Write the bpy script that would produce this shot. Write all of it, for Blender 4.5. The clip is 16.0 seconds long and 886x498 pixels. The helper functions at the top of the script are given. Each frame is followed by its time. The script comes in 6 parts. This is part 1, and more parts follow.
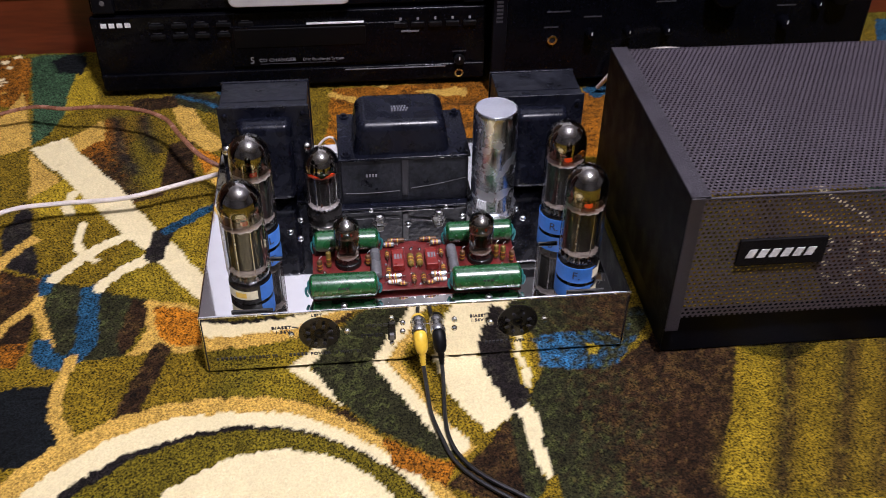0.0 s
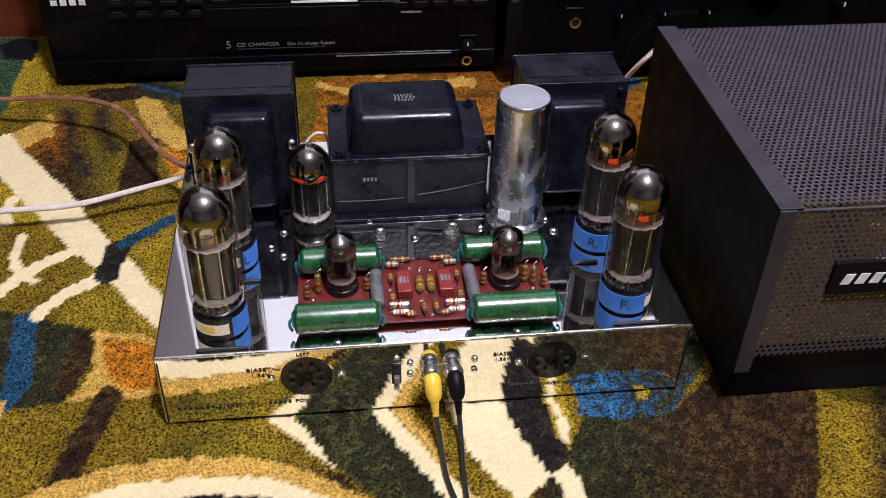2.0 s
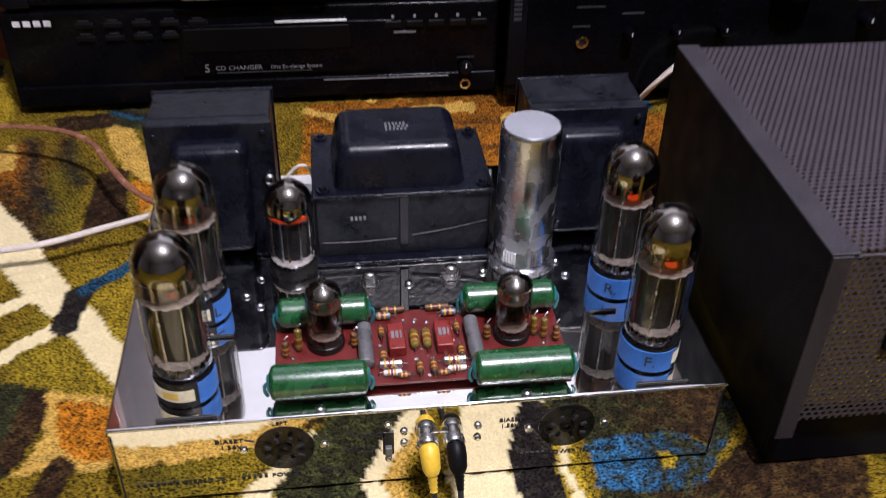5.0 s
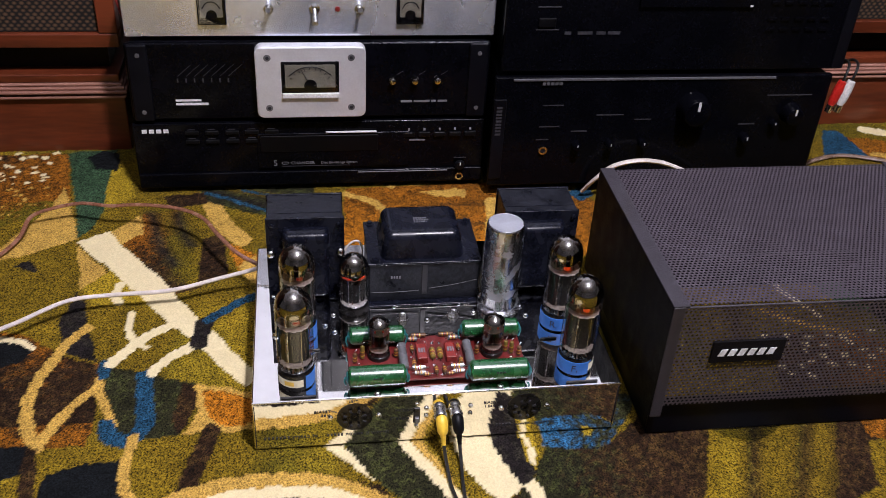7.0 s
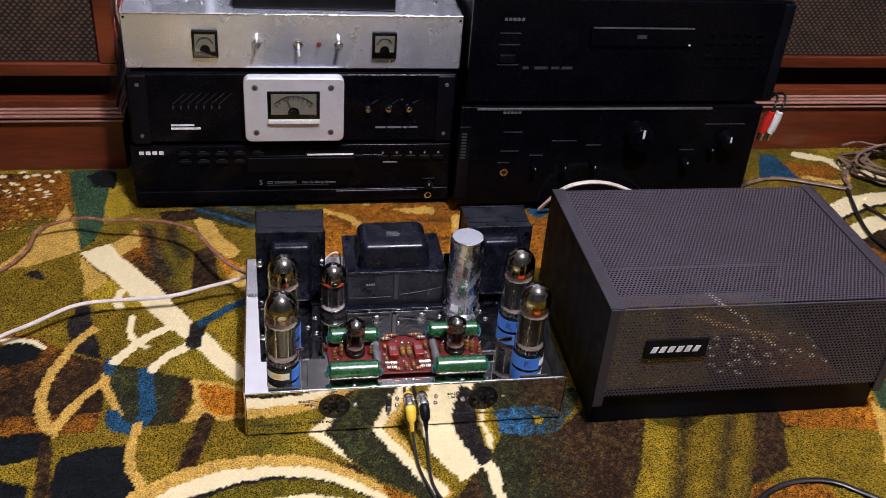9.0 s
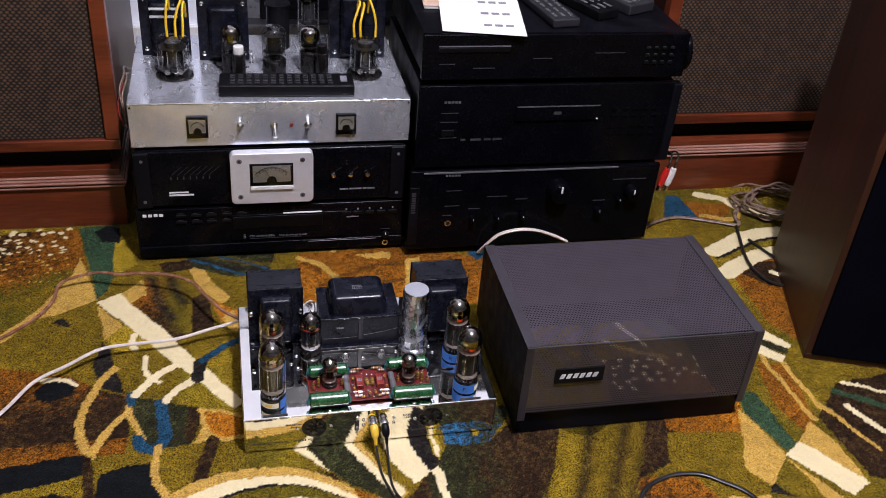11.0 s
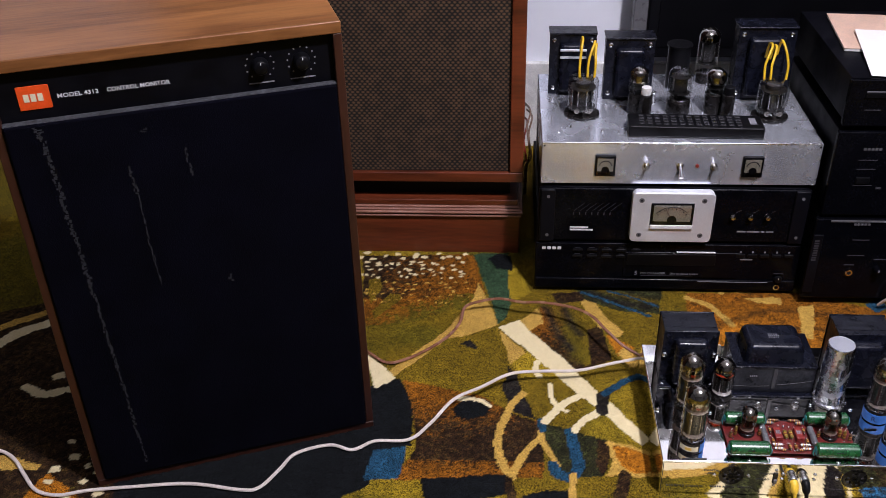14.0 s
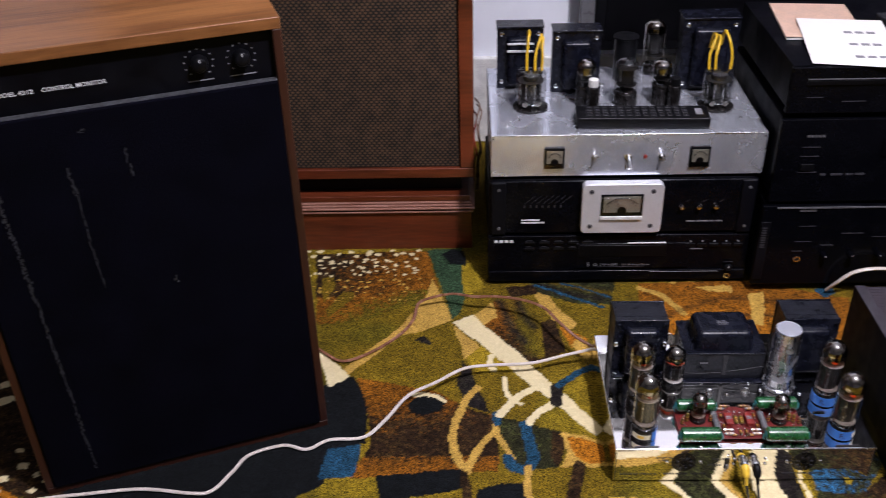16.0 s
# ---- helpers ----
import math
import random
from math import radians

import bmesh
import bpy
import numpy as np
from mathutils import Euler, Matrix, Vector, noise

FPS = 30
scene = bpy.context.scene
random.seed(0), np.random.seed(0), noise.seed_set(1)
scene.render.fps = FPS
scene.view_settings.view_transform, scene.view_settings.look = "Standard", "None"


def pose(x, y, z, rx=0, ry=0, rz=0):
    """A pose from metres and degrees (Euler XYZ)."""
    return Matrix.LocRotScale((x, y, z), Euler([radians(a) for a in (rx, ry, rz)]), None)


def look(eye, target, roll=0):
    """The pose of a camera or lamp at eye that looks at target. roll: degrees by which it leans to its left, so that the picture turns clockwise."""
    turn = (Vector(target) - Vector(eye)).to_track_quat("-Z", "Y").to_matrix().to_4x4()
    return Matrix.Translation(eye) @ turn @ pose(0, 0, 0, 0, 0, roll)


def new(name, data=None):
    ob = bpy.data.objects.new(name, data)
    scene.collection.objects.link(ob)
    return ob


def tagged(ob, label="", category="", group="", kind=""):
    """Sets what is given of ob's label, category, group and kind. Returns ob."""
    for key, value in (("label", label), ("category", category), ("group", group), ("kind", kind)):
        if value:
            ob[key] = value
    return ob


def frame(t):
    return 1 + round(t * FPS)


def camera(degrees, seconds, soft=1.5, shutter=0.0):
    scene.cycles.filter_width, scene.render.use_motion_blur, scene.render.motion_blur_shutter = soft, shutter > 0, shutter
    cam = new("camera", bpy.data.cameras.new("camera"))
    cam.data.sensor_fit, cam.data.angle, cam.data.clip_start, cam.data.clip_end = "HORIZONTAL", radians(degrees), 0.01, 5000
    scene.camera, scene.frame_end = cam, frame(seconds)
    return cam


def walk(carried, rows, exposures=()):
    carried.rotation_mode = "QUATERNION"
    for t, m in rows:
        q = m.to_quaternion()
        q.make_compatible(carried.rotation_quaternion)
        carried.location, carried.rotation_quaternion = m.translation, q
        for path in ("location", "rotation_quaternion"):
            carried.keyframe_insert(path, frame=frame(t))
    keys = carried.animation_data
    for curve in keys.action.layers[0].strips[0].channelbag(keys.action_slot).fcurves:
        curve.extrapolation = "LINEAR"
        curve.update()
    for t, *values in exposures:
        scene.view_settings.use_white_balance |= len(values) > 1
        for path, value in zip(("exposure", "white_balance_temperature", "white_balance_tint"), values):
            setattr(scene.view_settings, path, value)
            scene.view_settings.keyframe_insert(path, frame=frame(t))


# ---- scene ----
cam = camera(49.7, 16.0, soft=0.65, shutter=0.5)
PATH = [
    (0, (-0.046, -0.544, 0.537), (0.138, 1.026, -0.689), 0.9),
    (0.5, (-0.057, -0.484, 0.484), (0.156, 1.083, -0.741), 1.8),
    (1, (-0.057, -0.438, 0.454), (0.155, 1.14, -0.755), 2.3),
    (1.5, (-0.047, -0.417, 0.45), (0.162, 1.147, -0.779), 1.0),
    (2, (-0.052, -0.421, 0.459), (0.163, 1.147, -0.765), 1.7),
    (2.5, (-0.05, -0.415, 0.46), (0.159, 1.175, -0.735), 1.2),
    (3, (-0.042, -0.39, 0.434), (0.155, 1.185, -0.782), 0.3),
    (3.5, (-0.036, -0.359, 0.403), (0.145, 1.227, -0.803), 0.6),
    (4, (-0.03, -0.328, 0.374), (0.133, 1.263, -0.826), 0.6),
    (4.5, (-0.029, -0.319, 0.373), (0.152, 1.273, -0.823), 0.6),
    (5, (-0.043, -0.353, 0.426), (0.179, 1.241, -0.762), 1.4),
    (7.5, (-0.116, -0.657, 0.657), (0.173, 0.978, -0.458), 3.8),
    (8, (-0.116, -0.677, 0.664), (0.191, 0.959, -0.445), 4.2),
    (8.5, (-0.123, -0.7, 0.678), (0.199, 0.951, -0.404), 4.6),
    (9, (-0.126, -0.722, 0.702), (0.211, 0.921, -0.387), 4.7),
    (11.5, (-0.19, -0.933, 0.935), (0.254, 0.679, -0.163), 4.8),
    (11.8, (-0.221, -0.94, 0.934), (0.236, 0.683, -0.142), 4.5),
    (12, (-0.238, -0.931, 0.937), (0.197, 0.691, -0.15), 4.6),
    (12.5, (-0.287, -0.914, 0.929), (-0.175, 0.737, -0.194), 1.0),
    (13, (-0.352, -0.895, 0.934), (-0.389, 0.758, -0.191), -0.0),
    (13.5, (-0.368, -0.889, 0.941), (-0.455, 0.79, -0.142), -1.4),
    (14, (-0.371, -0.893, 0.946), (-0.496, 0.788, -0.13), -1.5),
    (14.5, (-0.373, -0.894, 0.945), (-0.493, 0.791, -0.125), -1.1),
    (15, (-0.371, -0.897, 0.946), (-0.502, 0.79, -0.121), -1.5),
    (15.5, (-0.368, -0.895, 0.945), (-0.493, 0.784, -0.135), -1.7),
    (16, (-0.351, -0.892, 0.939), (-0.402, 0.791, -0.14), -1.6),
]
walk(cam, [(t, look(eye, target, roll)) for t, eye, target, roll in PATH],
     ((0, 0.0), (9.0, 0.0), (11.5, -0.08), (12.0, -0.12), (12.5, -0.22), (13.2, -0.12), (16, -0.08)))

# ---- world and light ----
world = bpy.data.worlds.new("world")
scene.world = world
world.use_nodes = True
world.node_tree.nodes["Background"].inputs[0].default_value = (0.5, 0.55, 0.65, 1)
world.node_tree.nodes["Background"].inputs[1].default_value = 0.05
lamp_data = bpy.data.lights.new("ceiling_bulb", "POINT")
lamp_data.energy, lamp_data.color, lamp_data.shadow_soft_size = 80, (0.985, 0.925, 1.03), 0.05
lamp = new("ceiling_bulb", lamp_data)
lamp.location = (0.28, -0.62, 2.12)
bowl_data = bpy.data.lights.new("ceiling_bowl", "AREA")
bowl_data.shape, bowl_data.size, bowl_data.energy, bowl_data.color = "DISK", 0.14, 32, (0.985, 0.925, 1.03)
bowl = new("ceiling_bowl", bowl_data)
bowl.location = (0.28, -0.62, 2.05)


# ---- materials ----
def nodes_of(name):
    m = bpy.data.materials.new(name)
    m.use_nodes = True
    nt = m.node_tree
    return m, nt, nt.nodes["Principled BSDF"]


def mat(name, colour, rough=0.5, metal=0.0, vary=0.25, scale=40.0, bump=0.0, bump_scale=400.0, rough_vary=0.12, dark=None, coat=0.0, spec=0.5):
    """Principled surface with two scales of colour and gloss variation and a fine relief."""
    m, nt, b = nodes_of(name)
    n, k = nt.nodes.new, nt.links.new
    co = n("ShaderNodeTexCoord")
    big, fine = n("ShaderNodeTexNoise"), n("ShaderNodeTexNoise")
    big.inputs["Scale"].default_value, big.inputs["Detail"].default_value = scale, 5
    fine.inputs["Scale"].default_value, fine.inputs["Detail"].default_value = bump_scale, 3
    k(co.outputs["Object"], big.inputs["Vector"])
    k(co.outputs["Object"], fine.inputs["Vector"])
    add = n("ShaderNodeMath")
    add.operation = "ADD"
    k(big.outputs[0], add.inputs[0])
    k(fine.outputs[0], add.inputs[1])
    ramp = n("ShaderNodeMapRange")
    ramp.inputs[1].default_value, ramp.inputs[2].default_value = 0.7, 1.3
    k(add.outputs[0], ramp.inputs[0])
    mix = n("ShaderNodeMix")
    mix.data_type = "RGBA"
    lo = dark or [c * (1 - vary) for c in colour]
    mix.inputs["A"].default_value = (*lo, 1)
    mix.inputs["B"].default_value = (*[min(c * (1 + vary), 1) for c in colour], 1)
    k(ramp.outputs[0], mix.inputs["Factor"])
    k(mix.outputs["Result"], b.inputs["Base Color"])
    rr = n("ShaderNodeMapRange")
    rr.inputs[1].default_value, rr.inputs[2].default_value = 0.35, 0.65
    rr.inputs[3].default_value, rr.inputs[4].default_value = max(rough - rough_vary, 0.02), min(rough + rough_vary, 1)
    k(big.outputs[0], rr.inputs[0])
    k(rr.outputs[0], b.inputs["Roughness"])
    b.inputs["Metallic"].default_value = metal
    b.inputs["Coat Weight"].default_value = coat
    b.inputs["Specular IOR Level"].default_value = spec
    if bump:
        bp = n("ShaderNodeBump")
        bp.inputs["Strength"].default_value, bp.inputs["Distance"].default_value = bump, 0.001
        k(fine.outputs[0], bp.inputs["Height"])
        k(bp.outputs[0], b.inputs["Normal"])
    return m


def wood_mat(name, light, dark, rough=0.35, along="X", scale=14.0, span=(0.52, 0.92)):
    m, nt, b = nodes_of(name)
    n, k = nt.nodes.new, nt.links.new
    co, mp = n("ShaderNodeTexCoord"), n("ShaderNodeMapping")
    mp.inputs["Scale"].default_value = (0.12, 1, 1) if along == "X" else (1, 1, 0.12)
    k(co.outputs["Object"], mp.inputs[0])
    grain, pores = n("ShaderNodeTexNoise"), n("ShaderNodeTexNoise")
    grain.inputs["Scale"].default_value, grain.inputs["Detail"].default_value, grain.inputs["Distortion"].default_value = scale, 6, 1.2
    pores.inputs["Scale"].default_value, pores.inputs["Detail"].default_value = scale * 14, 4
    k(mp.outputs[0], grain.inputs["Vector"])
    k(mp.outputs[0], pores.inputs["Vector"])
    mul = n("ShaderNodeMath")
    mul.operation = "MULTIPLY_ADD"
    mul.inputs[1].default_value = 0.45
    k(pores.outputs[0], mul.inputs[0])
    k(grain.outputs[0], mul.inputs[2])
    ramp = n("ShaderNodeValToRGB")
    ramp.color_ramp.elements[0].position, ramp.color_ramp.elements[1].position = span
    ramp.color_ramp.elements[0].color, ramp.color_ramp.elements[1].color = (*dark, 1), (*light, 1)
    k(mul.outputs[0], ramp.inputs[0])
    k(ramp.outputs[0], b.inputs["Base Color"])
    b.inputs["Roughness"].default_value = rough
    bp = n("ShaderNodeBump")
    bp.inputs["Strength"].default_value, bp.inputs["Distance"].default_value = 0.25, 0.0006
    k(pores.outputs[0], bp.inputs["Height"])
    k(bp.outputs[0], b.inputs["Normal"])
    return m


def clear_mat(name, tint, gloss_rough=0.03, ior=1.5):
    """Thin clear wall: see-through, with a gloss that grows at grazing angles."""
    m, nt, b = nodes_of(name)
    nt.nodes.remove(b)
    n, k = nt.nodes.new, nt.links.new
    out = nt.nodes["Material Output"]
    tr, gl, mx, fr = n("ShaderNodeBsdfTransparent"), n("ShaderNodeBsdfGlossy"), n("ShaderNodeMixShader"), n("ShaderNodeLayerWeight")
    tr.inputs[0].default_value = (*tint, 1)
    gl.inputs["Roughness"].default_value = gloss_rough
    pw, ad = n("ShaderNodeMath"), n("ShaderNodeMath")
    pw.operation, ad.operation = "POWER", "MULTIPLY_ADD"
    pw.inputs[1].default_value, ad.inputs[1].default_value, ad.inputs[2].default_value = 3.2, 0.75, 2 * (ior - 1) ** 2 / (ior + 1) ** 2
    k(fr.outputs["Facing"], pw.inputs[0])
    k(pw.outputs[0], ad.inputs[0])
    k(ad.outputs[0], mx.inputs[0])
    k(tr.outputs[0], mx.inputs[1])
    k(gl.outputs[0], mx.inputs[2])
    k(mx.outputs[0], out.inputs[0])
    return m


def glow_mat(name, colour, strength):
    m, nt, b = nodes_of(name)
    b.inputs["Base Color"].default_value = (*colour, 1)
    b.inputs["Emission Color"].default_value = (*colour, 1)
    b.inputs["Emission Strength"].default_value = strength
    return m


def hole_grid(nt, axes, pitch, slant, wide=1.0):
    """Distance to the nearest hole of a staggered grid, in pitches."""
    n, k = nt.nodes.new, nt.links.new

    def calc(op, a, b2=None, c=None):
        q = n("ShaderNodeMath")
        q.operation = op
        for i, v in enumerate((a, b2, c)):
            if v is None:
                continue
            if isinstance(v, (int, float)):
                q.inputs[i].default_value = v
            else:
                k(v, q.inputs[i])
        return q.outputs[0]
    co, sep = n("ShaderNodeTexCoord"), n("ShaderNodeSeparateXYZ")
    k(co.outputs["Object"], sep.inputs[0])
    u, v = calc("DIVIDE", sep.outputs[axes[0]], pitch), calc("DIVIDE", sep.outputs[axes[1]], pitch * slant)
    row = calc("FLOOR", v)
    u2 = calc("MULTIPLY_ADD", row, 0.5, u)
    du = calc("SUBTRACT", calc("FRACT", u2), 0.5)
    dv = calc("MULTIPLY", calc("SUBTRACT", calc("FRACT", v), 0.5), slant)
    du = calc("MULTIPLY", du, wide)
    return calc("SQRT", calc("ADD", calc("MULTIPLY", du, du), calc("MULTIPLY", dv, dv))), calc


def perforated_mat(name, colour, axes, pitch=0.0042, hole=0.35):
    m, nt, b = nodes_of(name)
    n, k = nt.nodes.new, nt.links.new
    b.inputs["Base Color"].default_value = (*colour, 1)
    b.inputs["Roughness"].default_value = 0.5
    d, calc = hole_grid(nt, axes, pitch, 0.87)
    solid = calc("GREATER_THAN", d, hole)
    spots = n("ShaderNodeTexNoise")
    spots.inputs["Scale"].default_value, spots.inputs["Detail"].default_value = 30, 6
    mx = n("ShaderNodeMix")
    mx.data_type = "RGBA"
    mx.inputs["A"].default_value = (*[c * 0.75 for c in colour], 1)
    mx.inputs["B"].default_value = (*[c * 1.35 for c in colour], 1)
    co = n("ShaderNodeTexCoord")
    k(co.outputs["Object"], spots.inputs["Vector"])
    k(spots.outputs[0], mx.inputs["Factor"])
    k(mx.outputs["Result"], b.inputs["Base Color"])
    k(solid, b.inputs["Alpha"])
    return m


def cloth_mat(name, light, dark, pitch=0.0088):
    """Woven grille cloth: staggered light knots on a dark ground, with relief."""
    m, nt, b = nodes_of(name)
    n, k = nt.nodes.new, nt.links.new
    d, calc = hole_grid(nt, (0, 2), pitch, 0.55, 0.80)
    spots = n("ShaderNodeTexNoise")
    spots.inputs["Scale"].default_value, spots.inputs["Detail"].default_value = 60, 4
    co = n("ShaderNodeTexCoord")
    k(co.outputs["Object"], spots.inputs["Vector"])
    shade = calc("ADD", calc("MULTIPLY", d, 1.9), calc("MULTIPLY_ADD", spots.outputs[0], 0.5, -0.25))
    ramp = n("ShaderNodeValToRGB")
    ramp.color_ramp.elements[0].position, ramp.color_ramp.elements[1].position = 0.16, 0.62
    ramp.color_ramp.elements[0].color, ramp.color_ramp.elements[1].color = (*light, 1), (*dark, 1)
    k(shade, ramp.inputs[0])
    k(ramp.outputs[0], b.inputs["Base Color"])
    b.inputs["Roughness"].default_value = 0.9
    bp = n("ShaderNodeBump")
    bp.inputs["Strength"].default_value, bp.inputs["Distance"].default_value = 0.6, 0.001
    bp.invert = True
    k(d, bp.inputs["Height"])
    k(bp.outputs[0], b.inputs["Normal"])
    return m


def carpet_mat():
    m, nt, b = nodes_of("carpet_pile")
    n, k = nt.nodes.new, nt.links.new
    at = n("ShaderNodeAttribute")
    at.attribute_name = "pile"
    co, tuft, blot = n("ShaderNodeTexCoord"), n("ShaderNodeTexNoise"), n("ShaderNodeTexNoise")
    tuft.inputs["Scale"].default_value, tuft.inputs["Detail"].default_value = 600, 2
    blot.inputs["Scale"].default_value, blot.inputs["Detail"].default_value = 35, 5
    k(co.outputs["Object"], tuft.inputs["Vector"])
    k(co.outputs["Object"], blot.inputs["Vector"])
    f1, f2 = n("ShaderNodeMapRange"), n("ShaderNodeMapRange")
    f1.inputs[1].default_value, f1.inputs[2].default_value, f1.inputs[3].default_value, f1.inputs[4].default_value = 0.34, 0.66, 0.12, 1.80
    f2.inputs[1].default_value, f2.inputs[2].default_value, f2.inputs[3].default_value, f2.inputs[4].default_value = 0.3, 0.7, 0.8, 1.2
    k(tuft.outputs[0], f1.inputs[0])
    k(blot.outputs[0], f2.inputs[0])
    mul = n("ShaderNodeMath")
    mul.operation = "MULTIPLY"
    k(f1.outputs[0], mul.inputs[0])
    k(f2.outputs[0], mul.inputs[1])
    calm, even = n("ShaderNodeMapRange"), n("ShaderNodeMix")
    calm.inputs[1].default_value, calm.inputs[2].default_value, calm.inputs[3].default_value, calm.inputs[4].default_value = 0.10, 0.45, 0.0, 0.9
    k(at.outputs["Fac"], calm.inputs[0])
    k(calm.outputs[0], even.inputs["Factor"])
    k(mul.outputs[0], even.inputs["A"])
    even.inputs["B"].default_value = 1.0
    vm = n("ShaderNodeVectorMath")
    vm.operation = "SCALE"
    k(at.outputs["Color"], vm.inputs[0])
    k(even.outputs["Result"], vm.inputs["Scale"])
    k(vm.outputs[0], b.inputs["Base Color"])
    b.inputs["Roughness"].default_value = 0.95
    b.inputs["Specular IOR Level"].default_value = 0.15
    bp = n("ShaderNodeBump")
    bp.inputs["Strength"].default_value, bp.inputs["Distance"].default_value = 0.7, 0.0015
    k(tuft.outputs[0], bp.inputs["Height"])
    k(bp.outputs[0], b.inputs["Normal"])
    return m


CHROME = mat("chrome_plate", (0.90, 0.89, 0.87), 0.025, 1.0, 0.04, 30, 0.004, 90, 0.015)
BRIGHT = mat("bright_screw", (0.8, 0.8, 0.8), 0.18, 1.0, 0.1, 200)
ALU = mat("brushed_aluminium", (0.80, 0.84, 0.93), 0.24, 0.76, 0.06, 14, 0.06, 160, 0.08)
CAN = mat("can_aluminium", (0.80, 0.81, 0.85), 0.24, 1.0, 0.10, 70, 0.14, 150, 0.10)
SATIN = mat("satin_can_top", (0.50, 0.52, 0.58), 0.45, 0.6, 0.08, 60)
SLATE = mat("slate_blue_cloth", (0.055, 0.062, 0.095), 0.9, 0.0, 0.25, 60, 0.6, 900)
KEY = mat("dark_grey_key", (0.024, 0.024, 0.028), 0.45, spec=0.25)
PLATE = mat("silver_faceplate", (0.80, 0.81, 0.85), 0.42, 0.50, 0.05, 60)
IRON = mat("black_transformer_paint", (0.0055, 0.0065, 0.0125), 0.25, 0.0, 0.4, 60, 0.08, 350, 0.08, spec=0.24)
LAMS = mat("black_laminations", (0.0105, 0.0115, 0.0165), 0.40, 0.0, 0.6, 45, 0.6, 260, 0.18, spec=0.22)
BLACK = mat("black_case_metal", (0.0034, 0.0036, 0.0058), 0.42, 0.0, 0.35, 25, 0.08, 700, spec=0.11)
FASCIA = mat("black_gloss_fascia", (0.0020, 0.0021, 0.0036), 0.18, 0.0, 0.3, 30, 0.0, 300, 0.08, spec=0.09)
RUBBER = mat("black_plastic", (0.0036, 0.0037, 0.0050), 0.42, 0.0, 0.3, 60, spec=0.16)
# dark paint, made darker still for the little light that reaches the sides
CAGE_SIDE = mat("shaded_dark_paint", (0.0048, 0.0042, 0.0056), 0.6, 0.0, 0.3, 50, 0.5, 900, spec=0.12)
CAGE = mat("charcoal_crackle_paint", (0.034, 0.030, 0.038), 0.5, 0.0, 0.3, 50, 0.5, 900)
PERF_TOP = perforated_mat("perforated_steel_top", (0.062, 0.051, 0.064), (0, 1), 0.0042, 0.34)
PERF_FRONT = perforated_mat("perforated_steel_front", (0.062, 0.051, 0.062), (0, 2), 0.0042, 0.345)
BAKELITE = mat("black_bakelite", (0.009, 0.008, 0.008), 0.25, 0.0, 0.3, 80)
HALO = clear_mat("brown_getter_halo", (0.56, 0.43, 0.34), 0.05)
GETTER = mat("getter_mirror", (0.40, 0.37, 0.33), 0.035, 1.0, 0.15, 60, 0.0, 300, 0.01)
TUBE_GLASS = clear_mat("tube_glass", (0.88, 0.88, 0.87))
ANODE = mat("grey_anode", (0.040, 0.038, 0.038), 0.38, 0.5, 0.45, 120)
BROWN_ANODE = mat("brown_anode", (0.10, 0.050, 0.030), 0.4, 0.3, 0.5, 200)
MICA = mat("mica_disc", (0.30, 0.25, 0.22), 0.35, 0.0, 0.25, 200)
PALE_MICA = mat("pale_mica_disc", (0.60, 0.55, 0.54), 0.3, 0.0, 0.2, 200)
STEM_METAL = mat("brown_stem_metal", (0.20, 0.085, 0.050), 0.4, 0.4, 0.4, 250)
HEATER = glow_mat("heater_glow", (1.0, 0.11, 0.025), 0.85)
DIM_HEATER = glow_mat("dim_heater_glow", (0.9, 0.08, 0.03), 0.16)
PCB = mat("oxblood_circuit_board", (0.12, 0.012, 0.011), 0.4, 0.0, 0.3, 90, 0.1, 600)
FILM = mat("dark_red_film_capacitor", (0.20, 0.018, 0.014), 0.35, 0.0, 0.2, 150)
GREEN = mat("green_capacitor_sleeve", (0.008, 0.082, 0.022), 0.26, 0.0, 0.22, 80, 0.10, 260, 0.04, coat=0.3, spec=1.0)
TEAL_LEAD = mat("teal_lead_sleeve", (0.02, 0.16, 0.17), 0.45)
CARBON = mat("brown_resistor", (0.10, 0.045, 0.018), 0.4, 0.0, 0.3, 300)
OLIVE_R = mat("olive_resistor", (0.16, 0.11, 0.02), 0.4, 0.0, 0.3, 300)
BAND = mat("resistor_band", (0.55, 0.30, 0.05), 0.4)
GREY_CAP = mat("grey_axial_capacitor", (0.16, 0.16, 0.17), 0.35, 0.3, 0.2, 80)
TAPE = mat("blue_painter_tape", (0.022, 0.14, 0.48), 0.7, 0.0, 0.15, 120, 0.4, 600)
INK = mat("black_ink", (0.01, 0.01, 0.015), 0.6)
CREAM_LABEL = mat("cream_tube_label", (0.72, 0.66, 0.48), 0.6, 0.0, 0.12, 150)
YELLOW_LABEL = mat("yellow_tube_label", (0.75, 0.50, 0.08), 0.6, 0.0, 0.12, 150)
WHITE_INK = mat("white_print", (0.75, 0.76, 0.78), 0.5)
GREY_INK = mat("grey_print", (0.20, 0.20, 0.22), 0.5)
DIM_INK = mat("dim_print", (0.040, 0.040, 0.048), 0.5)
MID_INK = mat("faded_print", (0.095, 0.095, 0.105), 0.5)
YELLOW = mat("yellow_plug_plastic", (0.80, 0.52, 0.05), 0.4, 0.0, 0.1, 100)
YELLOW_WIRE = mat("yellow_wire", (0.75, 0.47, 0.02), 0.4)
RED = mat("red_plastic", (0.55, 0.02, 0.015), 0.4)
WHITE = mat("white_plastic", (0.72, 0.72, 0.70), 0.4)
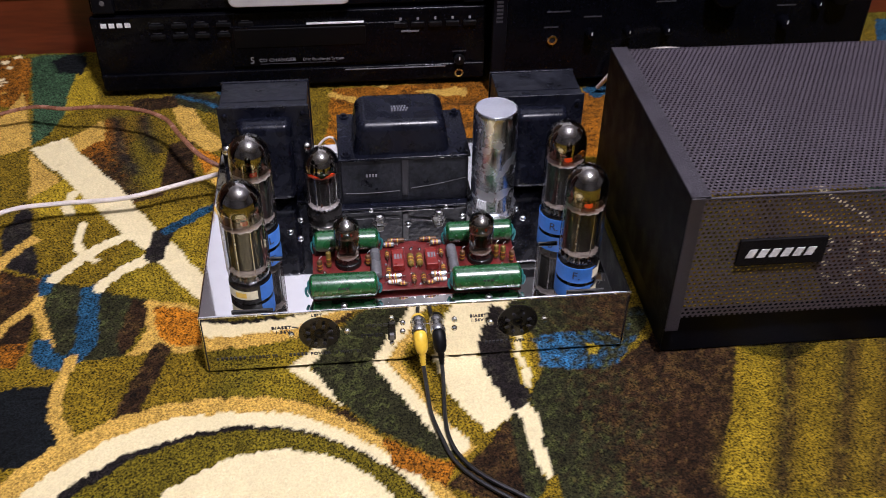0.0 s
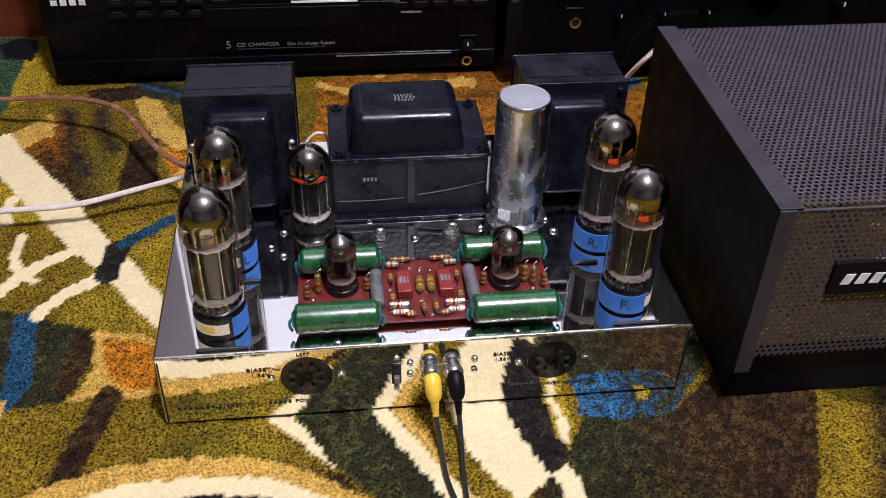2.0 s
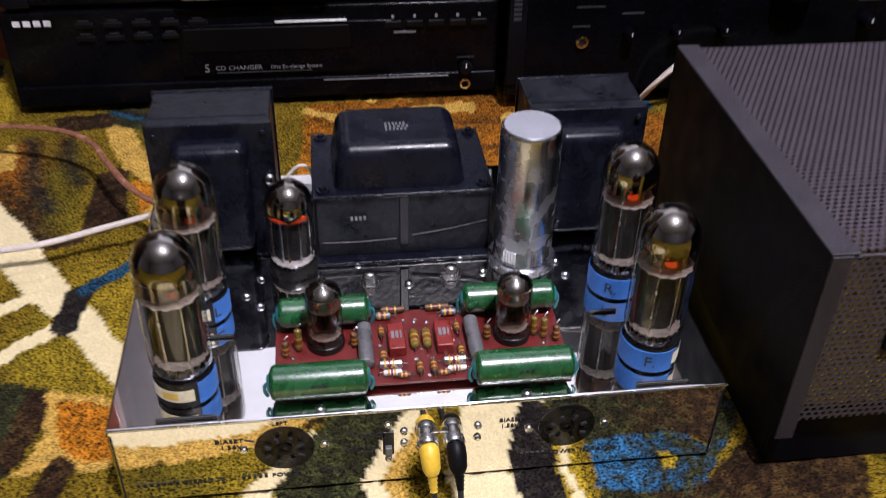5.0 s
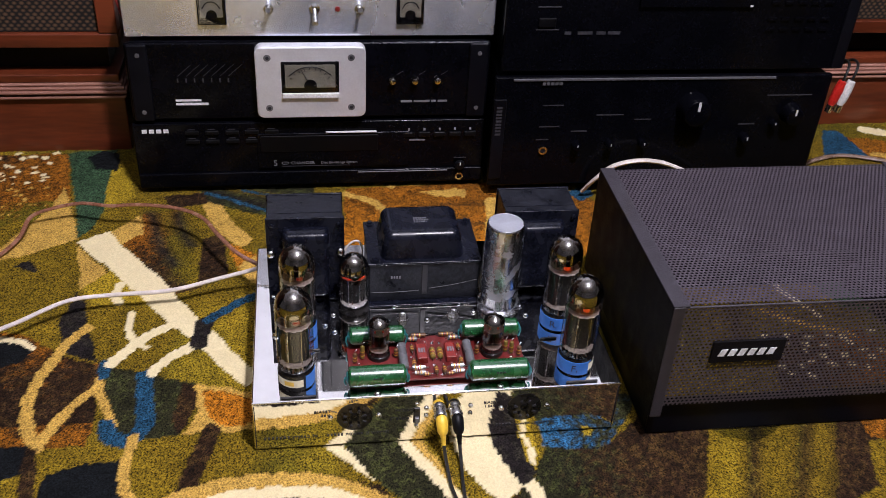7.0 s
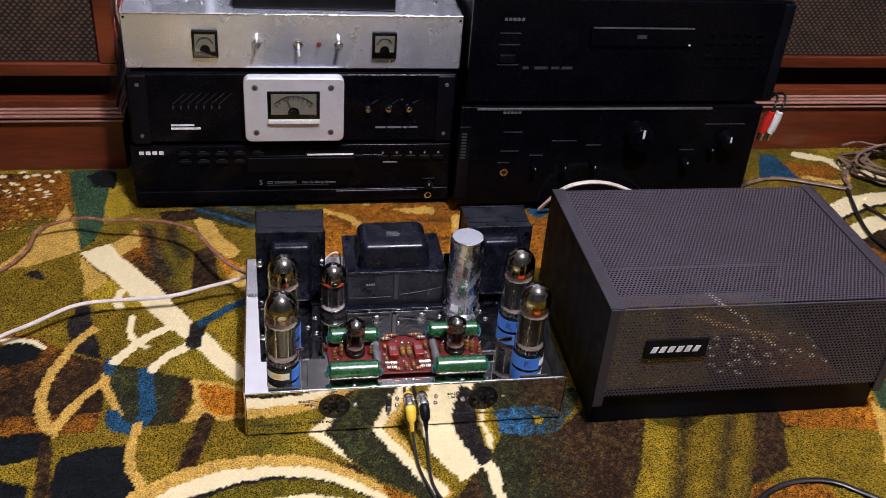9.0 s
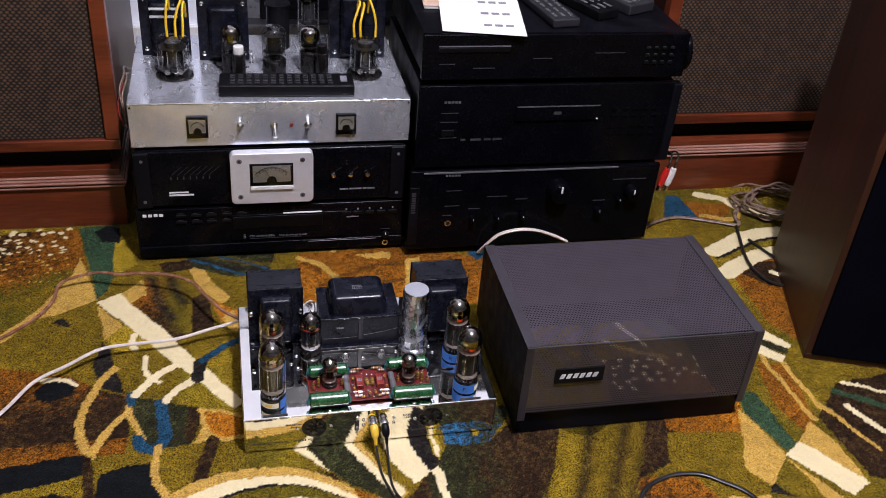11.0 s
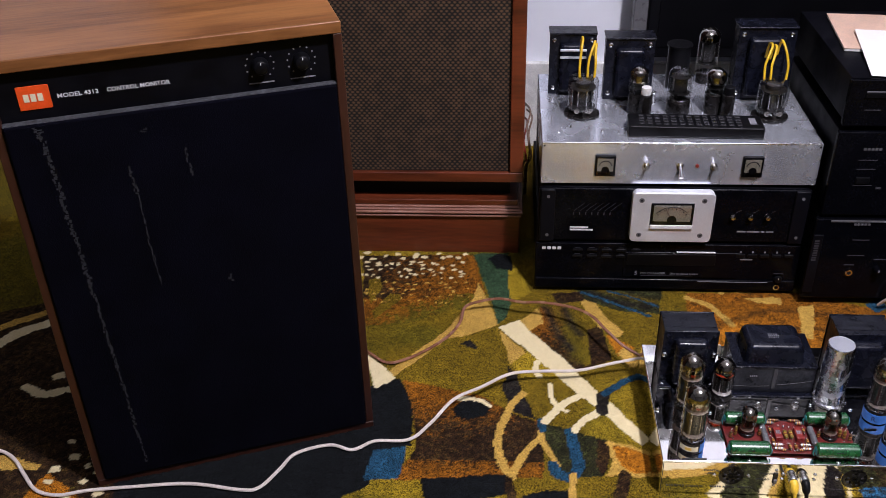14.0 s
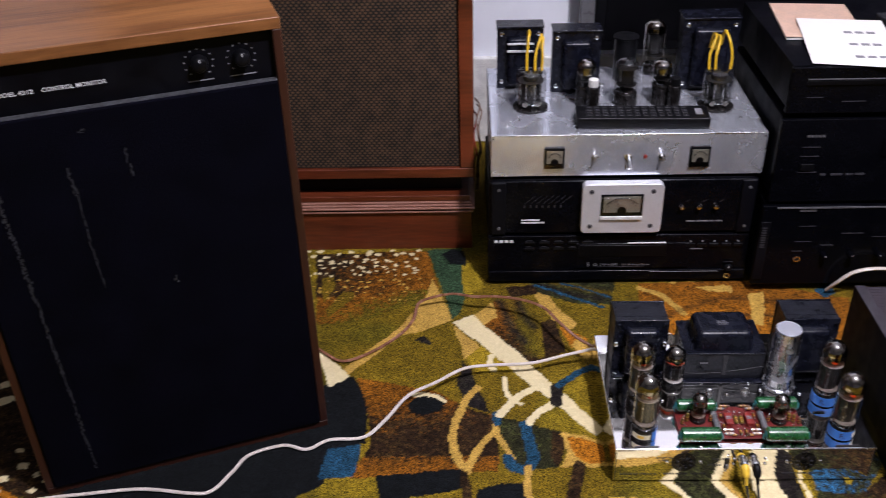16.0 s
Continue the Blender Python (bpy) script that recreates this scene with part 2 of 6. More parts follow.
CORD = mat("white_lamp_cord", (0.66, 0.59, 0.54), 0.40, 0.0, 0.14, 60)
COPPER_CORD = mat("clear_copper_cord", (0.24, 0.105, 0.065), 0.22, 0.0, 0.4, 50, coat=0.5)
DARK_CORD = mat("black_cord", (0.012, 0.012, 0.012), 0.4)
BROWN_CORD = mat("brown_cord", (0.20, 0.135, 0.10), 0.3, 0.0, 0.3, 60)
DARK_ANODE = mat("dark_anode", (0.022, 0.021, 0.022), 0.35, 0.4, 0.4, 120)
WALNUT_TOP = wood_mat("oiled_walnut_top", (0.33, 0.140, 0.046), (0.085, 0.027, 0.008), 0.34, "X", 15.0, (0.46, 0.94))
# far darker than the top: the shade of upright faces is in this colour
WALNUT = wood_mat("shaded_walnut", (0.056, 0.016, 0.008), (0.019, 0.0055, 0.0035), 0.45, "Z")
MAHOGANY = wood_mat("mahogany_plinth", (0.180, 0.039, 0.015), (0.064, 0.0145, 0.006), 0.28)
# mahogany moulding in a pale colour that carries its highlights
FLUTED_GLINT = wood_mat("moulding_highlight", (0.42, 0.22, 0.165), (0.20, 0.085, 0.060), 0.14)
GRILLE = mat("black_grille_cloth", (0.0019, 0.0019, 0.0046), 0.95, 0.0, 0.45, 18, 0.5, 1100, spec=0.04)
DUST = mat("dust_smear", (0.017, 0.018, 0.023), 0.95, 0.0, 0.6, 220)
GRILLE_EDGE = mat("grey_worn_edge", (0.034, 0.036, 0.042), 0.9, 0.0, 0.75, 70)
BAFFLE = mat("black_baffle", (0.0022, 0.0023, 0.0040), 0.45, 0.0, 0.3, 40, spec=0.12)
WEAVE = cloth_mat("brown_woven_cloth", (0.104, 0.058, 0.027), (0.0034, 0.0019, 0.0013), 0.0086)
ORANGE_BADGE = mat("orange_badge", (0.78, 0.08, 0.012), 0.4, 0.0, 0.08, 120)
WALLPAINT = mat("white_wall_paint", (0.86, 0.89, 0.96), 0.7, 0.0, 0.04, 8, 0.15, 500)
# for the unseen walls: dark, so that they send little light back
UNSEEN_WALL = mat("unseen_wall_dark", (0.17, 0.17, 0.185), 0.7, 0.0, 0.05, 8, 0.15, 500)
CEILPAINT = mat("white_ceiling_paint", (0.74, 0.77, 0.86), 0.8, 0.0, 0.04, 8, 0.1, 300)
PAPER = mat("white_paper", (0.82, 0.81, 0.78), 0.7, 0.0, 0.04, 60)
BOOKLET = mat("peach_booklet", (0.66, 0.45, 0.34), 0.5, 0.0, 0.15, 40)
SCREEN = mat("dark_screen", (0.003, 0.003, 0.004), 0.35, 0.0, 0.2, 20, 0.0, 300, 0.05, spec=0.12)
DIAL = mat("meter_dial", (0.50, 0.47, 0.38), 0.5, 0.0, 0.1, 100)
CLEAR_PLASTIC = clear_mat("clear_plastic", (0.82, 0.84, 0.86), 0.15)
PIN_GLASS = clear_mat("meter_glass", (0.85, 0.85, 0.85), 0.02)


# ---- mesh helpers ----
def box_bm(x0, x1, y0, y1, z0, z1, bevel=0.0, seg=2, bm=None):
    bm = bm or bmesh.new()
    vs = bmesh.ops.create_cube(bm, size=1)["verts"]
    for v in vs:
        v.co = Vector(((x0 + x1) / 2 + v.co.x * (x1 - x0), (y0 + y1) / 2 + v.co.y * (y1 - y0), (z0 + z1) / 2 + v.co.z * (z1 - z0)))
    if bevel:
        es = list({e for v in vs for e in v.link_edges})
        bmesh.ops.bevel(bm, geom=es, offset=bevel, segments=seg, affect="EDGES", profile=0.5)
    return bm


def lathe_bm(profile, seg=32, centre=(0, 0, 0), axis="Z", bm=None):
    """A turned solid from (radius, height) pairs; a radius of 0 closes an end."""
    bm = bm or bmesh.new()
    turn = {"Z": Matrix.Identity(3), "Y": Matrix.Rotation(radians(90), 3, "X"), "X": Matrix.Rotation(radians(90), 3, "Y")}[axis]
    rings = []
    for r, h in profile:
        if r <= 1e-6:
            rings.append([bm.verts.new(Vector(centre) + turn @ Vector((0, 0, h)))])
        else:
            rings.append([bm.verts.new(Vector(centre) + turn @ Vector((r * math.cos(2 * math.pi * i / seg), r * math.sin(2 * math.pi * i / seg), h))) for i in range(seg)])
    for a, b in zip(rings, rings[1:]):
        for i in range(seg):
            j = (i + 1) % seg
            q = [a[i % len(a)], a[j % len(a)], b[j % len(b)], b[i % len(b)]]
            q = [v for n, v in enumerate(q) if v not in q[:n]]
            if len(q) > 2:
                bm.faces.new(q)
    return bm


def cyl_bm(r, h0, h1, centre=(0, 0, 0), axis="Z", seg=24, bevel=0.0, bm=None):
    c = min(bevel, r * 0.9, (h1 - h0) / 2) or 0
    prof = [(0, h0), (r, h0), (r, h1), (0, h1)] if not c else [(0, h0), (r - c, h0), (r, h0 + c), (r, h1 - c), (r - c, h1), (0, h1)]
    return lathe_bm(prof, seg, centre, axis, bm)


def glide(points, steps=8):
    """A smooth line through the points."""
    ps = [Vector(p) for p in points]
    ps = [ps[0] * 2 - ps[1]] + ps + [ps[-1] * 2 - ps[-2]]
    out = []
    for a, b, c, d in zip(ps, ps[1:], ps[2:], ps[3:]):
        for i in range(steps):
            t = i / steps
            out.append(0.5 * ((2 * b) + (c - a) * t + (2 * a - 5 * b + 4 * c - d) * t * t + (3 * b - a - 3 * c + d) * t ** 3))
    return out + [ps[-2]]


def sweep_bm(points, r, seg=8, steps=8, flat=1.0, bm=None):
    """A round or flattened cord along a smooth line."""
    bm = bm or bmesh.new()
    path = glide(points, steps) if steps > 1 else [Vector(p) for p in points]
    rings = []
    for i, p in enumerate(path):
        d = (path[min(i + 1, len(path) - 1)] - path[max(i - 1, 0)]).normalized()
        side = d.cross(Vector((0, 0, 1)))
        side = side.normalized() if side.length > 1e-4 else Vector((1, 0, 0))
        up = side.cross(d)
        rings.append([bm.verts.new(p + side * r * flat * math.cos(2 * math.pi * j / seg) + up * r * math.sin(2 * math.pi * j / seg)) for j in range(seg)])
    for a, b in zip(rings, rings[1:]):
        for j in range(seg):
            bm.faces.new((a[j], a[(j + 1) % seg], b[(j + 1) % seg], b[j]))
    bm.faces.new(rings[0][::-1])
    bm.faces.new(rings[-1])
    return bm


def bent_plate_bm(outline, h0, h1, bevel=0.0):
    """A plate of any flat outline between two heights."""
    bm = bmesh.new()
    lo = [bm.verts.new((x, y, h0)) for x, y in outline]
    hi = [bm.verts.new((x, y, h1)) for x, y in outline]
    bm.faces.new(lo[::-1])
    bm.faces.new(hi)
    for i in range(len(lo)):
        j = (i + 1) % len(lo)
        bm.faces.new((lo[i], lo[j], hi[j], hi[i]))
    if bevel:
        bmesh.ops.bevel(bm, geom=list(bm.edges), offset=bevel, segments=2, affect="EDGES", profile=0.5)
    return bm


def flat_normals(bm):
    """Normals weighted by face area, so that large faces stay flat between rounded edges."""
    area = {f: f.calc_area() for f in bm.faces}
    out = []
    for f in bm.faces:
        for loop in f.loops:
            total = Vector((0, 0, 0))
            for q in loop.vert.link_faces:
                if q.normal.dot(f.normal) > 0.5:
                    total += q.normal * area[q]
            out.append(tuple(total.normalized()) if total.length > 1e-16 else tuple(f.normal))
    return out


def mesh_of(name, bm, material, smooth=40):
    bmesh.ops.recalc_face_normals(bm, faces=bm.faces)
    me = bpy.data.meshes.new(name)
    for f in bm.faces:
        f.smooth = True
    for e in bm.edges:
        if len(e.link_faces) == 2 and e.calc_face_angle() > radians(smooth):
            e.smooth = False
    flat = flat_normals(bm) if len(bm.faces) <= 400 else None
    bm.to_mesh(me)
    bm.free()
    if flat:
        me.normals_split_custom_set(flat)
    me.materials.append(material)
    return me


def thing(name, label, category, m=None, group="", kind=""):
    ob = tagged(new(name), label, category, group, kind)
    ob.empty_display_size = 0.02
    if m is not None:
        ob.matrix_world = m
    return ob


def part(name, bm, material, parent, label="", m=None):
    ob = new(name, mesh_of(name, bm, material))
    ob.parent = parent
    if m is not None:
        ob.matrix_local = m
    if label:
        ob["label"] = label
    return ob


def whole(name, bm, material, label, category, m=None, group="", kind=""):
    ob = tagged(new(name, mesh_of(name, bm, material)), label, category, group, kind)
    if m is not None:
        ob.matrix_world = m
    return ob


def text_part(name, words, size, material, parent, x, y, z, rx=90, ry=0, rz=0, label="", wide=1.0, bold=0.0):
    cu = bpy.data.curves.new("letters", "FONT")
    cu.body, cu.size, cu.extrude, cu.resolution_u = words, size, 0.00012, 2
    cu.offset = bold
    tmp = bpy.data.objects.new("letters", cu)
    scene.collection.objects.link(tmp)
    me = bpy.data.meshes.new_from_object(tmp.evaluated_get(bpy.context.evaluated_depsgraph_get()))
    bpy.data.objects.remove(tmp)
    me.materials.append(material)
    me.name = name
    ob = new(name, me)
    ob.parent = parent
    ob.matrix_local = pose(x, y, z, rx, ry, rz) @ Matrix.Diagonal((wide, 1, 1, 1))
    if label:
        ob["label"] = label
    return ob


def bars_bm(spans, y, z0, z1, depth=0.0004, slant=0.0):
    """Plain print bars on a front face, from (x0, x1) spans."""
    bm = bmesh.new()
    for x0, x1 in spans:
        vs = box_bm(x0, x1, y - depth, y + 0.0002, z0, z1, bm=None)
        for v in vs.verts:
            v.co.x += slant * (v.co.z - z0)
        vs.verts.index_update()
        new_vs = [bm.verts.new(v.co) for v in vs.verts]
        for f in vs.faces:
            bm.faces.new([new_vs[v.index] for v in f.verts])
        vs.free()
    return bm


# ---- floor: patterned carpet ----
PILE = {"olive": (0.136, 0.090, 0.0062), "green": (0.096, 0.074, 0.0058), "mustard": (0.2756, 0.19, 0.0126), "rust": (0.2067, 0.075, 0.0063),
        "dkbrown": (0.0240, 0.0115, 0.0050), "tan": (0.4558, 0.28, 0.058), "cream": (0.7, 0.60, 0.355), "teal": (0.030, 0.062, 0.030),
        "blue": (0.012, 0.050, 0.092), "azure": (0.018, 0.095, 0.20), "navy": (0.0042, 0.0052, 0.0062), "dkgreen": (0.019, 0.0185, 0.0075), "orange": (0.3604, 0.13, 0.009), "black": (0.0106, 0.008, 0.008)}
STEP = 0.0025
gx = np.concatenate([np.linspace(-3.6, -1.32, 24)[:-1], np.arange(-1.32, 1.12, STEP), np.linspace(1.12, 3.6, 24)])
gy = np.concatenate([np.linspace(-3.6, -0.62, 30)[:-1], np.arange(-0.62, 0.66, STEP), np.linspace(0.66, 1.4, 10)])
GX, GY = np.meshgrid(gx, gy)
rng = np.random.default_rng(7)


def field(cell, seed):
    """Smooth random field over the floor, from -1 to 1."""
    r = np.random.default_rng(seed)
    grid = r.uniform(-1, 1, (int(8 / cell) + 3, int(8 / cell) + 3))
    u, v = (GX + 4) / cell, (GY + 4) / cell
    i, j = u.astype(int), v.astype(int)
    fu, fv = u - i, v - j
    fu, fv = fu * fu * (3 - 2 * fu), fv * fv * (3 - 2 * fv)
    return (grid[j, i] * (1 - fu) + grid[j, i + 1] * fu) * (1 - fv) + (grid[j + 1, i] * (1 - fu) + grid[j + 1, i + 1] * fu) * fv


WX = GX + 0.0010 * field(0.006, 1) + 0.0022 * field(0.03, 2)
WY = GY + 0.0010 * field(0.006, 3) + 0.0022 * field(0.03, 4)
pile = np.empty(GX.shape + (3,))
pile[:] = PILE["olive"]


def window(x0, x1, y0, y1):
    return (slice(*np.searchsorted(gy, (y0 - 0.02, y1 + 0.02))), slice(*np.searchsorted(gx, (x0 - 0.02, x1 + 0.02))))


def patch(colour, *pts):
    xs, ys = [p[0] for p in pts], [p[1] for p in pts]
    w = window(min(xs), max(xs), min(ys), max(ys))
    px, py = WX[w], WY[w]
    inside = np.zeros(px.shape, bool)
    for (x0, y0), (x1, y1) in zip(pts, pts[1:] + pts[:1]):
        if y0 != y1:
            inside ^= ((y0 > py) != (y1 > py)) & (px < (x1 - x0) * (py - y0) / (y1 - y0) + x0)
    pile[w][inside] = PILE[colour]


def disc(colour, cx, cy, r, rx=1.0):
    w = window(cx - r * rx, cx + r * rx, cy - r, cy + r)
    pile[w][((WX[w] - cx) / rx) ** 2 + (WY[w] - cy) ** 2 < r * r] = PILE[colour]


def stroke(colour, width, *pts):
    line = glide([(x, y, 0) for x, y in pts], 6)
    xs, ys = [p.x for p in line], [p.y for p in line]
    w = window(min(xs), max(xs), min(ys), max(ys))
    px, py = WX[w], WY[w]
    near = np.full(px.shape, 9.0)
    for a, b in zip(line, line[1:]):
        dx, dy = b.x - a.x, b.y - a.y
        t = np.clip(((px - a.x) * dx + (py - a.y) * dy) / max(dx * dx + dy * dy, 1e-9), 0, 1)
        near = np.minimum(near, np.hypot(px - a.x - t * dx, py - a.y - t * dy))
    pile[w][near < width / 2] = PILE[colour]


def shade(colour, width, deep, *pts):
    """A soft-edged band worked over what lies there."""
    line = glide([(x, y, 0) for x, y in pts], 6)
    xs, ys = [p.x for p in line], [p.y for p in line]
    w = window(min(xs), max(xs), min(ys), max(ys))
    px, py = WX[w], WY[w]
    near = np.full(px.shape, 9.0)
    for a, b in zip(line, line[1:]):
        dx, dy = b.x - a.x, b.y - a.y
        t = np.clip(((px - a.x) * dx + (py - a.y) * dy) / max(dx * dx + dy * dy, 1e-9), 0, 1)
        near = np.minimum(near, np.hypot(px - a.x - t * dx, py - a.y - t * dy))
    f = (deep * np.exp(-(near / width) ** 2))[..., None]
    pile[w] = pile[w] * (1 - f) + np.array(PILE[colour]) * f


SPRINKLE = 0.55 * np.random.default_rng(31).uniform(-1, 1, GX.shape) + 0.65 * field(0.006, 32) + 0.3 * field(0.02, 33)


def fade(source, colour, a, b, x0, x1, y0, y1):
    """Sprinkles one colour into another, from none at a to nearly all at b."""
    w = window(x0, x1, y0, y1)
    px, py = GX[w], GY[w]
    dx, dy = b[0] - a[0], b[1] - a[1]
    t = np.clip(((px - a[0]) * dx + (py - a[1]) * dy) / (dx * dx + dy * dy), 0, 1)
    f = np.clip((t * 1.5 - 0.75 + 0.55 * SPRINKLE[w]) * 1.6 + 0.5, 0, 1)
    here = np.all(np.abs(pile[w] - np.array(PILE[source])) < 1e-6, -1) & (px > x0) & (px < x1) & (py > y0) & (py < y1)
    f = (f * here)[..., None]
    pile[w] = pile[w] * (1 - f) + np.array(PILE[colour]) * f


def speckle(colour, x0, x1, y0, y1, rows, big, small, seed):
    """Rows of pebbles that shrink towards the front."""
    r = random.Random(seed)
    for n in range(rows):
        y = y1 - (y1 - y0) * n / rows
        size = big + (small - big) * n / rows
        x = x0 + r.random() * 0.02
        while x < x1:
            if r.random() < 0.8:
                disc(colour, x + r.uniform(-0.004, 0.004), y + r.uniform(-0.006, 0.006), size * r.uniform(0.65, 1.1), r.uniform(1.05, 1.5))
            x += size * r.uniform(3.6, 7.0)


blend = field(0.09, 11)
soft = np.clip((blend - 0.1) * 2.5, 0, 1)[..., None]
pile[:] = pile * (1 - soft) + np.array(PILE["green"]) * soft
warm = (0.5 * np.clip((field(0.10, 12) + 0.25 * field(0.012, 13) - 0.25) * 2.2, 0, 1))[..., None]
pile[:] = pile * (1 - warm) + np.array(PILE["mustard"]) * warm
patch("dkbrown", (-1.32, 0.60), (-0.80, 0.60), (-0.74, 0.02), (-0.95, -0.08), (-1.32, -0.14))
fade("dkbrown", "green", (-1.0, 0.15), (-1.35, 0.30), -1.32, -0.80, -0.14, 0.60)
patch("navy", (-0.90, 0.02), (-0.62, 0.10), (-0.545, 0.085), (-0.545, 0.0), (-0.62, -0.06), (-0.86, -0.09))
patch("navy", (-0.80, -0.06), (-0.66, -0.01), (-0.60, -0.05), (-0.66, -0.12), (-0.80, -0.14))
patch("rust", (-0.625, 0.555), (-0.422, 0.563), (-0.390, 0.383), (-0.452, 0.396), (-0.524, 0.354), (-0.597, 0.344))
fade("rust", "dkbrown", (-0.43, 0.47), (-0.60, 0.53), -0.64, -0.38, 0.42, 0.57)
fade("rust", "green", (-0.52, 0.45), (-0.47, 0.375), -0.64, -0.38, 0.33, 0.44)
patch("olive", (-0.606, 0.476), (-0.588, 0.489), (-0.578, 0.448), (-0.594, 0.409))
patch("olive", (-0.589, 0.386), (-0.564, 0.438), (-0.543, 0.434), (-0.545, 0.415), (-0.583, 0.365))
patch("tan", (-0.412, 0.473), (-0.375, 0.354), (-0.435, 0.321), (-0.457, 0.317), (-0.536, 0.214), (-0.553, 0.221), (-0.458, 0.342), (-0.425, 0.414))
patch("teal", (-0.422, 0.566), (-0.359, 0.569), (-0.355, 0.433), (-0.362, 0.376), (-0.375, 0.354), (-0.397, 0.448))
patch("mustard", (-0.361, 0.519), (-0.344, 0.523), (-0.320, 0.447), (-0.358, 0.416))
patch("navy", (-0.397, 0.550), (-0.374, 0.570), (-0.354, 0.556), (-0.354, 0.515), (-0.381, 0.518))
patch("navy", (-0.608, 0.177), (-0.524, 0.217), (-0.506, 0.181), (-0.495, 0.127), (-0.494, 0.076), (-0.586, 0.028))
patch("cream", (-0.600, 0.299), (-0.558, 0.192), (-0.530, 0.216))
patch("rust", (-0.519, 0.213), (-0.399, 0.180), (-0.353, 0.145), (-0.309, 0.127), (-0.312, 0.020), (-0.514, 0.009), (-0.486, 0.076), (-0.498, 0.145))
fade("rust", "dkbrown", (-0.44, 0.215), (-0.41, 0.085), -0.53, -0.30, 0.048, 0.22)
fade("rust", "dkbrown", (-0.41, 0.005), (-0.41, 0.09), -0.53, -0.30, 0.0, 0.048)
patch("black", (-0.438, 0.303), (-0.423, 0.314), (-0.406, 0.289), (-0.422, 0.294))
patch("navy", (-0.439, 0.157), (-0.428, 0.172), (-0.399, 0.171), (-0.386, 0.156), (-0.394, 0.137), (-0.418, 0.128), (-0.436, 0.138))
stroke("cream", 0.008, (-0.434, 0.176), (-0.407, 0.172), (-0.387, 0.159))
patch("black", (-0.360, 0.253), (-0.347, 0.229), (-0.337, 0.189), (-0.319, 0.134), (-0.353, 0.149), (-0.369, 0.200))
patch("tan", (-0.375, 0.344), (-0.327, 0.273), (-0.351, 0.257), (-0.357, 0.257))
patch("mustard", (-0.329, 0.291), (-0.276, 0.224), (-0.339, 0.222), (-0.354, 0.257))
stroke("tan", 0.012, (-0.337, 0.189), (-0.361, 0.148), (-0.373, 0.092), (-0.368, 0.049), (-0.355, 0.018))
stroke("tan", 0.011, (-0.355, 0.018), (-0.340, 0.063), (-0.311, 0.099))
patch("dkgreen", (-0.313, 0.127), (-0.217, 0.094), (-0.233, 0.026), (-0.293, 0.021), (-0.310, 0.084))
patch("dkbrown", (-0.236, 0.098), (-0.215, 0.093), (-0.233, 0.026), (-0.242, 0.044))
stroke("tan", 0.009, (-0.314, 0.108), (-0.307, 0.079), (-0.293, 0.044))
stroke("blue", 0.016, (-0.273, 0.110), (-0.271, 0.075), (-0.264, 0.047), (-0.276, 0.024), (-0.293, 0.028), (-0.299, 0.044))
patch("blue", (-0.544, 0.062), (-0.499, 0.073), (-0.507, 0.011), (-0.552, 0.007))
stroke("blue", 0.011, (-0.311, 0.132), (-0.311, 0.112))
stroke("cream", 0.012, (-0.220, 0.156), (-0.250, 0.138), (-0.267, 0.113))
stroke("cream", 0.012, (-0.254, 0.187), (-0.284, 0.165), (-0.306, 0.130))
stroke("cream", 0.008, (-0.299, 0.209), (-0.297, 0.182), (-0.286, 0.160), (-0.277, 0.153))
stroke("cream", 0.010, (-0.315, 0.260), (-0.318, 0.241), (-0.312, 0.226))
patch("dkbrown", (-0.333, 0.358), (-0.307, 0.406), (-0.270, 0.410), (-0.239, 0.311), (-0.229, 0.249), (-0.256, 0.237))
fade("dkbrown", "rust", (-0.25, 0.27), (-0.31, 0.40), -0.34, -0.22, 0.23, 0.42)
patch("tan", (-0.345, 0.366), (-0.311, 0.403), (-0.304, 0.360), (-0.327, 0.341))
patch("olive", (-0.277, 0.352), (-0.243, 0.377), (-0.226, 0.273), (-0.245, 0.250))
shade("green", 0.016, 0.8, (-0.285, 0.405), (-0.262, 0.345), (-0.245, 0.275))
shade("black", 0.009, 0.9, (-0.300, 0.405), (-0.284, 0.350), (-0.262, 0.297))
shade("black", 0.009, 0.9, (-0.268, 0.402), (-0.258, 0.365), (-0.246, 0.335))
patch("dkbrown", (-0.234, 0.347), (-0.211, 0.362), (-0.201, 0.271), (-0.234, 0.255))
stroke("tan", 0.022, (-0.235, 0.442), (-0.212, 0.378), (-0.189, 0.339))
patch("orange", (-0.205, 0.335), (-0.165, 0.306), (-0.161, 0.269), (-0.193, 0.283))
patch("dkgreen", (-0.249, 0.462), (-0.100, 0.466), (-0.112, 0.392), (-0.176, 0.398), (-0.232, 0.428))
shade("black", 0.007, 0.8, (-0.230, 0.450), (-0.180, 0.425), (-0.128, 0.410))
shade("olive", 0.006, 0.7, (-0.205, 0.460), (-0.160, 0.440), (-0.112, 0.425))
stroke("blue", 0.006, (-0.240, 0.452), (-0.180, 0.418), (-0.128, 0.384))
stroke("blue", 0.005, (-0.190, 0.455), (-0.150, 0.436), (-0.112, 0.412))
patch("dkbrown", (-0.288, 0.444), (-0.240, 0.453), (-0.234, 0.427), (-0.278, 0.414))
patch("cream", (-0.375, 0.347), (-0.344, 0.370), (-0.162, 0.100), (-0.175, 0.083))
stroke("black", 0.018, (-0.220, 0.190), (-0.222, 0.171), (-0.226, 0.153))
stroke("blue", 0.011, (-0.165, 0.233), (-0.197, 0.213), (-0.218, 0.192))
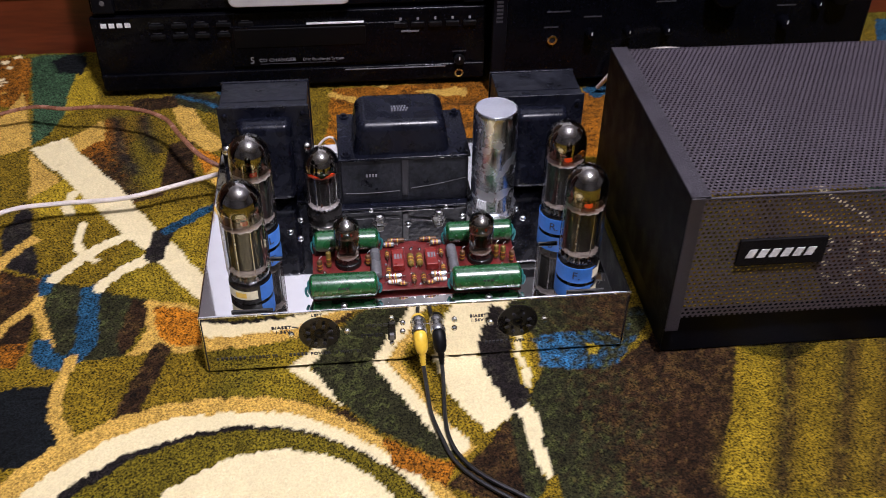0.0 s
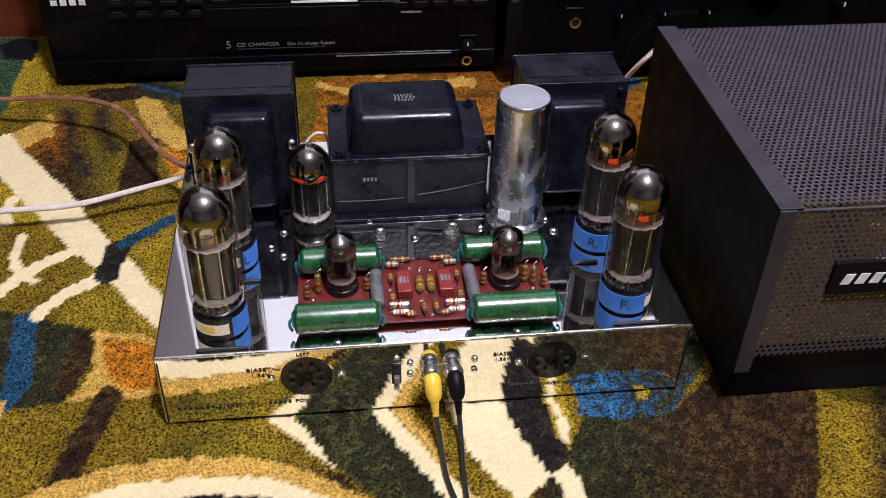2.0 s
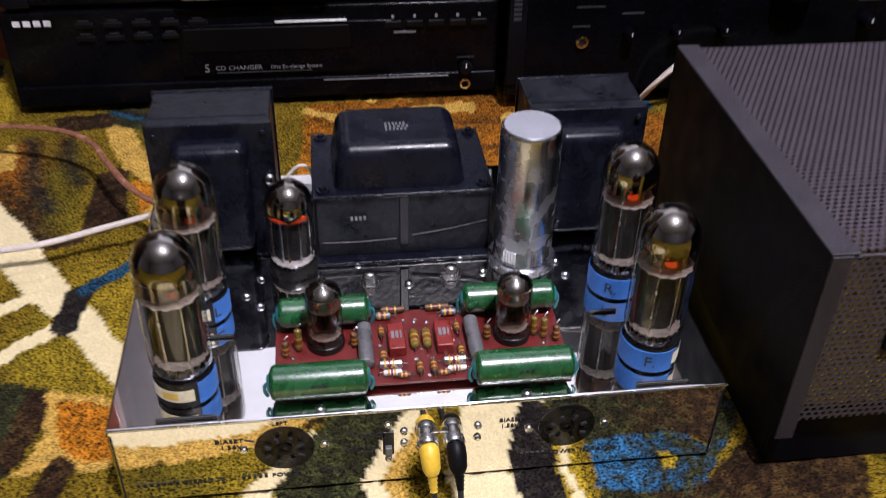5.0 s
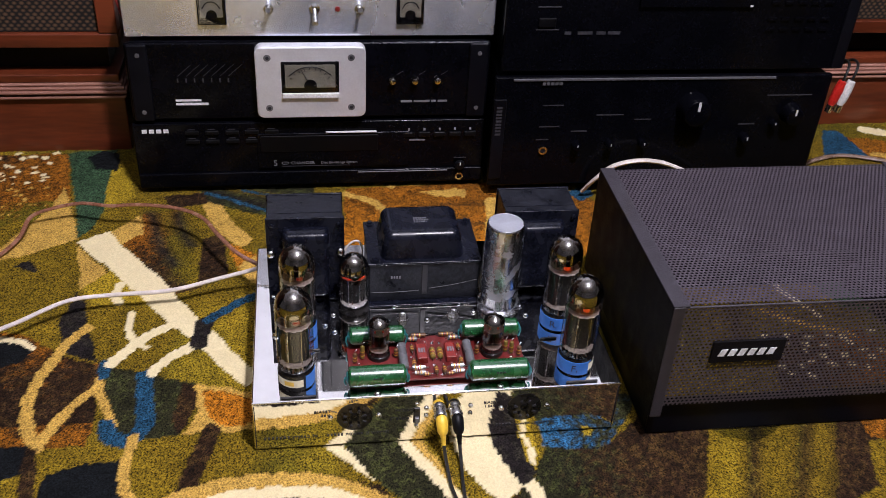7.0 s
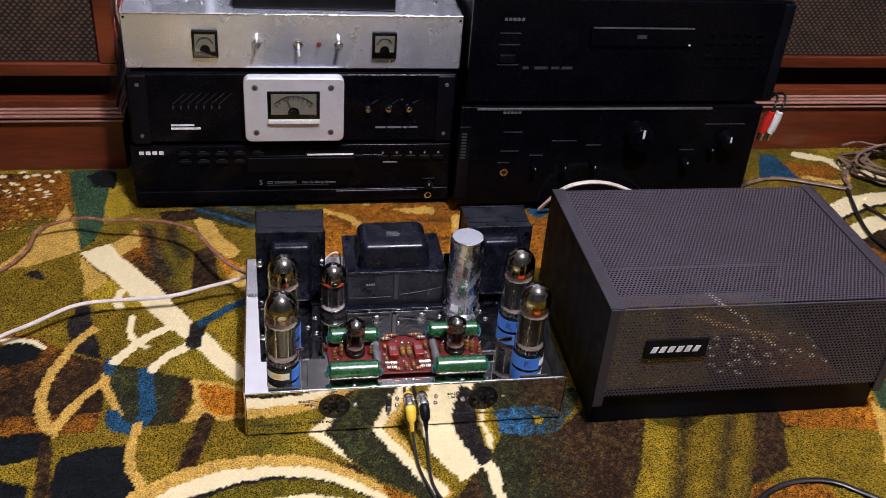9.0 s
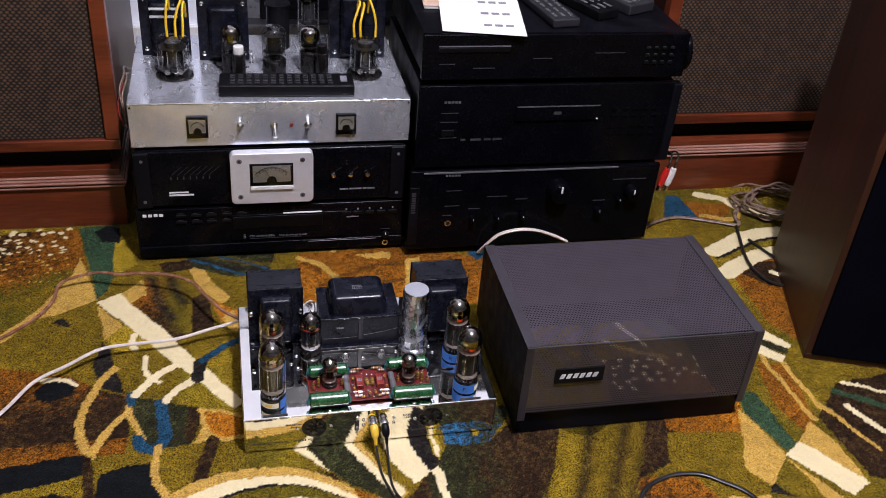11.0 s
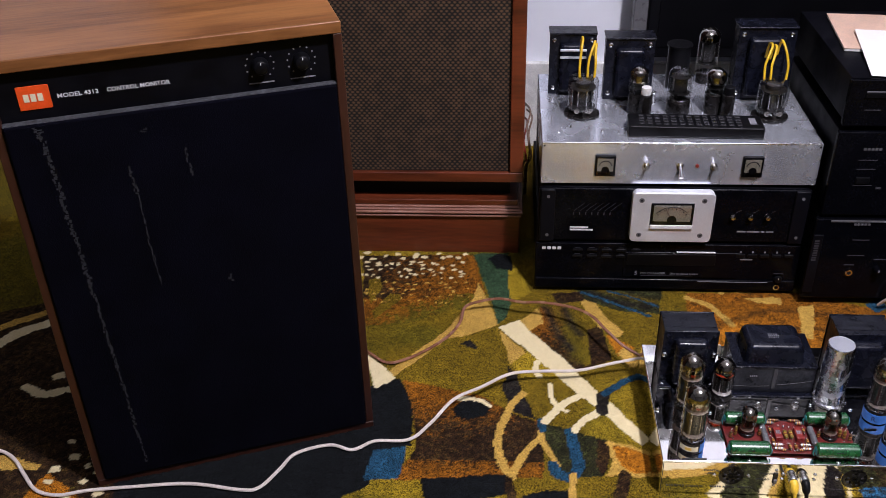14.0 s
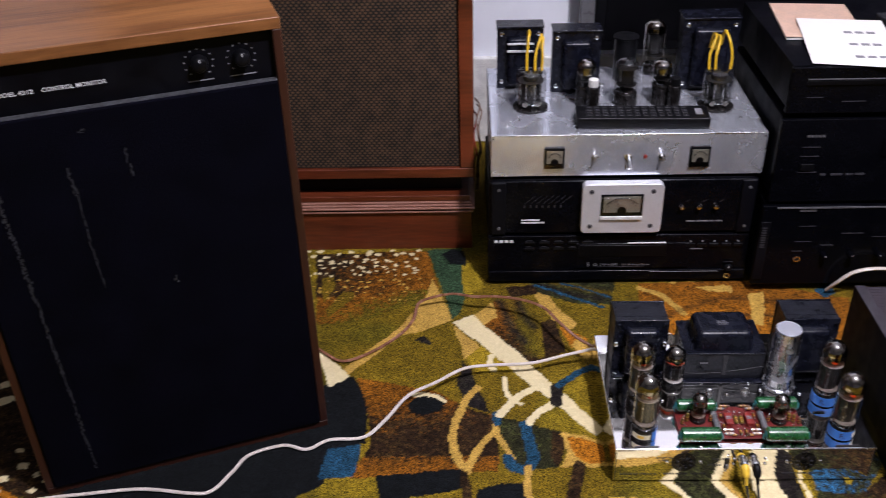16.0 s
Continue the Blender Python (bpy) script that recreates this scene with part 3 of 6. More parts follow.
patch("tan", (-0.193, 0.289), (-0.172, 0.309), (-0.161, 0.269), (-0.171, 0.251))
patch("orange", (-0.220, 0.091), (-0.168, 0.070), (-0.167, 0.030), (-0.202, 0.029), (-0.218, 0.065))
stroke("tan", 0.006, (-0.223, 0.092), (-0.168, 0.070))
stroke("tan", 0.007, (-0.220, 0.091), (-0.218, 0.065), (-0.211, 0.045), (-0.198, 0.033), (-0.167, 0.032))
patch("tan", (-0.219, 0.058), (-0.207, 0.032), (-0.231, 0.026))
patch("orange", (-0.061, 0.454), (0.123, 0.458), (0.279, 0.404), (0.246, 0.283), (-0.073, 0.301))
stroke("tan", 0.012, (-0.061, 0.439), (-0.027, 0.418), (-0.001, 0.365))
fade("orange", "rust", (0.05, 0.28), (0.10, 0.44), -0.08, 0.29, 0.28, 0.46)
shade("dkbrown", 0.008, 0.7, (0.02, 0.33), (0.10, 0.36), (0.20, 0.345))
shade("dkbrown", 0.007, 0.6, (-0.03, 0.36), (0.06, 0.405), (0.16, 0.40))
patch("tan", (0.031, 0.441), (0.096, 0.443), (0.093, 0.423), (0.053, 0.428))
patch("tan", (0.117, 0.419), (0.142, 0.425), (0.121, 0.331), (0.102, 0.332))
patch("blue", (0.227, 0.430), (0.266, 0.452), (0.262, 0.420), (0.238, 0.406))
patch("navy", (-0.342, -0.012), (-0.282, 0.002), (-0.275, -0.012), (-0.267, -0.050), (-0.259, -0.064), (-0.263, -0.085), (-0.343, -0.078), (-0.344, -0.028))
patch("navy", (-0.478, 0.014), (-0.361, 0.023), (-0.358, -0.011), (-0.466, -0.032))
patch("dkbrown", (-0.363, 0.019), (-0.354, 0.018), (-0.341, -0.066), (-0.358, -0.076))
patch("navy", (-0.460, -0.053), (-0.391, -0.035), (-0.363, -0.048), (-0.363, -0.076), (-0.451, -0.087))
stroke("tan", 0.010, (-0.274, 0.026), (-0.277, -0.004), (-0.272, -0.035), (-0.260, -0.059))
stroke("dkbrown", 0.017, (-0.205, 0.030), (-0.214, -0.008), (-0.223, -0.043))
disc("tan", -0.156, -0.211, 0.184)
disc("cream", -0.149, -0.210, 0.168)
disc("black", -0.140, -0.212, 0.155)
disc("green", -0.136, -0.209, 0.148)
disc("cream", -0.113, -0.182, 0.100)
patch("dkgreen", (-0.126, 0.010), (-0.038, 0.005), (0.003, -0.055), (0.023, -0.098), (0.001, -0.100), (-0.029, -0.074), (-0.057, -0.047), (-0.086, -0.002))
patch("cream", (-0.110, 0.007), (-0.092, 0.007), (-0.060, -0.043), (-0.068, -0.038))
patch("dkbrown", (-0.077, -0.041), (-0.057, -0.048), (-0.043, -0.066), (-0.064, -0.052))
patch("rust", (-0.033, -0.074), (-0.003, -0.100), (0.018, -0.104), (0.008, -0.127), (-0.025, -0.107))
patch("tan", (-0.026, 0.004), (-0.014, 0.003), (0.010, -0.059), (0.035, -0.090), (0.023, -0.100), (0.003, -0.055))
patch("cream", (-0.042, 0.005), (-0.027, 0.002), (0.002, -0.050), (0.031, -0.086), (0.022, -0.099), (-0.002, -0.067))
patch("olive", (-0.010, 0.002), (0.008, 0.001), (0.023, -0.045), (0.046, -0.082), (0.033, -0.089), (0.010, -0.056))
patch("cream", (0.009, 0.015), (0.045, 0.014), (0.067, -0.063), (0.045, -0.081), (0.021, -0.036))
patch("black", (0.047, 0.027), (0.077, 0.018), (0.084, -0.044), (0.067, -0.063), (0.054, -0.026))
patch("mustard", (0.072, 0.016), (0.084, 0.014), (0.091, -0.030), (0.084, -0.042), (0.077, -0.028))
stroke("cream", 0.005, (0.077, 0.011), (0.084, -0.034))
patch("cream", (0.064, -0.064), (0.079, -0.052), (0.088, -0.118), (0.079, -0.128))
patch("dkbrown", (0.067, -0.063), (0.078, -0.130), (0.062, -0.153), (0.008, -0.127), (0.029, -0.104))
patch("dkbrown", (0.080, -0.051), (0.096, -0.016), (0.158, -0.019), (0.194, 0.014), (0.270, 0.001), (0.197, -0.163), (0.086, -0.152))
fade("dkbrown", "dkgreen", (0.19, -0.06), (0.08, -0.06), 0.06, 0.28, -0.17, 0.03)
patch("azure", (0.096, 0.032), (0.144, 0.037), (0.204, 0.052), (0.193, 0.026), (0.157, -0.020), (0.120, -0.021), (0.094, -0.016))
fade("azure", "dkgreen", (0.05, 0.02), (0.205, -0.01), 0.09, 0.21, -0.03, 0.06)
patch("mustard", (0.141, 0.019), (0.153, 0.016), (0.143, -0.005), (0.137, -0.004))
patch("mustard", (0.199, 0.095), (0.204, 0.059), (0.198, 0.042), (0.191, 0.046))
patch("olive", (0.274, 0.034), (0.314, 0.031), (0.237, -0.148), (0.200, -0.144))
shade("mustard", 0.012, 0.5, (0.288, 0.03), (0.26, -0.05), (0.212, -0.145))
patch("olive", (0.319, 0.031), (0.366, 0.027), (0.275, -0.152), (0.244, -0.149))
patch("olive", (0.372, 0.026), (0.383, 0.011), (0.383, -0.025), (0.336, -0.107), (0.306, -0.155), (0.280, -0.152))
patch("dkbrown", (0.396, 0.004), (0.432, 0.004), (0.392, -0.089), (0.335, -0.112))
shade("dkbrown", 0.008, 0.85, (0.317, 0.031), (0.290, -0.04), (0.240, -0.149))
shade("dkbrown", 0.010, 0.8, (0.369, 0.027), (0.335, -0.05), (0.278, -0.152))
shade("dkbrown", 0.012, 0.75, (0.395, 0.0), (0.375, -0.045), (0.340, -0.107), (0.310, -0.155))
patch("rust", (0.411, 0.007), (0.542, 0.019), (0.516, -0.046), (0.483, -0.059), (0.408, -0.029))
patch("rust", (0.335, -0.112), (0.410, -0.114), (0.429, -0.160), (0.375, -0.246), (0.286, -0.231))
fade("rust", "orange", (0.44, -0.02), (0.54, 0.0), 0.40, 0.55, -0.06, 0.03)
fade("rust", "dkbrown", (0.42, -0.15), (0.31, -0.22), 0.28, 0.44, -0.25, -0.10)
patch("olive", (0.405, -0.034), (0.508, -0.045), (0.497, -0.161), (0.434, -0.150), (0.388, -0.089))
patch("tan", (0.531, 0.001), (0.554, -0.099), (0.509, -0.150), (0.486, -0.111))
patch("teal", (0.545, 0.031), (0.571, 0.027), (0.580, -0.080), (0.559, -0.092), (0.535, -0.012))
patch("rust", (0.606, 0.091), (0.649, 0.077), (0.636, -0.037), (0.605, -0.061), (0.588, -0.002))
stroke("tan", 0.008, (0.622, 0.110), (0.623, 0.033), (0.633, -0.037))
stroke("tan", 0.008, (0.647, 0.085), (0.650, 0.028), (0.657, -0.019))
patch("tan", (0.587, -0.076), (0.624, -0.039), (0.638, -0.090), (0.643, -0.159))
patch("dkbrown", (0.708, 0.033), (0.895, 0.047), (0.725, -0.178), (0.650, -0.149), (0.640, -0.035))
stroke("cream", 0.008, (0.717, 0.032), (0.829, -0.026))
stroke("teal", 0.012, (0.696, 0.015), (0.803, -0.061))
stroke("tan", 0.007, (0.659, -0.013), (0.694, -0.105))
stroke("cream", 0.010, (0.695, -0.018), (0.736, -0.100))
patch("cream", (0.554, -0.099), (0.586, -0.075), (0.645, -0.158), (0.610, -0.178))
patch("tan", (0.551, -0.105), (0.592, -0.175), (0.571, -0.194), (0.562, -0.140))
patch("black", (0.498, -0.156), (0.512, -0.142), (0.531, -0.169))
patch("tan", (0.439, -0.156), (0.497, -0.161), (0.462, -0.205), (0.425, -0.199))
patch("blue", (0.666, 0.590), (0.690, 0.587), (0.704, 0.500), (0.630, 0.509))
patch("rust", (0.692, 0.564), (0.789, 0.545), (0.756, 0.505), (0.699, 0.490))
stroke("cream", 0.022, (0.734, 0.587), (0.775, 0.568), (0.805, 0.528), (0.897, 0.488))
stroke("tan", 0.014, (0.709, 0.510), (0.762, 0.493), (0.790, 0.523))
patch("rust", (0.675, 0.306), (0.760, 0.366), (0.815, 0.359), (0.771, 0.275), (0.712, 0.104), (0.676, 0.187))
stroke("cream", 0.034, (0.677, 0.392), (0.756, 0.431), (0.801, 0.441), (0.870, 0.443))
stroke("black", 0.007, (0.672, 0.370), (0.747, 0.407), (0.796, 0.421), (0.857, 0.420))
stroke("cream", 0.034, (0.667, 0.322), (0.735, 0.364), (0.778, 0.377), (0.833, 0.380))
patch("dkbrown", (0.695, 0.318), (0.746, 0.352), (0.811, 0.354), (0.777, 0.289), (0.729, 0.281))
patch("cream", (0.751, 0.325), (0.770, 0.312), (0.762, 0.302), (0.745, 0.317))
patch("cream", (0.648, 0.175), (0.683, 0.126), (0.675, 0.116), (0.634, 0.149))
patch("dkgreen", (0.632, 0.146), (0.675, 0.116), (0.665, 0.104), (0.624, 0.132))
patch("cream", (0.626, 0.135), (0.660, 0.100), (0.645, 0.085), (0.615, 0.116))
patch("dkbrown", (-1.265, 0.348), (-1.122, 0.403), (-1.019, 0.239), (-0.969, 0.089), (-1.110, 0.037))
stroke("tan", 0.016, (-1.216, 0.289), (-1.195, 0.323), (-1.136, 0.366))
stroke("cream", 0.022, (-1.197, 0.249), (-1.177, 0.286), (-1.154, 0.317), (-1.119, 0.335))
stroke("cream", 0.016, (-1.091, 0.176), (-1.058, 0.160), (-1.020, 0.175))
patch("cream", (-1.062, 0.205), (-1.046, 0.216), (-1.038, 0.200), (-1.053, 0.194))
patch("tan", (-1.094, 0.038), (-1.060, 0.034), (-0.997, 0.018), (-1.001, 0.010), (-1.079, 0.006))
patch("orange", (-1.008, -0.061), (-0.983, 0.004), (-0.950, -0.019), (-0.898, -0.056))
patch("olive", (0.278, 0.036), (0.316, 0.181), (0.342, 0.256), (0.470, 0.262), (0.500, 0.150), (0.420, 0.036))
shade("dkbrown", 0.010, 0.8, (0.330, 0.100), (0.365, 0.190), (0.395, 0.256))
patch("dkbrown", (0.352, 0.036), (0.372, 0.125), (0.480, 0.128), (0.530, 0.040))
fade("dkbrown", "rust", (0.36, 0.08), (0.52, 0.06), 0.34, 0.54, 0.030, 0.13)
patch("teal", (0.455, 0.262), (0.520, 0.262), (0.520, 0.150), (0.478, 0.165))
stroke("cream", 0.008, (0.418, 0.218), (0.427, 0.190), (0.448, 0.152))
stroke("tan", 0.009, (0.385, 0.165), (0.420, 0.142), (0.470, 0.120))
speckle("cream", 0.365, 0.520, 0.046, 0.118, 5, 0.0046, 0.0036, 14)
speckle("cream", -0.80, -0.425, 0.478, 0.560, 7, 0.0052, 0.0022, 5)
speckle("tan", -0.62, -0.42, 0.40, 0.47, 4, 0.003, 0.0015, 6)
speckle("cream", -0.98, -0.88, -0.06, 0.06, 5, 0.007, 0.006, 9)
speckle("tan", -0.03, 0.05, 0.44, 0.47, 2, 0.006, 0.004, 10)
pale = np.clip(pile[..., 1] * 1.9, 0, 0.94)
grain = 1 + (1 - pale) * (0.22 * rng.uniform(-1, 1, GX.shape) + 0.22 * field(0.006, 21) + 0.12 * field(0.05, 22))
dots = 0.8 * field(0.005, 23) + 0.5 * rng.uniform(-1, 1, GX.shape) + 0.25 * field(0.03, 24)
brownish = (pile[..., 0] > 1.7 * pile[..., 1]) & (dots > 0.42)
pile[brownish] = pile[brownish] * 0.5
deep = (pile[..., 0] < 0.06) & (pile[..., 0] > pile[..., 2]) & (dots < -0.38)
pile[deep] = pile[deep] * (2.1, 2.4, 1.7)
pile *= np.clip(grain, 0.3, 1.7)[..., None]
height = 0.0022 + 0.0011 * rng.uniform(-1, 1, GX.shape) + 0.0008 * field(0.01, 25)
ny, nx = GX.shape
idx = np.arange(ny * nx).reshape(ny, nx)
quads = np.stack([idx[:-1, :-1], idx[:-1, 1:], idx[1:, 1:], idx[1:, :-1]], -1).reshape(-1, 4)
cm = bpy.data.meshes.new("floor")
cm.vertices.add(ny * nx)
cm.vertices.foreach_set("co", np.stack([GX, GY, height], -1).astype(np.float32).ravel())
cm.loops.add(quads.size)
cm.loops.foreach_set("vertex_index", quads.astype(np.int32).ravel())
cm.polygons.add(len(quads))
cm.polygons.foreach_set("loop_start", np.arange(0, quads.size, 4, dtype=np.int32))
cm.update(calc_edges=True)
tint = cm.color_attributes.new("pile", "FLOAT_COLOR", "POINT")
tint.data.foreach_set("color", np.concatenate([pile, np.ones(GX.shape + (1,))], -1).astype(np.float32).ravel())
cm.materials.append(carpet_mat())
tagged(new("floor", cm), "olive, rust and cream patterned cut-pile carpet", "carpet", kind="structure")

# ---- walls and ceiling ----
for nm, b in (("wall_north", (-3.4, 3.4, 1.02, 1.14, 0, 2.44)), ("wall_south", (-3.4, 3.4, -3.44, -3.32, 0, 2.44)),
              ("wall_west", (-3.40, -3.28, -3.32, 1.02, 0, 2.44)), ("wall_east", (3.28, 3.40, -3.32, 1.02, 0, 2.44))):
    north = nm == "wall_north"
    whole(nm, box_bm(*b), WALLPAINT if north else UNSEEN_WALL, "plain white painted wall" if north else "unseen plain wall, kept dark to limit bounce light", "wall", kind="structure")
whole("ceiling", box_bm(-3.4, 3.4, -3.44, 1.14, 2.44, 2.54), CEILPAINT, "white painted ceiling", "ceiling", kind="structure")
whole("baseboard", box_bm(-3.28, 3.28, 1.005, 1.0195, 0.0, 0.195, 0.004), WHITE, "white painted baseboard", "baseboard", kind="structure")

# ---- stereo tube amplifier ----
amp = thing("tube_amplifier", "chrome stereo tube amplifier with black transformers on the carpet", "amplifier")


def chassis_bm():
    """Folded sheet: top, four sides, open below."""
    bm = box_bm(-0.165, 0.165, 0.0, 0.238, 0.004, 0.060, 0.0016, 3)
    low = [f for f in bm.faces if f.calc_center_median().z < 0.0045 and f.normal.z < -0.9]
    bmesh.ops.delete(bm, geom=low, context="FACES_ONLY")
    return bm


chassis = part("chassis", chassis_bm(), CHROME, amp, "mirror-bright chrome chassis")
part("bottom_plate", box_bm(-0.163, 0.163, 0.002, 0.236, 0.0035, 0.0055), LAMS, amp)
part("lip", sweep_bm([(-0.1645, -0.0004, 0.0597), (0, -0.0004, 0.0597), (0.1645, -0.0004, 0.0597)], 0.0008, 6, 1), BRIGHT, chassis)
for x in (-0.163, 0.163):
    part("seam", box_bm(x - 0.0004, x + 0.0004, -0.0006, 0.0004, 0.006, 0.056), LAMS, chassis)
for x, y in ((-0.140, 0.02), (0.140, 0.02), (-0.140, 0.215), (0.140, 0.215)):
    part("rubber_foot", cyl_bm(0.009, 0.0, 0.004, (x, y, 0)), RUBBER, amp)


def bell_bm(x0, x1, y0, y1, depth, inset, r=0.010):
    """A pressed end bell that bulges towards -y; x0..x1 and y0..y1 (as z) give its rim."""
    bm = box_bm(x0, x1, 0, depth, y0, y1, 0)
    for v in bm.verts:
        if v.co.y < depth / 2:
            v.co.x += inset if v.co.x < (x0 + x1) / 2 else -inset
            v.co.z += inset if v.co.z < (y0 + y1) / 2 else -inset
    bmesh.ops.bevel(bm, geom=list(bm.edges), offset=r, segments=4, affect="EDGES", profile=0.5)
    return bm


def output_transformer(cx):
    t = part("output_transformer", box_bm(cx - 0.0360, cx + 0.0360, 0.1560, 0.1975, 0.0615, 0.1484, 0.0010), LAMS, amp, "black upright output transformer with end bells")
    part("front_flange", box_bm(cx - 0.0372, cx + 0.0372, 0.1535, 0.1562, 0.0610, 0.1492, 0.0007), IRON, t)
    part("rear_flange", box_bm(cx - 0.0372, cx + 0.0372, 0.1973, 0.2000, 0.0610, 0.1492, 0.0007), IRON, t)
    part("front_bell", bell_bm(cx - 0.0235, cx + 0.0235, 0.0640, 0.1415, 0.018, 0.0025, 0.0055), IRON, t, m=pose(0, 0.1375, 0))
    part("rear_bell", bell_bm(cx - 0.0235, cx + 0.0235, 0.0640, 0.1415, 0.018, 0.0025, 0.0055), IRON, t, m=pose(2 * cx, 0.2165, 0, 0, 0, 180))
    part("top_seam", box_bm(cx - 0.0340, cx + 0.0340, 0.1640, 0.1646, 0.1482, 0.1488), IRON, t)
    for sx in (-1, 1):
        for z in (0.068, 0.1425):
            part("corner_bolt", cyl_bm(0.0022, -0.0012, 0.0010, (cx + sx * 0.0315, 0.1524, z), "Y", 12, 0.0006), IRON, t)
        part("mounting_foot", box_bm(cx + sx * 0.029 - 0.008, cx + sx * 0.029 + 0.008, 0.141, 0.154, 0.0602, 0.0625, 0.0008), IRON, t)
        part("foot_screw", cyl_bm(0.003, 0, 0.003, (cx + sx * 0.033, 0.1465, 0.0625), "Z", 10, 0.0008), BRIGHT, t)
        part("bright_bolt", lathe_bm([(0, 0), (0.0040, 0), (0.0044, 0.0012), (0.0034, 0.003), (0, 0.0036)], 14, (cx + sx * 0.0330, 0.1525, 0.1105), "Y"), BRIGHT, t, "bright round-headed bolt")
    return t


output_transformer(-0.1140)
output_transformer(0.1165)

power = part("power_transformer", box_bm(-0.054, 0.054, 0.1335, 0.206, 0.0625, 0.106, 0.001), LAMS, amp, "black power transformer with a domed top bell")
part("top_flange", box_bm(-0.0555, 0.0555, 0.1315, 0.208, 0.106, 0.1085, 0.0008), IRON, power)
part("bottom_flange", box_bm(-0.0585, 0.0585, 0.1255, 0.212, 0.0602, 0.0626, 0.0008), IRON, power)
dome = box_bm(-0.0425, 0.0385, 0.1375, 0.200, 0.1085, 0.1365)
for v in dome.verts:
    if v.co.z > 0.12:
        v.co.x += 0.004 if v.co.x < 0 else -0.004
        v.co.y += 0.003 if v.co.y < 0.17 else -0.006
bmesh.ops.bevel(dome, geom=[e for e in dome.edges if max(v.co.z for v in e.verts) > 0.12], offset=0.0080, segments=5, affect="EDGES", profile=0.5)
part("top_bell", dome, IRON, power, "smooth black domed bell")
part("core_strap", box_bm(-0.0028, 0.0028, 0.1322, 0.1336, 0.070, 0.1058, 0.0006), INK, power)
for x in (-0.049, 0.049):
    for y in (0.138, 0.2015):
        part("corner_bolt", lathe_bm([(0, 0), (0.0042, 0), (0.0042, 0.0016), (0.0024, 0.0018), (0.0022, 0.0038), (0, 0.0040)], 6, (x, y, 0.1085)), IRON, power)
for n, w in enumerate((0.0135, 0.0155, 0.014)):
    part("stamped_number", bars_bm([(-0.009 + k * w / 6, -0.009 + k * w / 6 + w / 10.5) for k in range(6)], 0, 0, 0.0017), GREY_INK, power, "rows of small white stamped characters", m=pose(0.0, 0.1665 - n * 0.0034, 0.1368, -90))
part("stamped_date", bars_bm([(-0.033 + k * 0.0026, -0.0315 + k * 0.0026) for k in range(4)], 0, 0.090, 0.0925), GREY_INK, power, m=pose(0, 0.1326, 0))
for x0, x1, z0, z1 in ((-0.052, -0.005, 0.074, 0.0745), (0.005, 0.052, 0.0765, 0.085)):
    part("scratch", sweep_bm([(x0, 0.1327, z0), ((x0 + x1) / 2, 0.1327, (z0 + z1) / 2 - 0.0008), (x1, 0.1327, z1)], 0.0003, 5, 4), GREY_CAP, power)


def nut_and_bolt(x, y):
    b = part("nut_and_bolt", lathe_bm([(0, 0), (0.0066, 0), (0.0066, 0.0008), (0.0054, 0.0009), (0.0054, 0.0038), (0.0034, 0.0040)], 6, (x, y, 0.0603)), BRIGHT, amp, "bright hex nut and slotted bolt")
    part("bolt_head", lathe_bm([(0.0034, 0), (0.0038, 0.0030), (0.0026, 0.0040), (0, 0.0042)], 14, (x, y, 0.0640)), BRIGHT, b)
    part("slot", box_bm(x - 0.0032, x + 0.0032, y - 0.0005, y + 0.0005, 0.0676, 0.0684), RUBBER, b, m=None)


for x, y in ((-0.0235, 0.108), (0.0265, 0.110)):
    nut_and_bolt(x, y)


def chassis_screw(x, y, z=0.0603, r=0.0028):
    s = part("chassis_screw", lathe_bm([(0, 0), (r, 0), (r, 0.0006), (r * 0.75, 0.0017), (0, 0.0022)], 12, (x, y, z)), BRIGHT, amp)
    part("slot", box_bm(x - r * 0.7, x + r * 0.7, y - 0.0003, y + 0.0003, z + 0.0016, z + 0.0023), RUBBER, s)


for x, y in ((0.0, 0.104), (-0.0895, 0.118), (0.047, 0.112), (-0.098, 0.102), (0.098, 0.104), (-0.056, 0.004), (0.054, 0.004), (-0.0895, 0.092),
             (0.0945, 0.118), (-0.030, 0.1275), (0.0345, 0.1275)):
    chassis_screw(x, y)

# filter can
can = part("filter_can", lathe_bm([(0, 0.0608), (0.0195, 0.0608), (0.0195, 0.0625), (0.0182, 0.063), (0.0182, 0.1535), (0.0178, 0.1562), (0.0168, 0.1572),
                                   (0.0160, 0.1568), (0, 0.1566)], 48, (0.0735, 0.1225, 0)), CAN, amp, "tall bare aluminium filter capacitor can")
part("can_top", lathe_bm([(0, 0.1567), (0.0160, 0.1567), (0.0162, 0.1571), (0, 0.15715)], 40, (0.0735, 0.1225, 0)), SATIN, can, "satin flat top")
part("base_ring", lathe_bm([(0.0183, 0.0608), (0.0215, 0.0608), (0.0215, 0.0645), (0.0186, 0.0652)], 40, (0.0735, 0.1225, 0)), CAN, can)
for n in range(5):
    part("stamped_print", box_bm(-0.005 + n * 0.0018, -0.0038 + n * 0.0018, -0.0003, 0.0003, 0.069, 0.077), WHITE_INK, can, m=pose(0.0735 - 0.0105, 0.1225 - 0.0152, 0, 0, 0, -34))

# circuit board
board = part("circuit_board", box_bm(-0.0795, 0.0815, 0.0150, 0.0745, 0.0628, 0.0645, 0.0003, 1), PCB, amp, "oxblood red printed circuit board with radial parts")
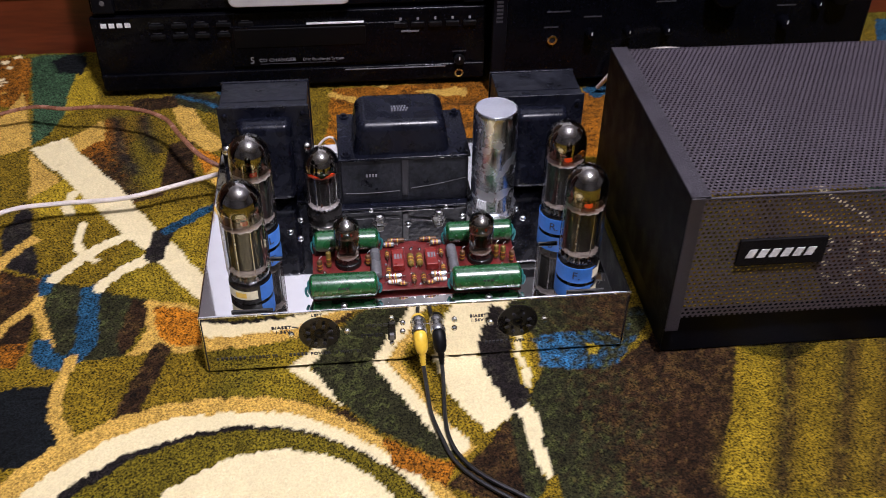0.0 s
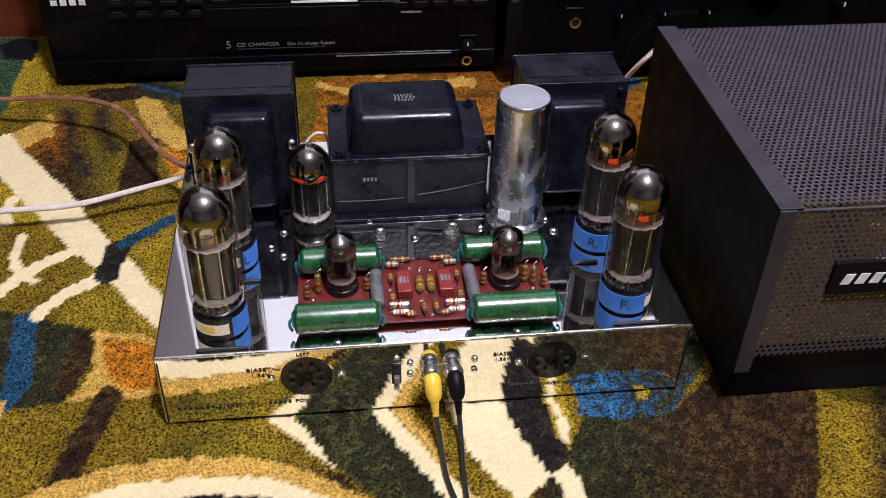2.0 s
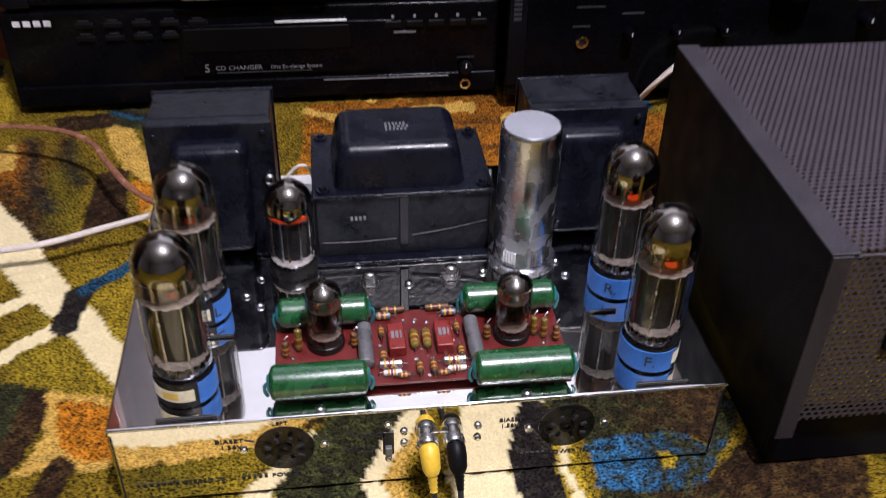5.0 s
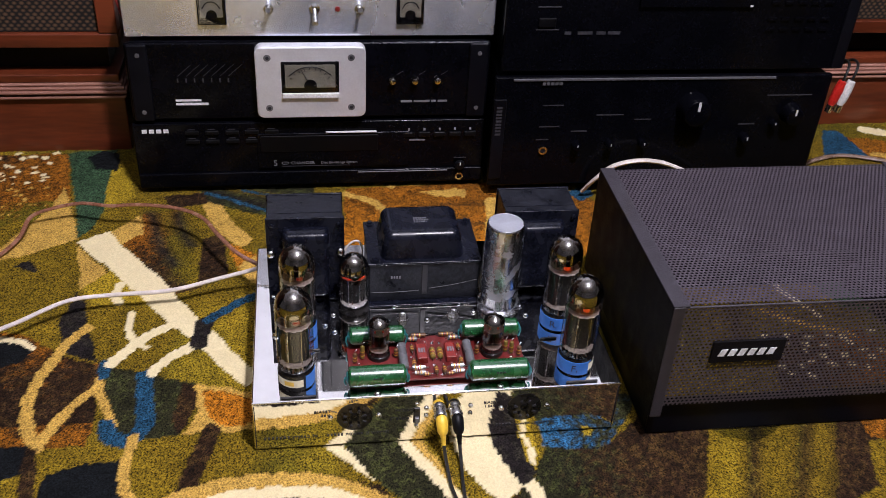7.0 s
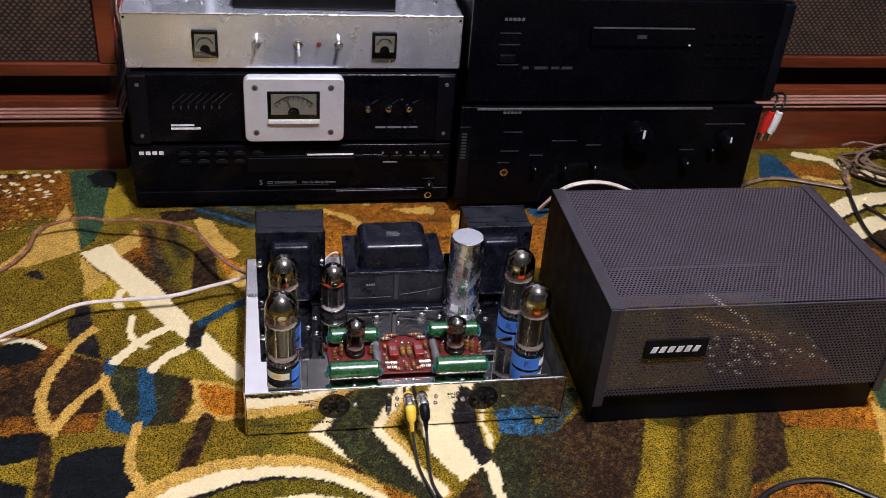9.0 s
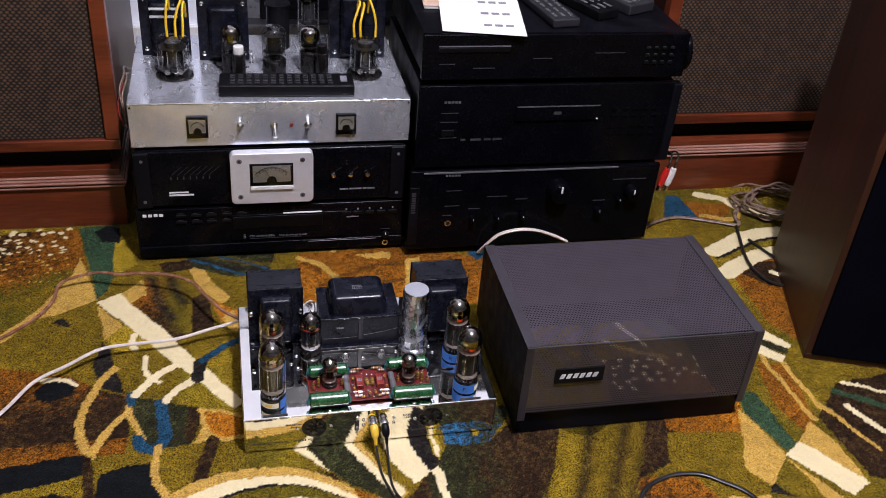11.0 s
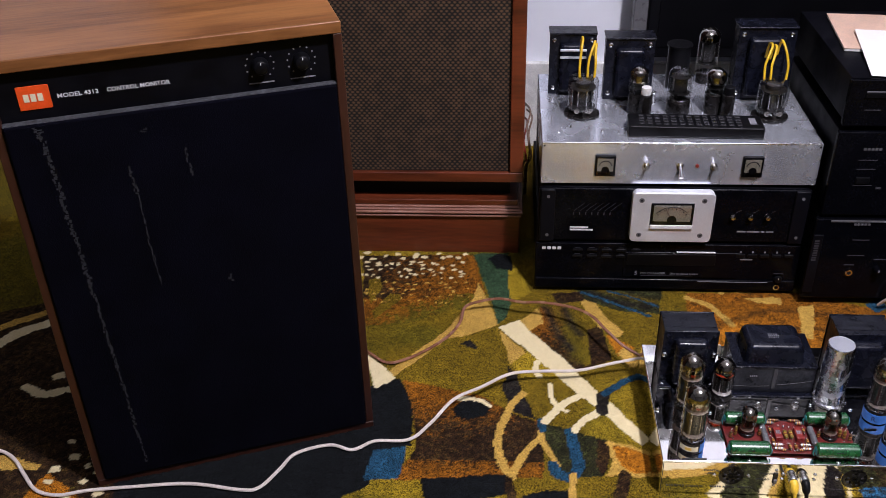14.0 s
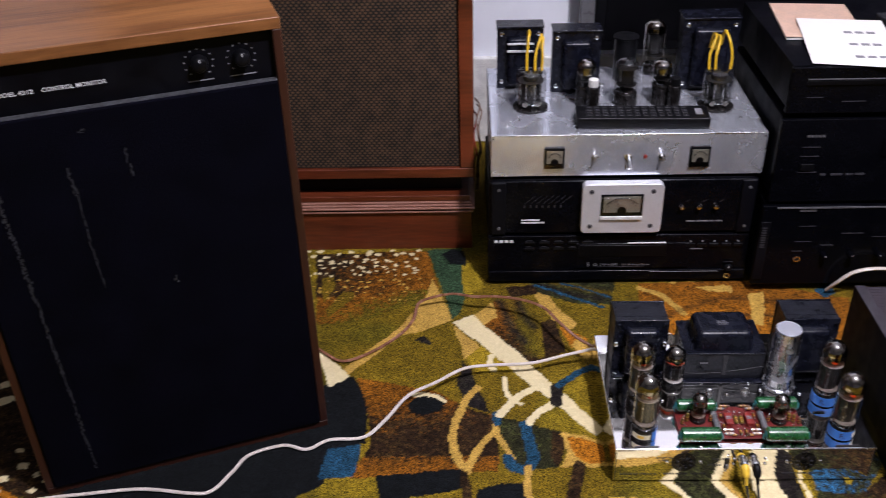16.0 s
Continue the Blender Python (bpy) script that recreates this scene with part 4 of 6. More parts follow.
for x in (-0.075, 0.076):
    for y in (0.018, 0.071):
        part("standoff", cyl_bm(0.0026, 0.0600, 0.0629, (x, y, 0), "Z", 10), BRIGHT, board)


def green_cap(x0, x1, y, z, r):
    c = part("coupling_capacitor", lathe_bm([(0, x0), (r * 0.55, x0), (r * 0.9, x0 + 0.0012), (r, x0 + 0.003), (r, x1 - 0.003), (r * 0.9, x1 - 0.0012), (r * 0.55, x1), (0, x1)], 28, (0, y, z), "X"), GREEN, board,
             "glossy green axial coupling capacitor")
    for x, s in ((x0, -1), (x1, 1)):
        part("end_seal", lathe_bm([(r * 0.52, x), (r * 0.60, x - s * 0.0002), (r * 0.42, x + s * 0.0012), (0, x + s * 0.0014)], 20, (0, y, z), "X"), TEAL_LEAD, c)
        part("sleeved_lead", sweep_bm([(x, y, z), (x + s * 0.0022, y, z - 0.0012), (x + s * 0.0026, y - 0.0006, z - 0.005), (x + s * 0.0012, y - 0.001, 0.0646)], 0.0010, 6, 5), TEAL_LEAD, c)
    part("printed_marks", bars_bm([((x0 + x1) / 2 - 0.004 + k * 0.003, (x0 + x1) / 2 - 0.002 + k * 0.003) for k in range(3)], 0, 0, 0.0015), INK, c, m=pose(0, y - r * 0.93, z + r * 0.30, -20))


green_cap(-0.0815, -0.0300, 0.0130, 0.0728, 0.0095)
green_cap(0.0265, 0.0800, 0.0130, 0.0728, 0.0095)
green_cap(-0.0775, -0.0265, 0.0660, 0.0750, 0.0085)
green_cap(0.0275, 0.0815, 0.0690, 0.0750, 0.0085)


def resistor(x, y, ang, length=0.010, r=0.0019, body=None, z=0.0672, upright=False):
    m = pose(x, y, z, 0, 90 if upright else 0, ang)
    if upright:
        m = pose(x, y, 0.0655 + length / 2, 0, -90, ang)
    q = part("resistor", lathe_bm([(0, -length / 2), (r * 0.7, -length / 2), (r, -length / 2 + 0.0008), (r, length / 2 - 0.0008), (r * 0.7, length / 2), (0, length / 2)], 10, (0, 0, 0), "X"), body or CARBON, board, m=m)
    for k in range(3):
        h = -length * 0.28 + k * length * 0.17
        part("band", lathe_bm([(r * 1.03, h), (r * 1.05, h + 0.0003), (r * 1.05, h + 0.0008), (r * 1.03, h + 0.0011)], 10, (0, 0, 0), "X"), BAND if k != 1 else FILM, q)
    part("lead", sweep_bm([(-length / 2 - 0.003, 0, -0.0024), (-length / 2 - 0.0024, 0, 0), (length / 2 + 0.0024, 0, 0), (length / 2 + 0.003, 0, -0.0024)], 0.0004, 5, 1), BRIGHT, q)


for x, y, a, ln, r, mt in ((-0.0125, 0.0725, 0, 0.014, 0.0018, None), (0.0135, 0.0725, 0, 0.014, 0.0018, None), (-0.0185, 0.0675, 0, 0.009, 0.0022, GREY_CAP), (0.0195, 0.0675, 0, 0.009, 0.0022, GREY_CAP),
                           (-0.0205, 0.054, 90, 0.008, 0.0016, None), (-0.0205, 0.034, 90, 0.008, 0.0018, None), (0.0225, 0.054, 90, 0.008, 0.0016, None), (0.0225, 0.034, 90, 0.008, 0.0018, None),
                           (-0.0025, 0.046, 90, 0.013, 0.0026, OLIVE_R), (0.0045, 0.046, 90, 0.013, 0.0026, OLIVE_R), (-0.0015, 0.0235, 90, 0.009, 0.0018, CARBON), (0.0060, 0.0235, 90, 0.009, 0.0018, CARBON),
                           (-0.0170, 0.0270, 0, 0.013, 0.0025, BRIGHT), (0.0180, 0.0270, 0, 0.013, 0.0025, BRIGHT), (-0.0165, 0.0205, 0, 0.010, 0.0016, WHITE), (0.0185, 0.0205, 0, 0.010, 0.0016, WHITE),
                           (-0.0105, 0.0180, 0, 0.007, 0.0014, None), (0.011, 0.0180, 0, 0.007, 0.0014, None)):
    resistor(x, y, a, ln, r, mt)
for x, y, ln in ((-0.0735, 0.041, 0.010), (-0.0665, 0.046, 0.014), (-0.0360, 0.046, 0.009), (0.0655, 0.046, 0.012), (0.0705, 0.043, 0.013), (0.0770, 0.040, 0.010), (0.0385, 0.045, 0.009)):
    resistor(x, y, 40, ln, 0.0021, None if ln < 0.012 else OLIVE_R, upright=True)
for x in (-0.0125, 0.0140):
    f1 = part("film_capacitor", box_bm(x - 0.0048, x + 0.0048, 0.035, 0.056, 0.0646, 0.0712, 0.001), FILM, board, "dark red box film capacitor")
    part("printed_marks", bars_bm([(x - 0.003, x - 0.0012), (x - 0.0005, x + 0.0012), (x + 0.002, x + 0.003)], 0, 0, 0.006), GREY_INK, f1, m=pose(0, 0.043, 0.0713, -90))
for x in (-0.0300, 0.0305):
    part("axial_capacitor", cyl_bm(0.0042, 0.026, 0.058, (x, 0.084, 0.0688), "Y", 18, 0.001), GREY_CAP, board, "grey axial electrolytic capacitor", m=pose(0, 0, 0))
for i in range(26):
    x, y = random.uniform(-0.022, 0.024), random.uniform(0.018, 0.072)
    part("solder_pad", cyl_bm(0.0011, 0.0644, 0.0650, (x, y, 0), "Z", 8), BRIGHT, board)
for x, y in ((-0.070, 0.0395), (0.0700, 0.0385), (-0.008, 0.0615), (-0.001, 0.0630), (0.006, 0.0625), (0.0125, 0.0615)):
    part("solder_bead", lathe_bm([(0.0015, 0), (0.0012, 0.0007), (0, 0.0011)], 10, (x, y, 0.0645)), BRIGHT, board)

# front panel fittings


def octal_socket(cx, cz):
    s = part("octal_socket", lathe_bm([(0, -0.0032), (0.0140, -0.0032), (0.0158, -0.0018), (0.0158, 0.0005), (0, 0.0005)], 36, (cx, 0, cz), "Y"), BAKELITE, amp, "black eight-pin socket with a centre keyway")
    # the turned axis points to -y
    part("keyway", lathe_bm([(0.0020, 0.0), (0.0040, 0.0), (0.0040, 0.0008), (0.0020, 0.0008)], 18, (cx, -0.0005, cz), "Y"), RUBBER, s)
    for k in range(8):
        a = radians(22.5 + 45 * k)
        part("pin_hole", box_bm(-0.0017, 0.0017, -0.0044, -0.0028, -0.0010, 0.0010, 0.0003, 1), INK, s, m=pose(cx + 0.0092 * math.cos(a), 0.0008, cz + 0.0092 * math.sin(a), 0, -math.degrees(a), 0))
    for sx in (-1, 1):
        part("socket_screw", lathe_bm([(0, 0.0), (0.0024, 0.0002), (0.0021, 0.0014), (0, 0.0019)], 12, (cx + sx * 0.0212, -0.0002, cz), "Y"), BRIGHT, s)


octal_socket(-0.0762, 0.0375)
octal_socket(0.0770, 0.0375)
sw = part("slide_switch", box_bm(-0.0240, -0.0180, -0.0012, 0.0004, 0.0265, 0.0440, 0.0006), BAKELITE, amp, "small black slide switch")
part("slider", box_bm(-0.0228, -0.0192, -0.0042, -0.001, 0.0285, 0.0345, 0.0005), GREY_CAP, sw)
for z in (0.0485, 0.0225):
    part("switch_screw", lathe_bm([(0, 0), (0.0020, 0.0002), (0.0016, 0.0013), (0, 0.0016)], 10, (-0.0210, -0.0002, z), "Y"), BRIGHT, sw)
plate = part("jack_plate", box_bm(-0.0010, 0.0150, -0.0006, 0.0002, 0.0345, 0.0405, 0.0001, 1), CHROME, amp, "small twin phono jack plate")
for x in (-0.0002, 0.0142):
    part("jack", lathe_bm([(0.0030, 0), (0.0045, 0.0), (0.0045, 0.008), (0.0030, 0.008)], 18, (x, 0, 0.0375), "Y"), BRIGHT, plate)
for x in (-0.0125, 0.0275):
    for z in (0.034, 0.043):
        part("plate_screw", lathe_bm([(0, 0), (0.0022, 0.0002), (0.0018, 0.0013), (0, 0.0017)], 12, (x, -0.0002, z), "Y"), BRIGHT, plate)
text_part("marking", "BIASET", 0.0040, INK, amp, -0.1120, -0.0003, 0.0440, wide=1.25)
text_part("marking", "1.56V", 0.0040, INK, amp, -0.1095, -0.0003, 0.0395, wide=1.25)
text_part("marking", "LEFT", 0.0034, INK, amp, -0.0815, -0.0003, 0.0548, wide=1.2)
text_part("marking", "RIGHT", 0.0034, INK, amp, 0.0705, -0.0003, 0.0548, wide=1.2)
text_part("marking", "BIASET", 0.0040, INK, amp, 0.0390, -0.0003, 0.0440, wide=1.1)
text_part("marking", "1.56V", 0.0040, INK, amp, 0.0400, -0.0003, 0.0395, wide=1.1)
text_part("marking", "MONO", 0.0042, INK, amp, -0.0405, -0.0003, 0.0405, wide=1.25)
text_part("marking", "STEREO", 0.0042, INK, amp, -0.0450, -0.0003, 0.0305, wide=1.2)
part("marking", bars_bm([(-0.1560 + k * 0.0034, -0.1542 + k * 0.0034) for k in range(7)], -0.0002, 0.0157, 0.0180), INK, amp)
text_part("marking", "STEREO 70", 0.0042, INK, amp, -0.1315, -0.0003, 0.0152, wide=1.1)
part("marking", bars_bm([(-0.1005 + k * 0.0030, -0.0988 + k * 0.0030) for k in range(5)], -0.0002, 0.0157, 0.0180), INK, amp)
text_part("marking", "POWER", 0.0040, INK, amp, -0.0845, -0.0003, 0.0152, wide=1.15)
text_part("marking", "(5 WATTS)", 0.0040, INK, amp, -0.0665, -0.0003, 0.0152, wide=1.1)
part("marking", bars_bm([(0.0525 + k * 0.0030, 0.0542 + k * 0.0030) for k in range(5)], -0.0002, 0.0157, 0.0180), INK, amp)
text_part("marking", "POWER", 0.0040, INK, amp, 0.0685, -0.0003, 0.0152, wide=1.15)
text_part("marking", "(5 WATTS)", 0.0040, INK, amp, 0.0865, -0.0003, 0.0152, wide=1.1)
part("pointer_line", sweep_bm([(-0.0965, -0.0003, 0.0455), (-0.0915, -0.0003, 0.0440)], 0.00035, 5, 1), INK, amp)
# low black rods in front of the output tubes, standing in for chassis slots
for x, y, half in ((-0.1245, 0.0040, 0.0155), (0.1290, 0.0040, 0.0145), (-0.1120, 0.0660, 0.008), (0.1120, 0.0660, 0.008)):
    part("slot_rod", cyl_bm(0.0010, -half, half, (x, y, 0.0611), "X", 10, 0.0004), DARK_CORD, amp)
part("output_lead", sweep_bm([(-0.0800, 0.200, 0.062), (-0.0745, 0.205, 0.076), (-0.0660, 0.206, 0.0855), (-0.0590, 0.206, 0.0850), (-0.0560, 0.208, 0.074), (-0.0560, 0.210, 0.061)], 0.0011, 7, 6), CORD, amp, "thin pale lead behind the transformers")
# speaker terminal strip at the back
part("terminal_strip", box_bm(-0.150, -0.105, 0.2385, 0.246, 0.020, 0.042, 0.001), BAKELITE, amp)


# ---- vacuum tubes ----
def serrated_disc_bm(r, h, teeth=20):
    return bent_plate_bm([((r if k % 2 else r * 0.93) * math.cos(math.pi * k / teeth), (r if k % 2 else r * 0.93) * math.sin(math.pi * k / teeth)) for k in range(2 * teeth)], h, h + 0.0006)


def anode_bm(rx, ry, z0, z1, seg=28):
    """A flattened plate with pressed upright ribs."""
    ring = []
    for k in range(seg):
        a = 2 * math.pi * k / seg
        w = 1.0 if k % 4 else 0.90
        ring.append((rx * w * math.cos(a), ry * w * math.sin(a)))
    return bent_plate_bm(ring, z0, z1)


def big_tube(x, y, label, group, turn, tape=None, h=0.1, r=0.0162, z=0.0605, letter="", paper=True, getter=0.036, base_h=0.016, glow=1, foot=0.010, plates=None):
    t = thing("vacuum_tube", label, "vacuum tube", pose(x, y, z, 0, 0, turn), group)
    part("base", lathe_bm([(0, 0), (r * 0.99, 0), (r * 0.99, base_h - 0.002), (r * 0.94, base_h), (0, base_h)], 36), BAKELITE, t)
    g0 = base_h
    prof = [(r * 0.80, g0 - 0.001), (r * 0.96, g0 + 0.004), (r, g0 + 0.010), (r, h - r * 1.12)]
    prof += [(r * math.cos(a), h - r * 1.12 + r * 1.12 * math.sin(a)) for a in [radians(d) for d in range(15, 90, 15)]] + [(0, h)]
    part("glass_envelope", lathe_bm(prof, 40), TUBE_GLASS, t, "clear glass envelope with a round top")
    ri = r * 0.965
    low = h - r * 1.12 - getter * 0.10
    gp = [(ri, low), (ri, h - r * 1.12)]
    gp += [(ri * math.cos(a), h - r * 1.12 + ri * 1.10 * math.sin(a)) for a in [radians(d) for d in range(15, 90, 15)]] + [(0, h - r * 1.12 + ri * 1.10)]
    gb = lathe_bm(gp, 40)
    for v in gb.verts:
        if v.co.z < low + 1e-5:
            v.co.z += 0.0014 * math.sin(5 * math.atan2(v.co.y, v.co.x)) + random.uniform(-0.0008, 0.0008)
    part("getter_flash", gb, GETTER, t, "silvery mirrored getter inside the top")
    part("getter_halo", lathe_bm([(r * 0.97, low + 0.001), (r * 0.972, low - 0.004), (r * 0.97, low - 0.007)], 40), HALO, t)
    plate_top = h - getter
    part("anode", anode_bm(r * 0.74, r * 0.52, g0 + foot, plate_top), plates or ANODE, t)
    for sx in (-1, 1):
        part("anode_fin", box_bm(sx * r * 0.80 - 0.0004, sx * r * 0.80 + 0.0004, -r * 0.16, r * 0.16, g0 + foot, plate_top), plates or ANODE, t)
        part("support_rod", cyl_bm(0.0006, g0 + 0.001, h - getter * 0.62, (sx * r * 0.36, -r * 0.60, 0), "Z", 8), BRIGHT, t)
        part("support_rod", cyl_bm(0.0005, g0 + 0.001, h - getter * 0.62, (sx * r * 0.5, r * 0.3, 0), "Z", 8), ANODE, t)
        part("support_post", box_bm(sx * r * 0.36 - 0.0012, sx * r * 0.36 + 0.0012, -0.0006, 0.0006, plate_top, h - getter * 0.50), plates or ANODE, t)
    part("mica_spacer", serrated_disc_bm(r * 0.90, g0 + foot - 0.0015), PALE_MICA if foot < 0.008 else MICA, t)
    part("mica_spacer", serrated_disc_bm(r * 0.93, plate_top + 0.001, 14), PALE_MICA, t)
    part("stem_press", lathe_bm([(0, g0), (r * 0.62, g0), (r * 0.5, g0 + 0.004), (r * 0.35, g0 + 0.008), (0, g0 + 0.0085)], 20), PIN_GLASS, t)
    for k in range(7):
        a = 2 * math.pi * k / 7
        part("stem_lead", sweep_bm([(r * 0.7 * math.cos(a), r * 0.7 * math.sin(a), g0 + 0.0005), (r * 0.45 * math.cos(a), r * 0.45 * math.sin(a), g0 + 0.006), (r * 0.3 * math.cos(a), r * 0.3 * math.sin(a), g0 + 0.011)], 0.0007, 5, 3), STEM_METAL, t)
    if glow:
        part("heater_glow", lathe_bm([(0, plate_top + 0.0018), (r * 0.20, plate_top + 0.0018), (r * 0.16, plate_top + 0.0042), (r * 0.07, plate_top + 0.0062), (0, plate_top + 0.0064)], 12, (r * 0.12, -r * 0.2, 0)), HEATER if glow == 1 else DIM_HEATER, t, "orange glowing heater end")
        part("getter_ring", lathe_bm([(r * 0.42, plate_top + 0.007), (r * 0.48, plate_top + 0.0066), (r * 0.48, plate_top + 0.0078), (r * 0.42, plate_top + 0.0074)], 24), ANODE, t)
        part("cathode_cap", cyl_bm(r * 0.24, plate_top - 0.002, plate_top + 0.0016, (0, 0, 0), "Z", 14), ANODE, t)
    if tape:
        tp = part("tape_band", lathe_bm([(r * 1.0, 0.0012), (r * 1.025, 0.0014), (r * 1.03, base_h - 0.0006), (r * 1.0, base_h - 0.0004)], 36), TAPE, t, "strip of blue painter's tape round the base")
        bm2 = tp.data
        if tape != "all":
            kb = bmesh.new()
            kb.from_mesh(bm2)
            bmesh.ops.delete(kb, geom=[f for f in kb.faces if not tape[0] < math.degrees(math.atan2(f.calc_center_median().y, f.calc_center_median().x)) % 360 < tape[1]], context="FACES")
            kb.to_mesh(bm2)
            kb.free()
    if paper:
        lo, hi = paper
        lb = lathe_bm([(r * 1.004, 0.0045), (r * 1.012, 0.0046), (r * 1.012, base_h - 0.0035), (r * 1.004, base_h - 0.0034)], 48)
        bmesh.ops.delete(lb, geom=[f for f in lb.faces if not lo < math.degrees(math.atan2(f.calc_center_median().y, f.calc_center_median().x)) % 360 < hi], context="FACES")
        pl = part("paper_label", lb, CREAM_LABEL, t, "cream paper label on the base")
        lb = lathe_bm([(r * 1.015, 0.0062), (r * 1.019, 0.0063), (r * 1.019, base_h - 0.0052), (r * 1.015, base_h - 0.0051)], 48)
        bmesh.ops.delete(lb, geom=[f for f in lb.faces if not lo + 25 < math.degrees(math.atan2(f.calc_center_median().y, f.calc_center_median().x)) % 360 < hi - 30], context="FACES")
        part("label_print", lb, YELLOW_LABEL, pl)
    if letter:
        a, word = letter
        text_part("tape_letter", word, 0.010, INK, t, r * 1.045 * math.cos(radians(a - 10)), r * 1.045 * math.sin(radians(a - 10)), base_h * 0.34, 90, 0, a + 90)
    return t


G = "output tubes of the amplifier"
big_tube(-0.126, 0.0275, "tall glass output tube with a cream label on its base", G, 0, (300, 360), paper=(205, 295), glow=2)
big_tube(0.1275, 0.0275, "tall glass output tube wrapped in blue tape marked F", G, 0, (150, 305), letter=(252, "F."), paper=(300, 350))
big_tube(-0.1225, 0.0910, "tall glass output tube with blue tape marked L", G, 0, (300, 360), letter=(310, "L"), paper=(240, 292), glow=2)
big_tube(0.1255, 0.0910, "tall glass output tube wrapped in blue tape marked R", G, 0, (150, 359), letter=(240, "R."), paper=None)
rectifier = big_tube(-0.0695, 0.1275, "shorter rectifier tube with a black base and orange glow", "small tubes of the amplifier", 0, None, h=0.0635, r=0.0150, paper=None, getter=0.0235, base_h=0.0065, glow=0, foot=0.0045, plates=DARK_ANODE)
part("heater_glow", serrated_disc_bm(0.0132, 0.0425, 11), HEATER, rectifier, "orange glowing mica above the plates")
for sx in (-1, 1):
    part("heater_glow", lathe_bm([(0, 0.0428), (0.0042, 0.0428), (0.0034, 0.0462), (0, 0.0470)], 14, (sx * 0.0055, -0.002, 0)), HEATER, rectifier)


def small_tube(x, y):
    t = thing("vacuum_tube", "small nine-pin glass tube on the circuit board", "vacuum tube", pose(x, y, 0.0645), "small tubes of the amplifier")
    part("socket", lathe_bm([(0, 0), (0.0105, 0), (0.0105, 0.0035), (0.0093, 0.0045), (0, 0.0045)], 28), BAKELITE, t)
    r, h = 0.0100, 0.0435
    prof = [(r * 0.9, 0.0045), (r, 0.006), (r, h - 0.0085), (r * 0.93, h - 0.005), (r * 0.62, h - 0.0022), (0.0022, h - 0.0006), (0.0018, h + 0.002), (0.0006, h + 0.0042), (0, h + 0.0044)]
    part("glass_envelope", lathe_bm(prof, 30), TUBE_GLASS, t, "clear glass envelope with a pointed tip")
    part("getter_flash", lathe_bm([(r * 0.93, h - 0.0068), (r * 0.88, h - 0.0053), (r * 0.58, h - 0.0028), (0.002, h - 0.0012), (0, h - 0.0012)], 30), GETTER, t)
    part("getter_halo", lathe_bm([(r * 0.955, h - 0.0070), (r * 0.962, h - 0.014), (r * 0.96, h - 0.026)], 30), HALO, t)
    for sx in (-1, 1):
        part("anode", box_bm(sx * r * 0.36 - r * 0.30, sx * r * 0.36 + r * 0.30, -r * 0.45, r * 0.45, 0.012, h - 0.017, 0.0015), BROWN_ANODE, t)
    for hz in (0.0085, h - 0.0162):
        part("mica_spacer", serrated_disc_bm(r * 0.9, hz, 14), MICA, t)
    for sx in (-1, 1):
        part("support_rod", cyl_bm(0.0005, 0.005, h - 0.012, (sx * r * 0.6, 0, 0), "Z", 6), BRIGHT, t)
        part("heater_tip", cyl_bm(0.0009, h - 0.0165, h - 0.0140, (sx * r * 0.36, -r * 0.2, 0), "Z", 8), DIM_HEATER, t)
    return t


small_tube(-0.0515, 0.0500)
small_tube(0.0530, 0.0470)


# ---- phono plugs and their leads ----
def phono_plug(x, colour, label, path):
    t = thing("phono_plug", label, "audio plug", group="phono plugs in the amplifier")
    part("barrel", lathe_bm([(0.0042, 0.003), (0.0058, 0.003), (0.0060, 0.0060), (0.0054, 0.0066), (0.0054, 0.0076), (0.0048, 0.0080)], 20, (x, 0, 0.0375), "Y"), CAN, t, "bright metal collar")
    body = [Vector((x, -0.0072, 0.0373)), Vector((x + 0.0003, -0.0092, 0.0366)), Vector((x + 0.0006, -0.0130, 0.0337)), Vector((x + 0.0009, -0.0160, 0.0295)), Vector((x + 0.0011, -0.0174, 0.0268))]
    part("grip", taper_bm(body, (0.0047, 0.0054, 0.0053, 0.0049, 0.0036)), colour, t)
    tail = [body[-1], Vector((x + 0.0014, -0.0194, 0.0222)), Vector((x + 0.0017, -0.0212, 0.0175))]
    part("strain_relief", taper_bm([tail[0].lerp(tail[1], k / 4) if k < 4 else tail[1].lerp(tail[2], (k - 4) / 4) for k in range(9)], [0.0031 - 0.00012 * k - (0.0006 if k % 2 else 0) for k in range(9)]), colour, t)
    part("lead", sweep_bm([tail[-1]] + [Vector(p) for p in path], 0.0016, 8, 8), DARK_CORD, t, "thin black lead")
    return t


def taper_bm(points, radii, seg=18):
    bm = bmesh.new()
    rings = []
    for i, (p, r) in enumerate(zip(points, radii)):
        d = (points[min(i + 1, len(points) - 1)] - points[max(i - 1, 0)]).normalized()
        side = d.cross(Vector((0, 0, 1))).normalized()
        up = side.cross(d)
        rings.append([bm.verts.new(p + side * r * math.cos(2 * math.pi * j / seg) + up * r * math.sin(2 * math.pi * j / seg)) for j in range(seg)])
    for a, b in zip(rings, rings[1:]):
        for j in range(seg):
            bm.faces.new((a[j], a[(j + 1) % seg], b[(j + 1) % seg], b[j]))
    bm.faces.new(rings[0][::-1])
    bm.faces.new(rings[-1])
    return bm


